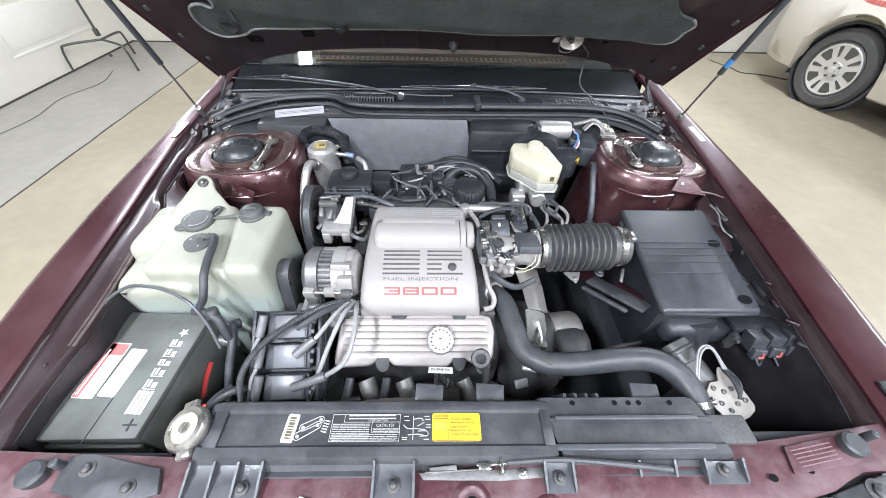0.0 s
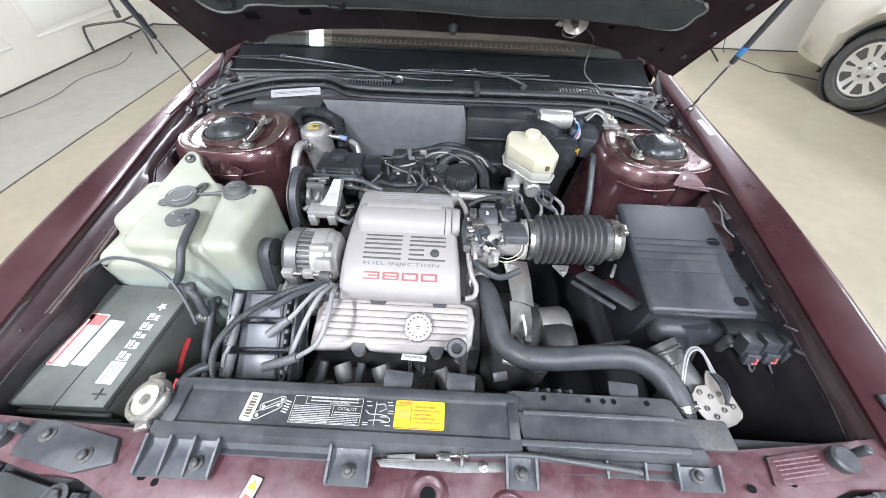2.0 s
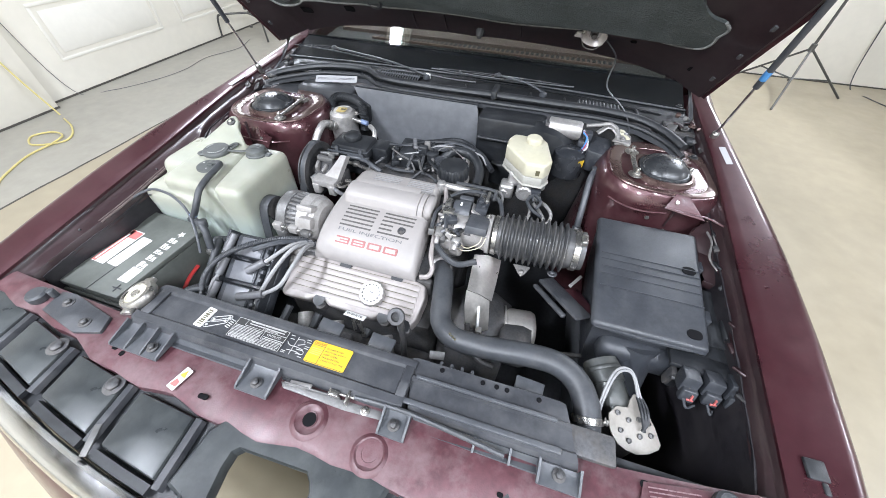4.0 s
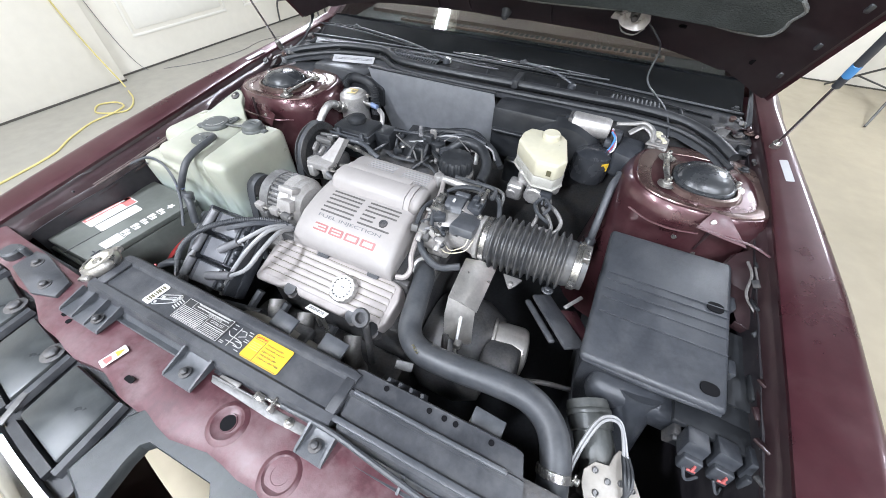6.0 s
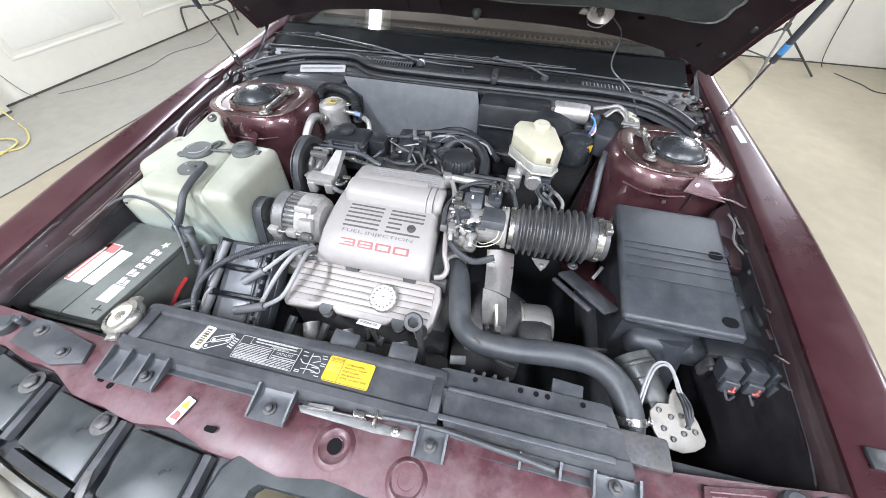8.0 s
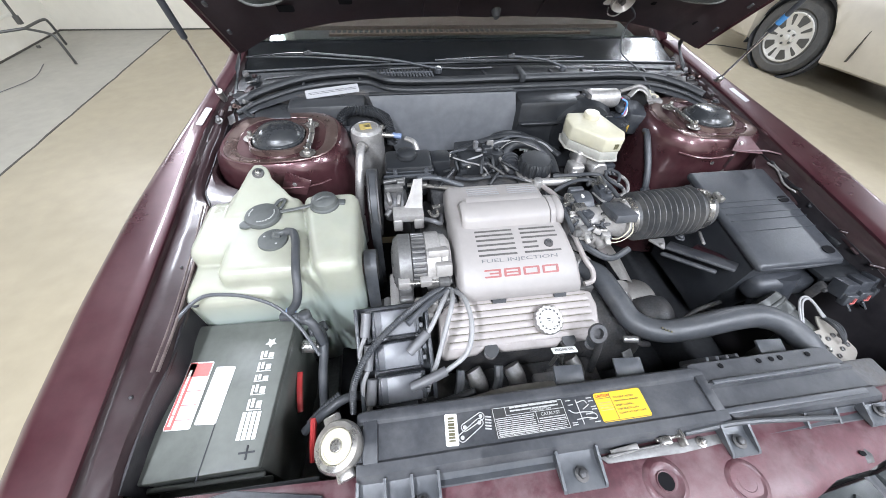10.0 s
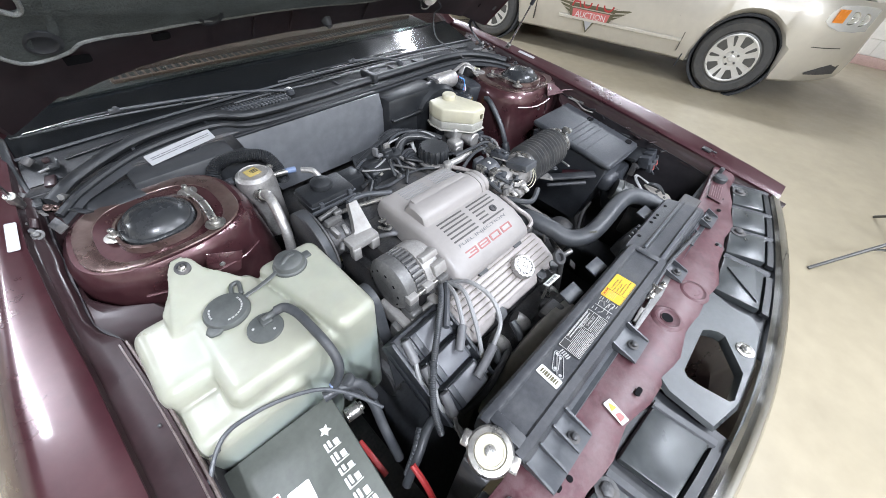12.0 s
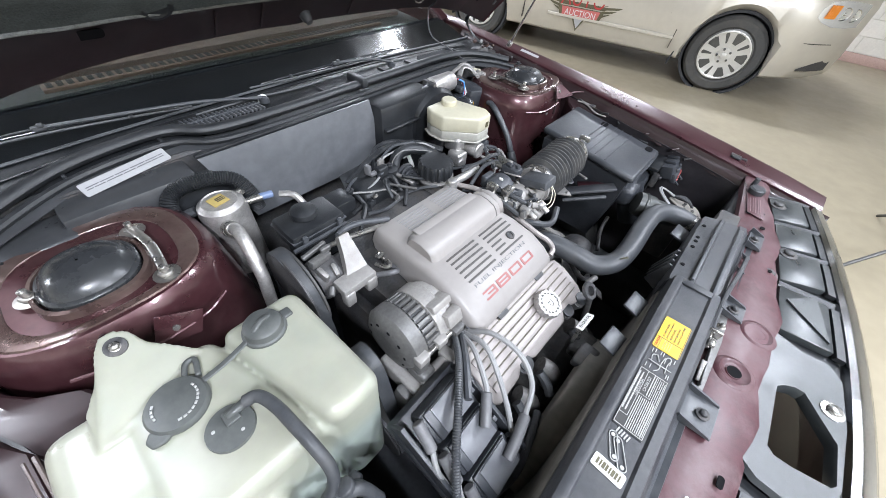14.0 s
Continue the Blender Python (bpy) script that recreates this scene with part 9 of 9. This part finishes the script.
for k, m_ in enumerate((BLUE, RED, BLUE_CAP, WHITE)):
    part("wire", tube([(0.455, 1.105 + 0.006 * k, 0.965), (0.468, 1.090 + 0.005 * k, 0.955), (0.464 + 0.004 * k, 1.085, 0.925), (0.45, 1.08, 0.90)], 0.003, 6), m_, srv)
part("bracket", join(tube([(0.50, 1.14, 0.955), (0.53, 1.15, 0.975), (0.56, 1.13, 0.965), (0.565, 1.10, 0.945)], 0.010, 8, flat=0.5), prism([(0.545, 1.10), (0.60, 1.095), (0.605, 1.15), (0.575, 1.165), (0.56, 1.14)], 0.952, 0.958, 0.002), bolt((0.585, 1.145, 0.958), 0.008), bolt((0.575, 1.115, 0.958), 0.007)), ALLOY_DARK, srv)
part("black_shield", prism([(0.475, 1.06), (0.53, 1.04), (0.555, 1.07), (0.555, 1.16), (0.49, 1.17)], 0.86, 0.935, 0.012), BLACK, srv)
solo("brake_line_clip", join(tube([(0.512, 1.00, 0.905), (0.500, 0.96, 0.890), (0.497, 0.90, 0.83), (0.498, 0.86, 0.76)], 0.010, 10), rod((0.4985, 0.87, 0.775), (0.499, 0.845, 0.73), 0.014), box((0.515, 1.0, 0.905), (0.03, 0.02, 0.012), 0.003)), BLACK_GREY, "grey sheathed pipe beside the strut tower", "pipe")

# relays on the inner wing
rel = thing("relay_bank", (0.77, 0.42, 0.76), "row of three black relays with red plugs", "relays")
part("carrier", join(box((0.770, 0.448, 0.822), (0.16, 0.05, 0.012), 0.003, (-8, 0, -6)), box((0.735, 0.455, 0.76), (0.02, 0.03, 0.08), 0.003)), BLACK_DEEP, rel)
for k in range(3):
    x, y = 0.721 + 0.0435 * k, 0.407 + 0.004 * k
    r = part("relay", join(box((x, y, 0.822), (0.032, 0.036, 0.040), 0.003, (-18, 0, -6)), box((x, y - 0.024, 0.810), (0.028, 0.018, 0.030), 0.003, (-18, 0, -6))), BLACK, rel)
    part("plug_lock", join(box((x + 0.004, y - 0.034, 0.815), (0.003, 0.003, 0.013), 0, (-18, 0, 0)), box((x + 0.004, y - 0.035, 0.807), (0.012, 0.003, 0.004), 0, (-18, 0, 0))), RED_PALE, r, "red plug lock")
part("wires", join(*[tube([(0.714 + 0.0435 * k, 0.374, 0.806), (0.724 + 0.0435 * k, 0.362, 0.792), (0.746 + 0.034 * k, 0.377, 0.782)], 0.0026, 6) for k in range(3)]), BLACK_GREY, rel)
part("side_connector", join(box((0.705, 0.43, 0.785), (0.012, 0.02, 0.05), 0.003), *[rod((0.70, 0.418 + 0.008 * k, 0.80 - 0.012 * k), (0.72, 0.418 + 0.008 * k, 0.80 - 0.012 * k), 0.006) for k in range(3)]), GRIME, rel)
part("pale_clip", join(rod((0.800, 0.432, 0.850), (0.828, 0.428, 0.862), 0.0018), rod((0.80, 0.420, 0.85), (0.828, 0.426, 0.861), 0.0018), box((0.832, 0.425, 0.863), (0.008, 0.010, 0.007), 0.002)), ALLOY_DULL, rel)
solo("wing_tray", join(box((0.805, 0.575, 0.832), (0.060, 0.15, 0.008), 0.002, (4, 0, -3)), box((0.790, 0.490, 0.815), (0.10, 0.05, 0.02), 0.004), box((0.815, 0.54, 0.842), (0.03, 0.05, 0.015), 0.004)), BLACK_DEEP, "dusty black tray along the inner wing", "tray")
solo("wing_bracket", join(thick(loft([[(0.770, 0.80, 0.872), (0.800, 0.80, 0.885), (0.828, 0.80, 0.893)], [(0.772, 0.72, 0.862), (0.802, 0.72, 0.872), (0.832, 0.72, 0.884)], [(0.790, 0.665, 0.850), (0.812, 0.655, 0.860), (0.834, 0.645, 0.872)]], False, False), 0.003), box((0.805, 0.662, 0.846), (0.05, 0.004, 0.02), 0.001, (0, 0, -18))), PAINT_DARK, "maroon folded bracket on the inner wing", "bracket")
solo("wing_wire", join(tube([(0.790, 0.80, 0.902), (0.796, 0.765, 0.898), (0.790, 0.72, 0.884), (0.808, 0.68, 0.878), (0.826, 0.655, 0.878)], 0.0028, 6), tube([(0.802, 0.79, 0.902), (0.808, 0.75, 0.896), (0.822, 0.70, 0.892)], 0.0022, 6)), ALLOY_DARK, "thin grey wire along the inner wing", "wire")
rw = random.Random(9)
clutter = thing("wing_clips", (0.83, 0.7, 0.86), "row of small metal clips and folded tabs along the wing seam", "clips")
for i in range(9):
    y = 0.38 + 0.052 * i
    p = Vector((0.802 + rw.uniform(-0.008, 0.006), y, crest_z(y) - 0.052 + rw.uniform(-0.006, 0.006)))
    part("tab", box(p, (rw.uniform(0.008, 0.018), rw.uniform(0.012, 0.03), 0.006), 0.002, (rw.uniform(-20, 20), rw.uniform(-30, 30), rw.uniform(-40, 40))), rw.choice((GRIME, PAINT_DARK, BLACK_DEEP)), clutter)

# motor with its drilled plate in the corner
pmp = thing("cruise_pump", (0.60, 0.34, 0.6), "grey motor can with a drilled cream mounting plate", "pump")
part("motor_can", join(lathe([(0.036, 0), (0.038, 0.01), (0.038, 0.05), (0.034, 0.052), (0.034, 0.12), (0.028, 0.13), (0.0, 0.132)], (0.566, 0.430, 0.765), (0.612, 0.325, 0.745), 28), lathe([(0.0385, 0.016), (0.040, 0.018), (0.040, 0.024), (0.0385, 0.026)], (0.566, 0.430, 0.765), (0.612, 0.325, 0.745), 28)), MOTOR_GREY, pmp, "dark grey motor can")
pl = part("mounting_plate", moved(prism([(-0.046, 0.006), (-0.045, -0.014), (-0.037, -0.031), (-0.024, -0.044), (-0.008, -0.050), (0.012, -0.051), (0.034, -0.043), (0.052, -0.030), (0.056, -0.020), (0.044, 0.008), (0.022, 0.040), (0.012, 0.056), (0.000, 0.058), (-0.006, 0.046), (-0.010, 0.028), (-0.032, 0.024)], 0, 0.004, 0.001), pose(0.622, 0.302, 0.778, 14, 6, 0)), CREAM, pmp, "cream drilled plate")
for x, y in ((-0.030, 0.012), (-0.008, 0.005), (0.012, 0.012), (0.015, -0.018), (-0.005, -0.032), (-0.022, -0.018), (0.036, -0.010), (0.030, 0.010)):
    part("stud", moved(lathe([(0.0052, 0.004), (0.0048, 0.0075), (0.0034, 0.0080), (0.0030, 0.0060), (0.0, 0.0060)], (x, y, 0), (x, y, 1), 14), pose(0.622, 0.302, 0.778, 14, 6, 0)), ALLOY_DULL, pl)
for k in range(2):
    part("wire", tube([(0.630 + 0.006 * k, 0.345, 0.800), (0.612, 0.385 + 0.006 * k, 0.822), (0.585 - 0.004 * k, 0.380 + 0.004 * k, 0.822), (0.566 - 0.005 * k, 0.335, 0.800), (0.558 - 0.004 * k, 0.285, 0.770), (0.560, 0.250, 0.740)], 0.0026, 6), LEADPALE, pmp, "thin pale wire")
for k in range(3):
    part("wire", tube([(0.628 + 0.004 * k, 0.350, 0.800), (0.630 + 0.006 * k, 0.325, 0.806), (0.636 + 0.004 * k, 0.305, 0.798), (0.642 - 0.002 * k, 0.290, 0.786)], 0.0034, 6), SEALS, pmp)
part("foot", span(0.58, 0.66, 0.28, 0.36, 0.60, 0.735, 0.01), GRIME, pmp)

# wiring behind the battery on the wing
wng = thing("wing_wiring", (-0.765, 0.36, 0.7), "loose dark wires and a pale connector beside the battery", "wiring")
for q in ([(-0.785, 0.47, 0.83), (-0.79, 0.42, 0.82), (-0.775, 0.37, 0.79), (-0.785, 0.33, 0.76)], [(-0.78, 0.44, 0.815), (-0.765, 0.40, 0.80), (-0.768, 0.36, 0.775), (-0.785, 0.35, 0.77)], [(-0.788, 0.40, 0.80), (-0.77, 0.385, 0.785), (-0.775, 0.34, 0.77)]):
    part("wire", tube(q, 0.004, 6), BLACK_GREY, wng)
part("connector", join(box((-0.784, 0.425, 0.828), (0.012, 0.016, 0.010), 0.003), rod((-0.788, 0.415, 0.828), (-0.782, 0.400, 0.820), 0.004)), ALLOY_DARK, wng, "pale connector")

# painted blocks of the far wall, laid in broken courses
one, _ = mesh_of("block", span(-0.006, 0.006, 0.003, 0.397, 0.003, 0.197, 0.003, 1), BRICK)
for row in range(7):
    for col in range(17):
        b = new("block", one)
        b.parent = wall_right
        b.matrix_parent_inverse = wall_right.matrix_world.inverted()
        b.matrix_world = Matrix.Translation((RIGHT - 0.004, -2.2 + 0.4 * col + (0.2 if row % 2 else 0.0), 0.22 + 0.2 * row))
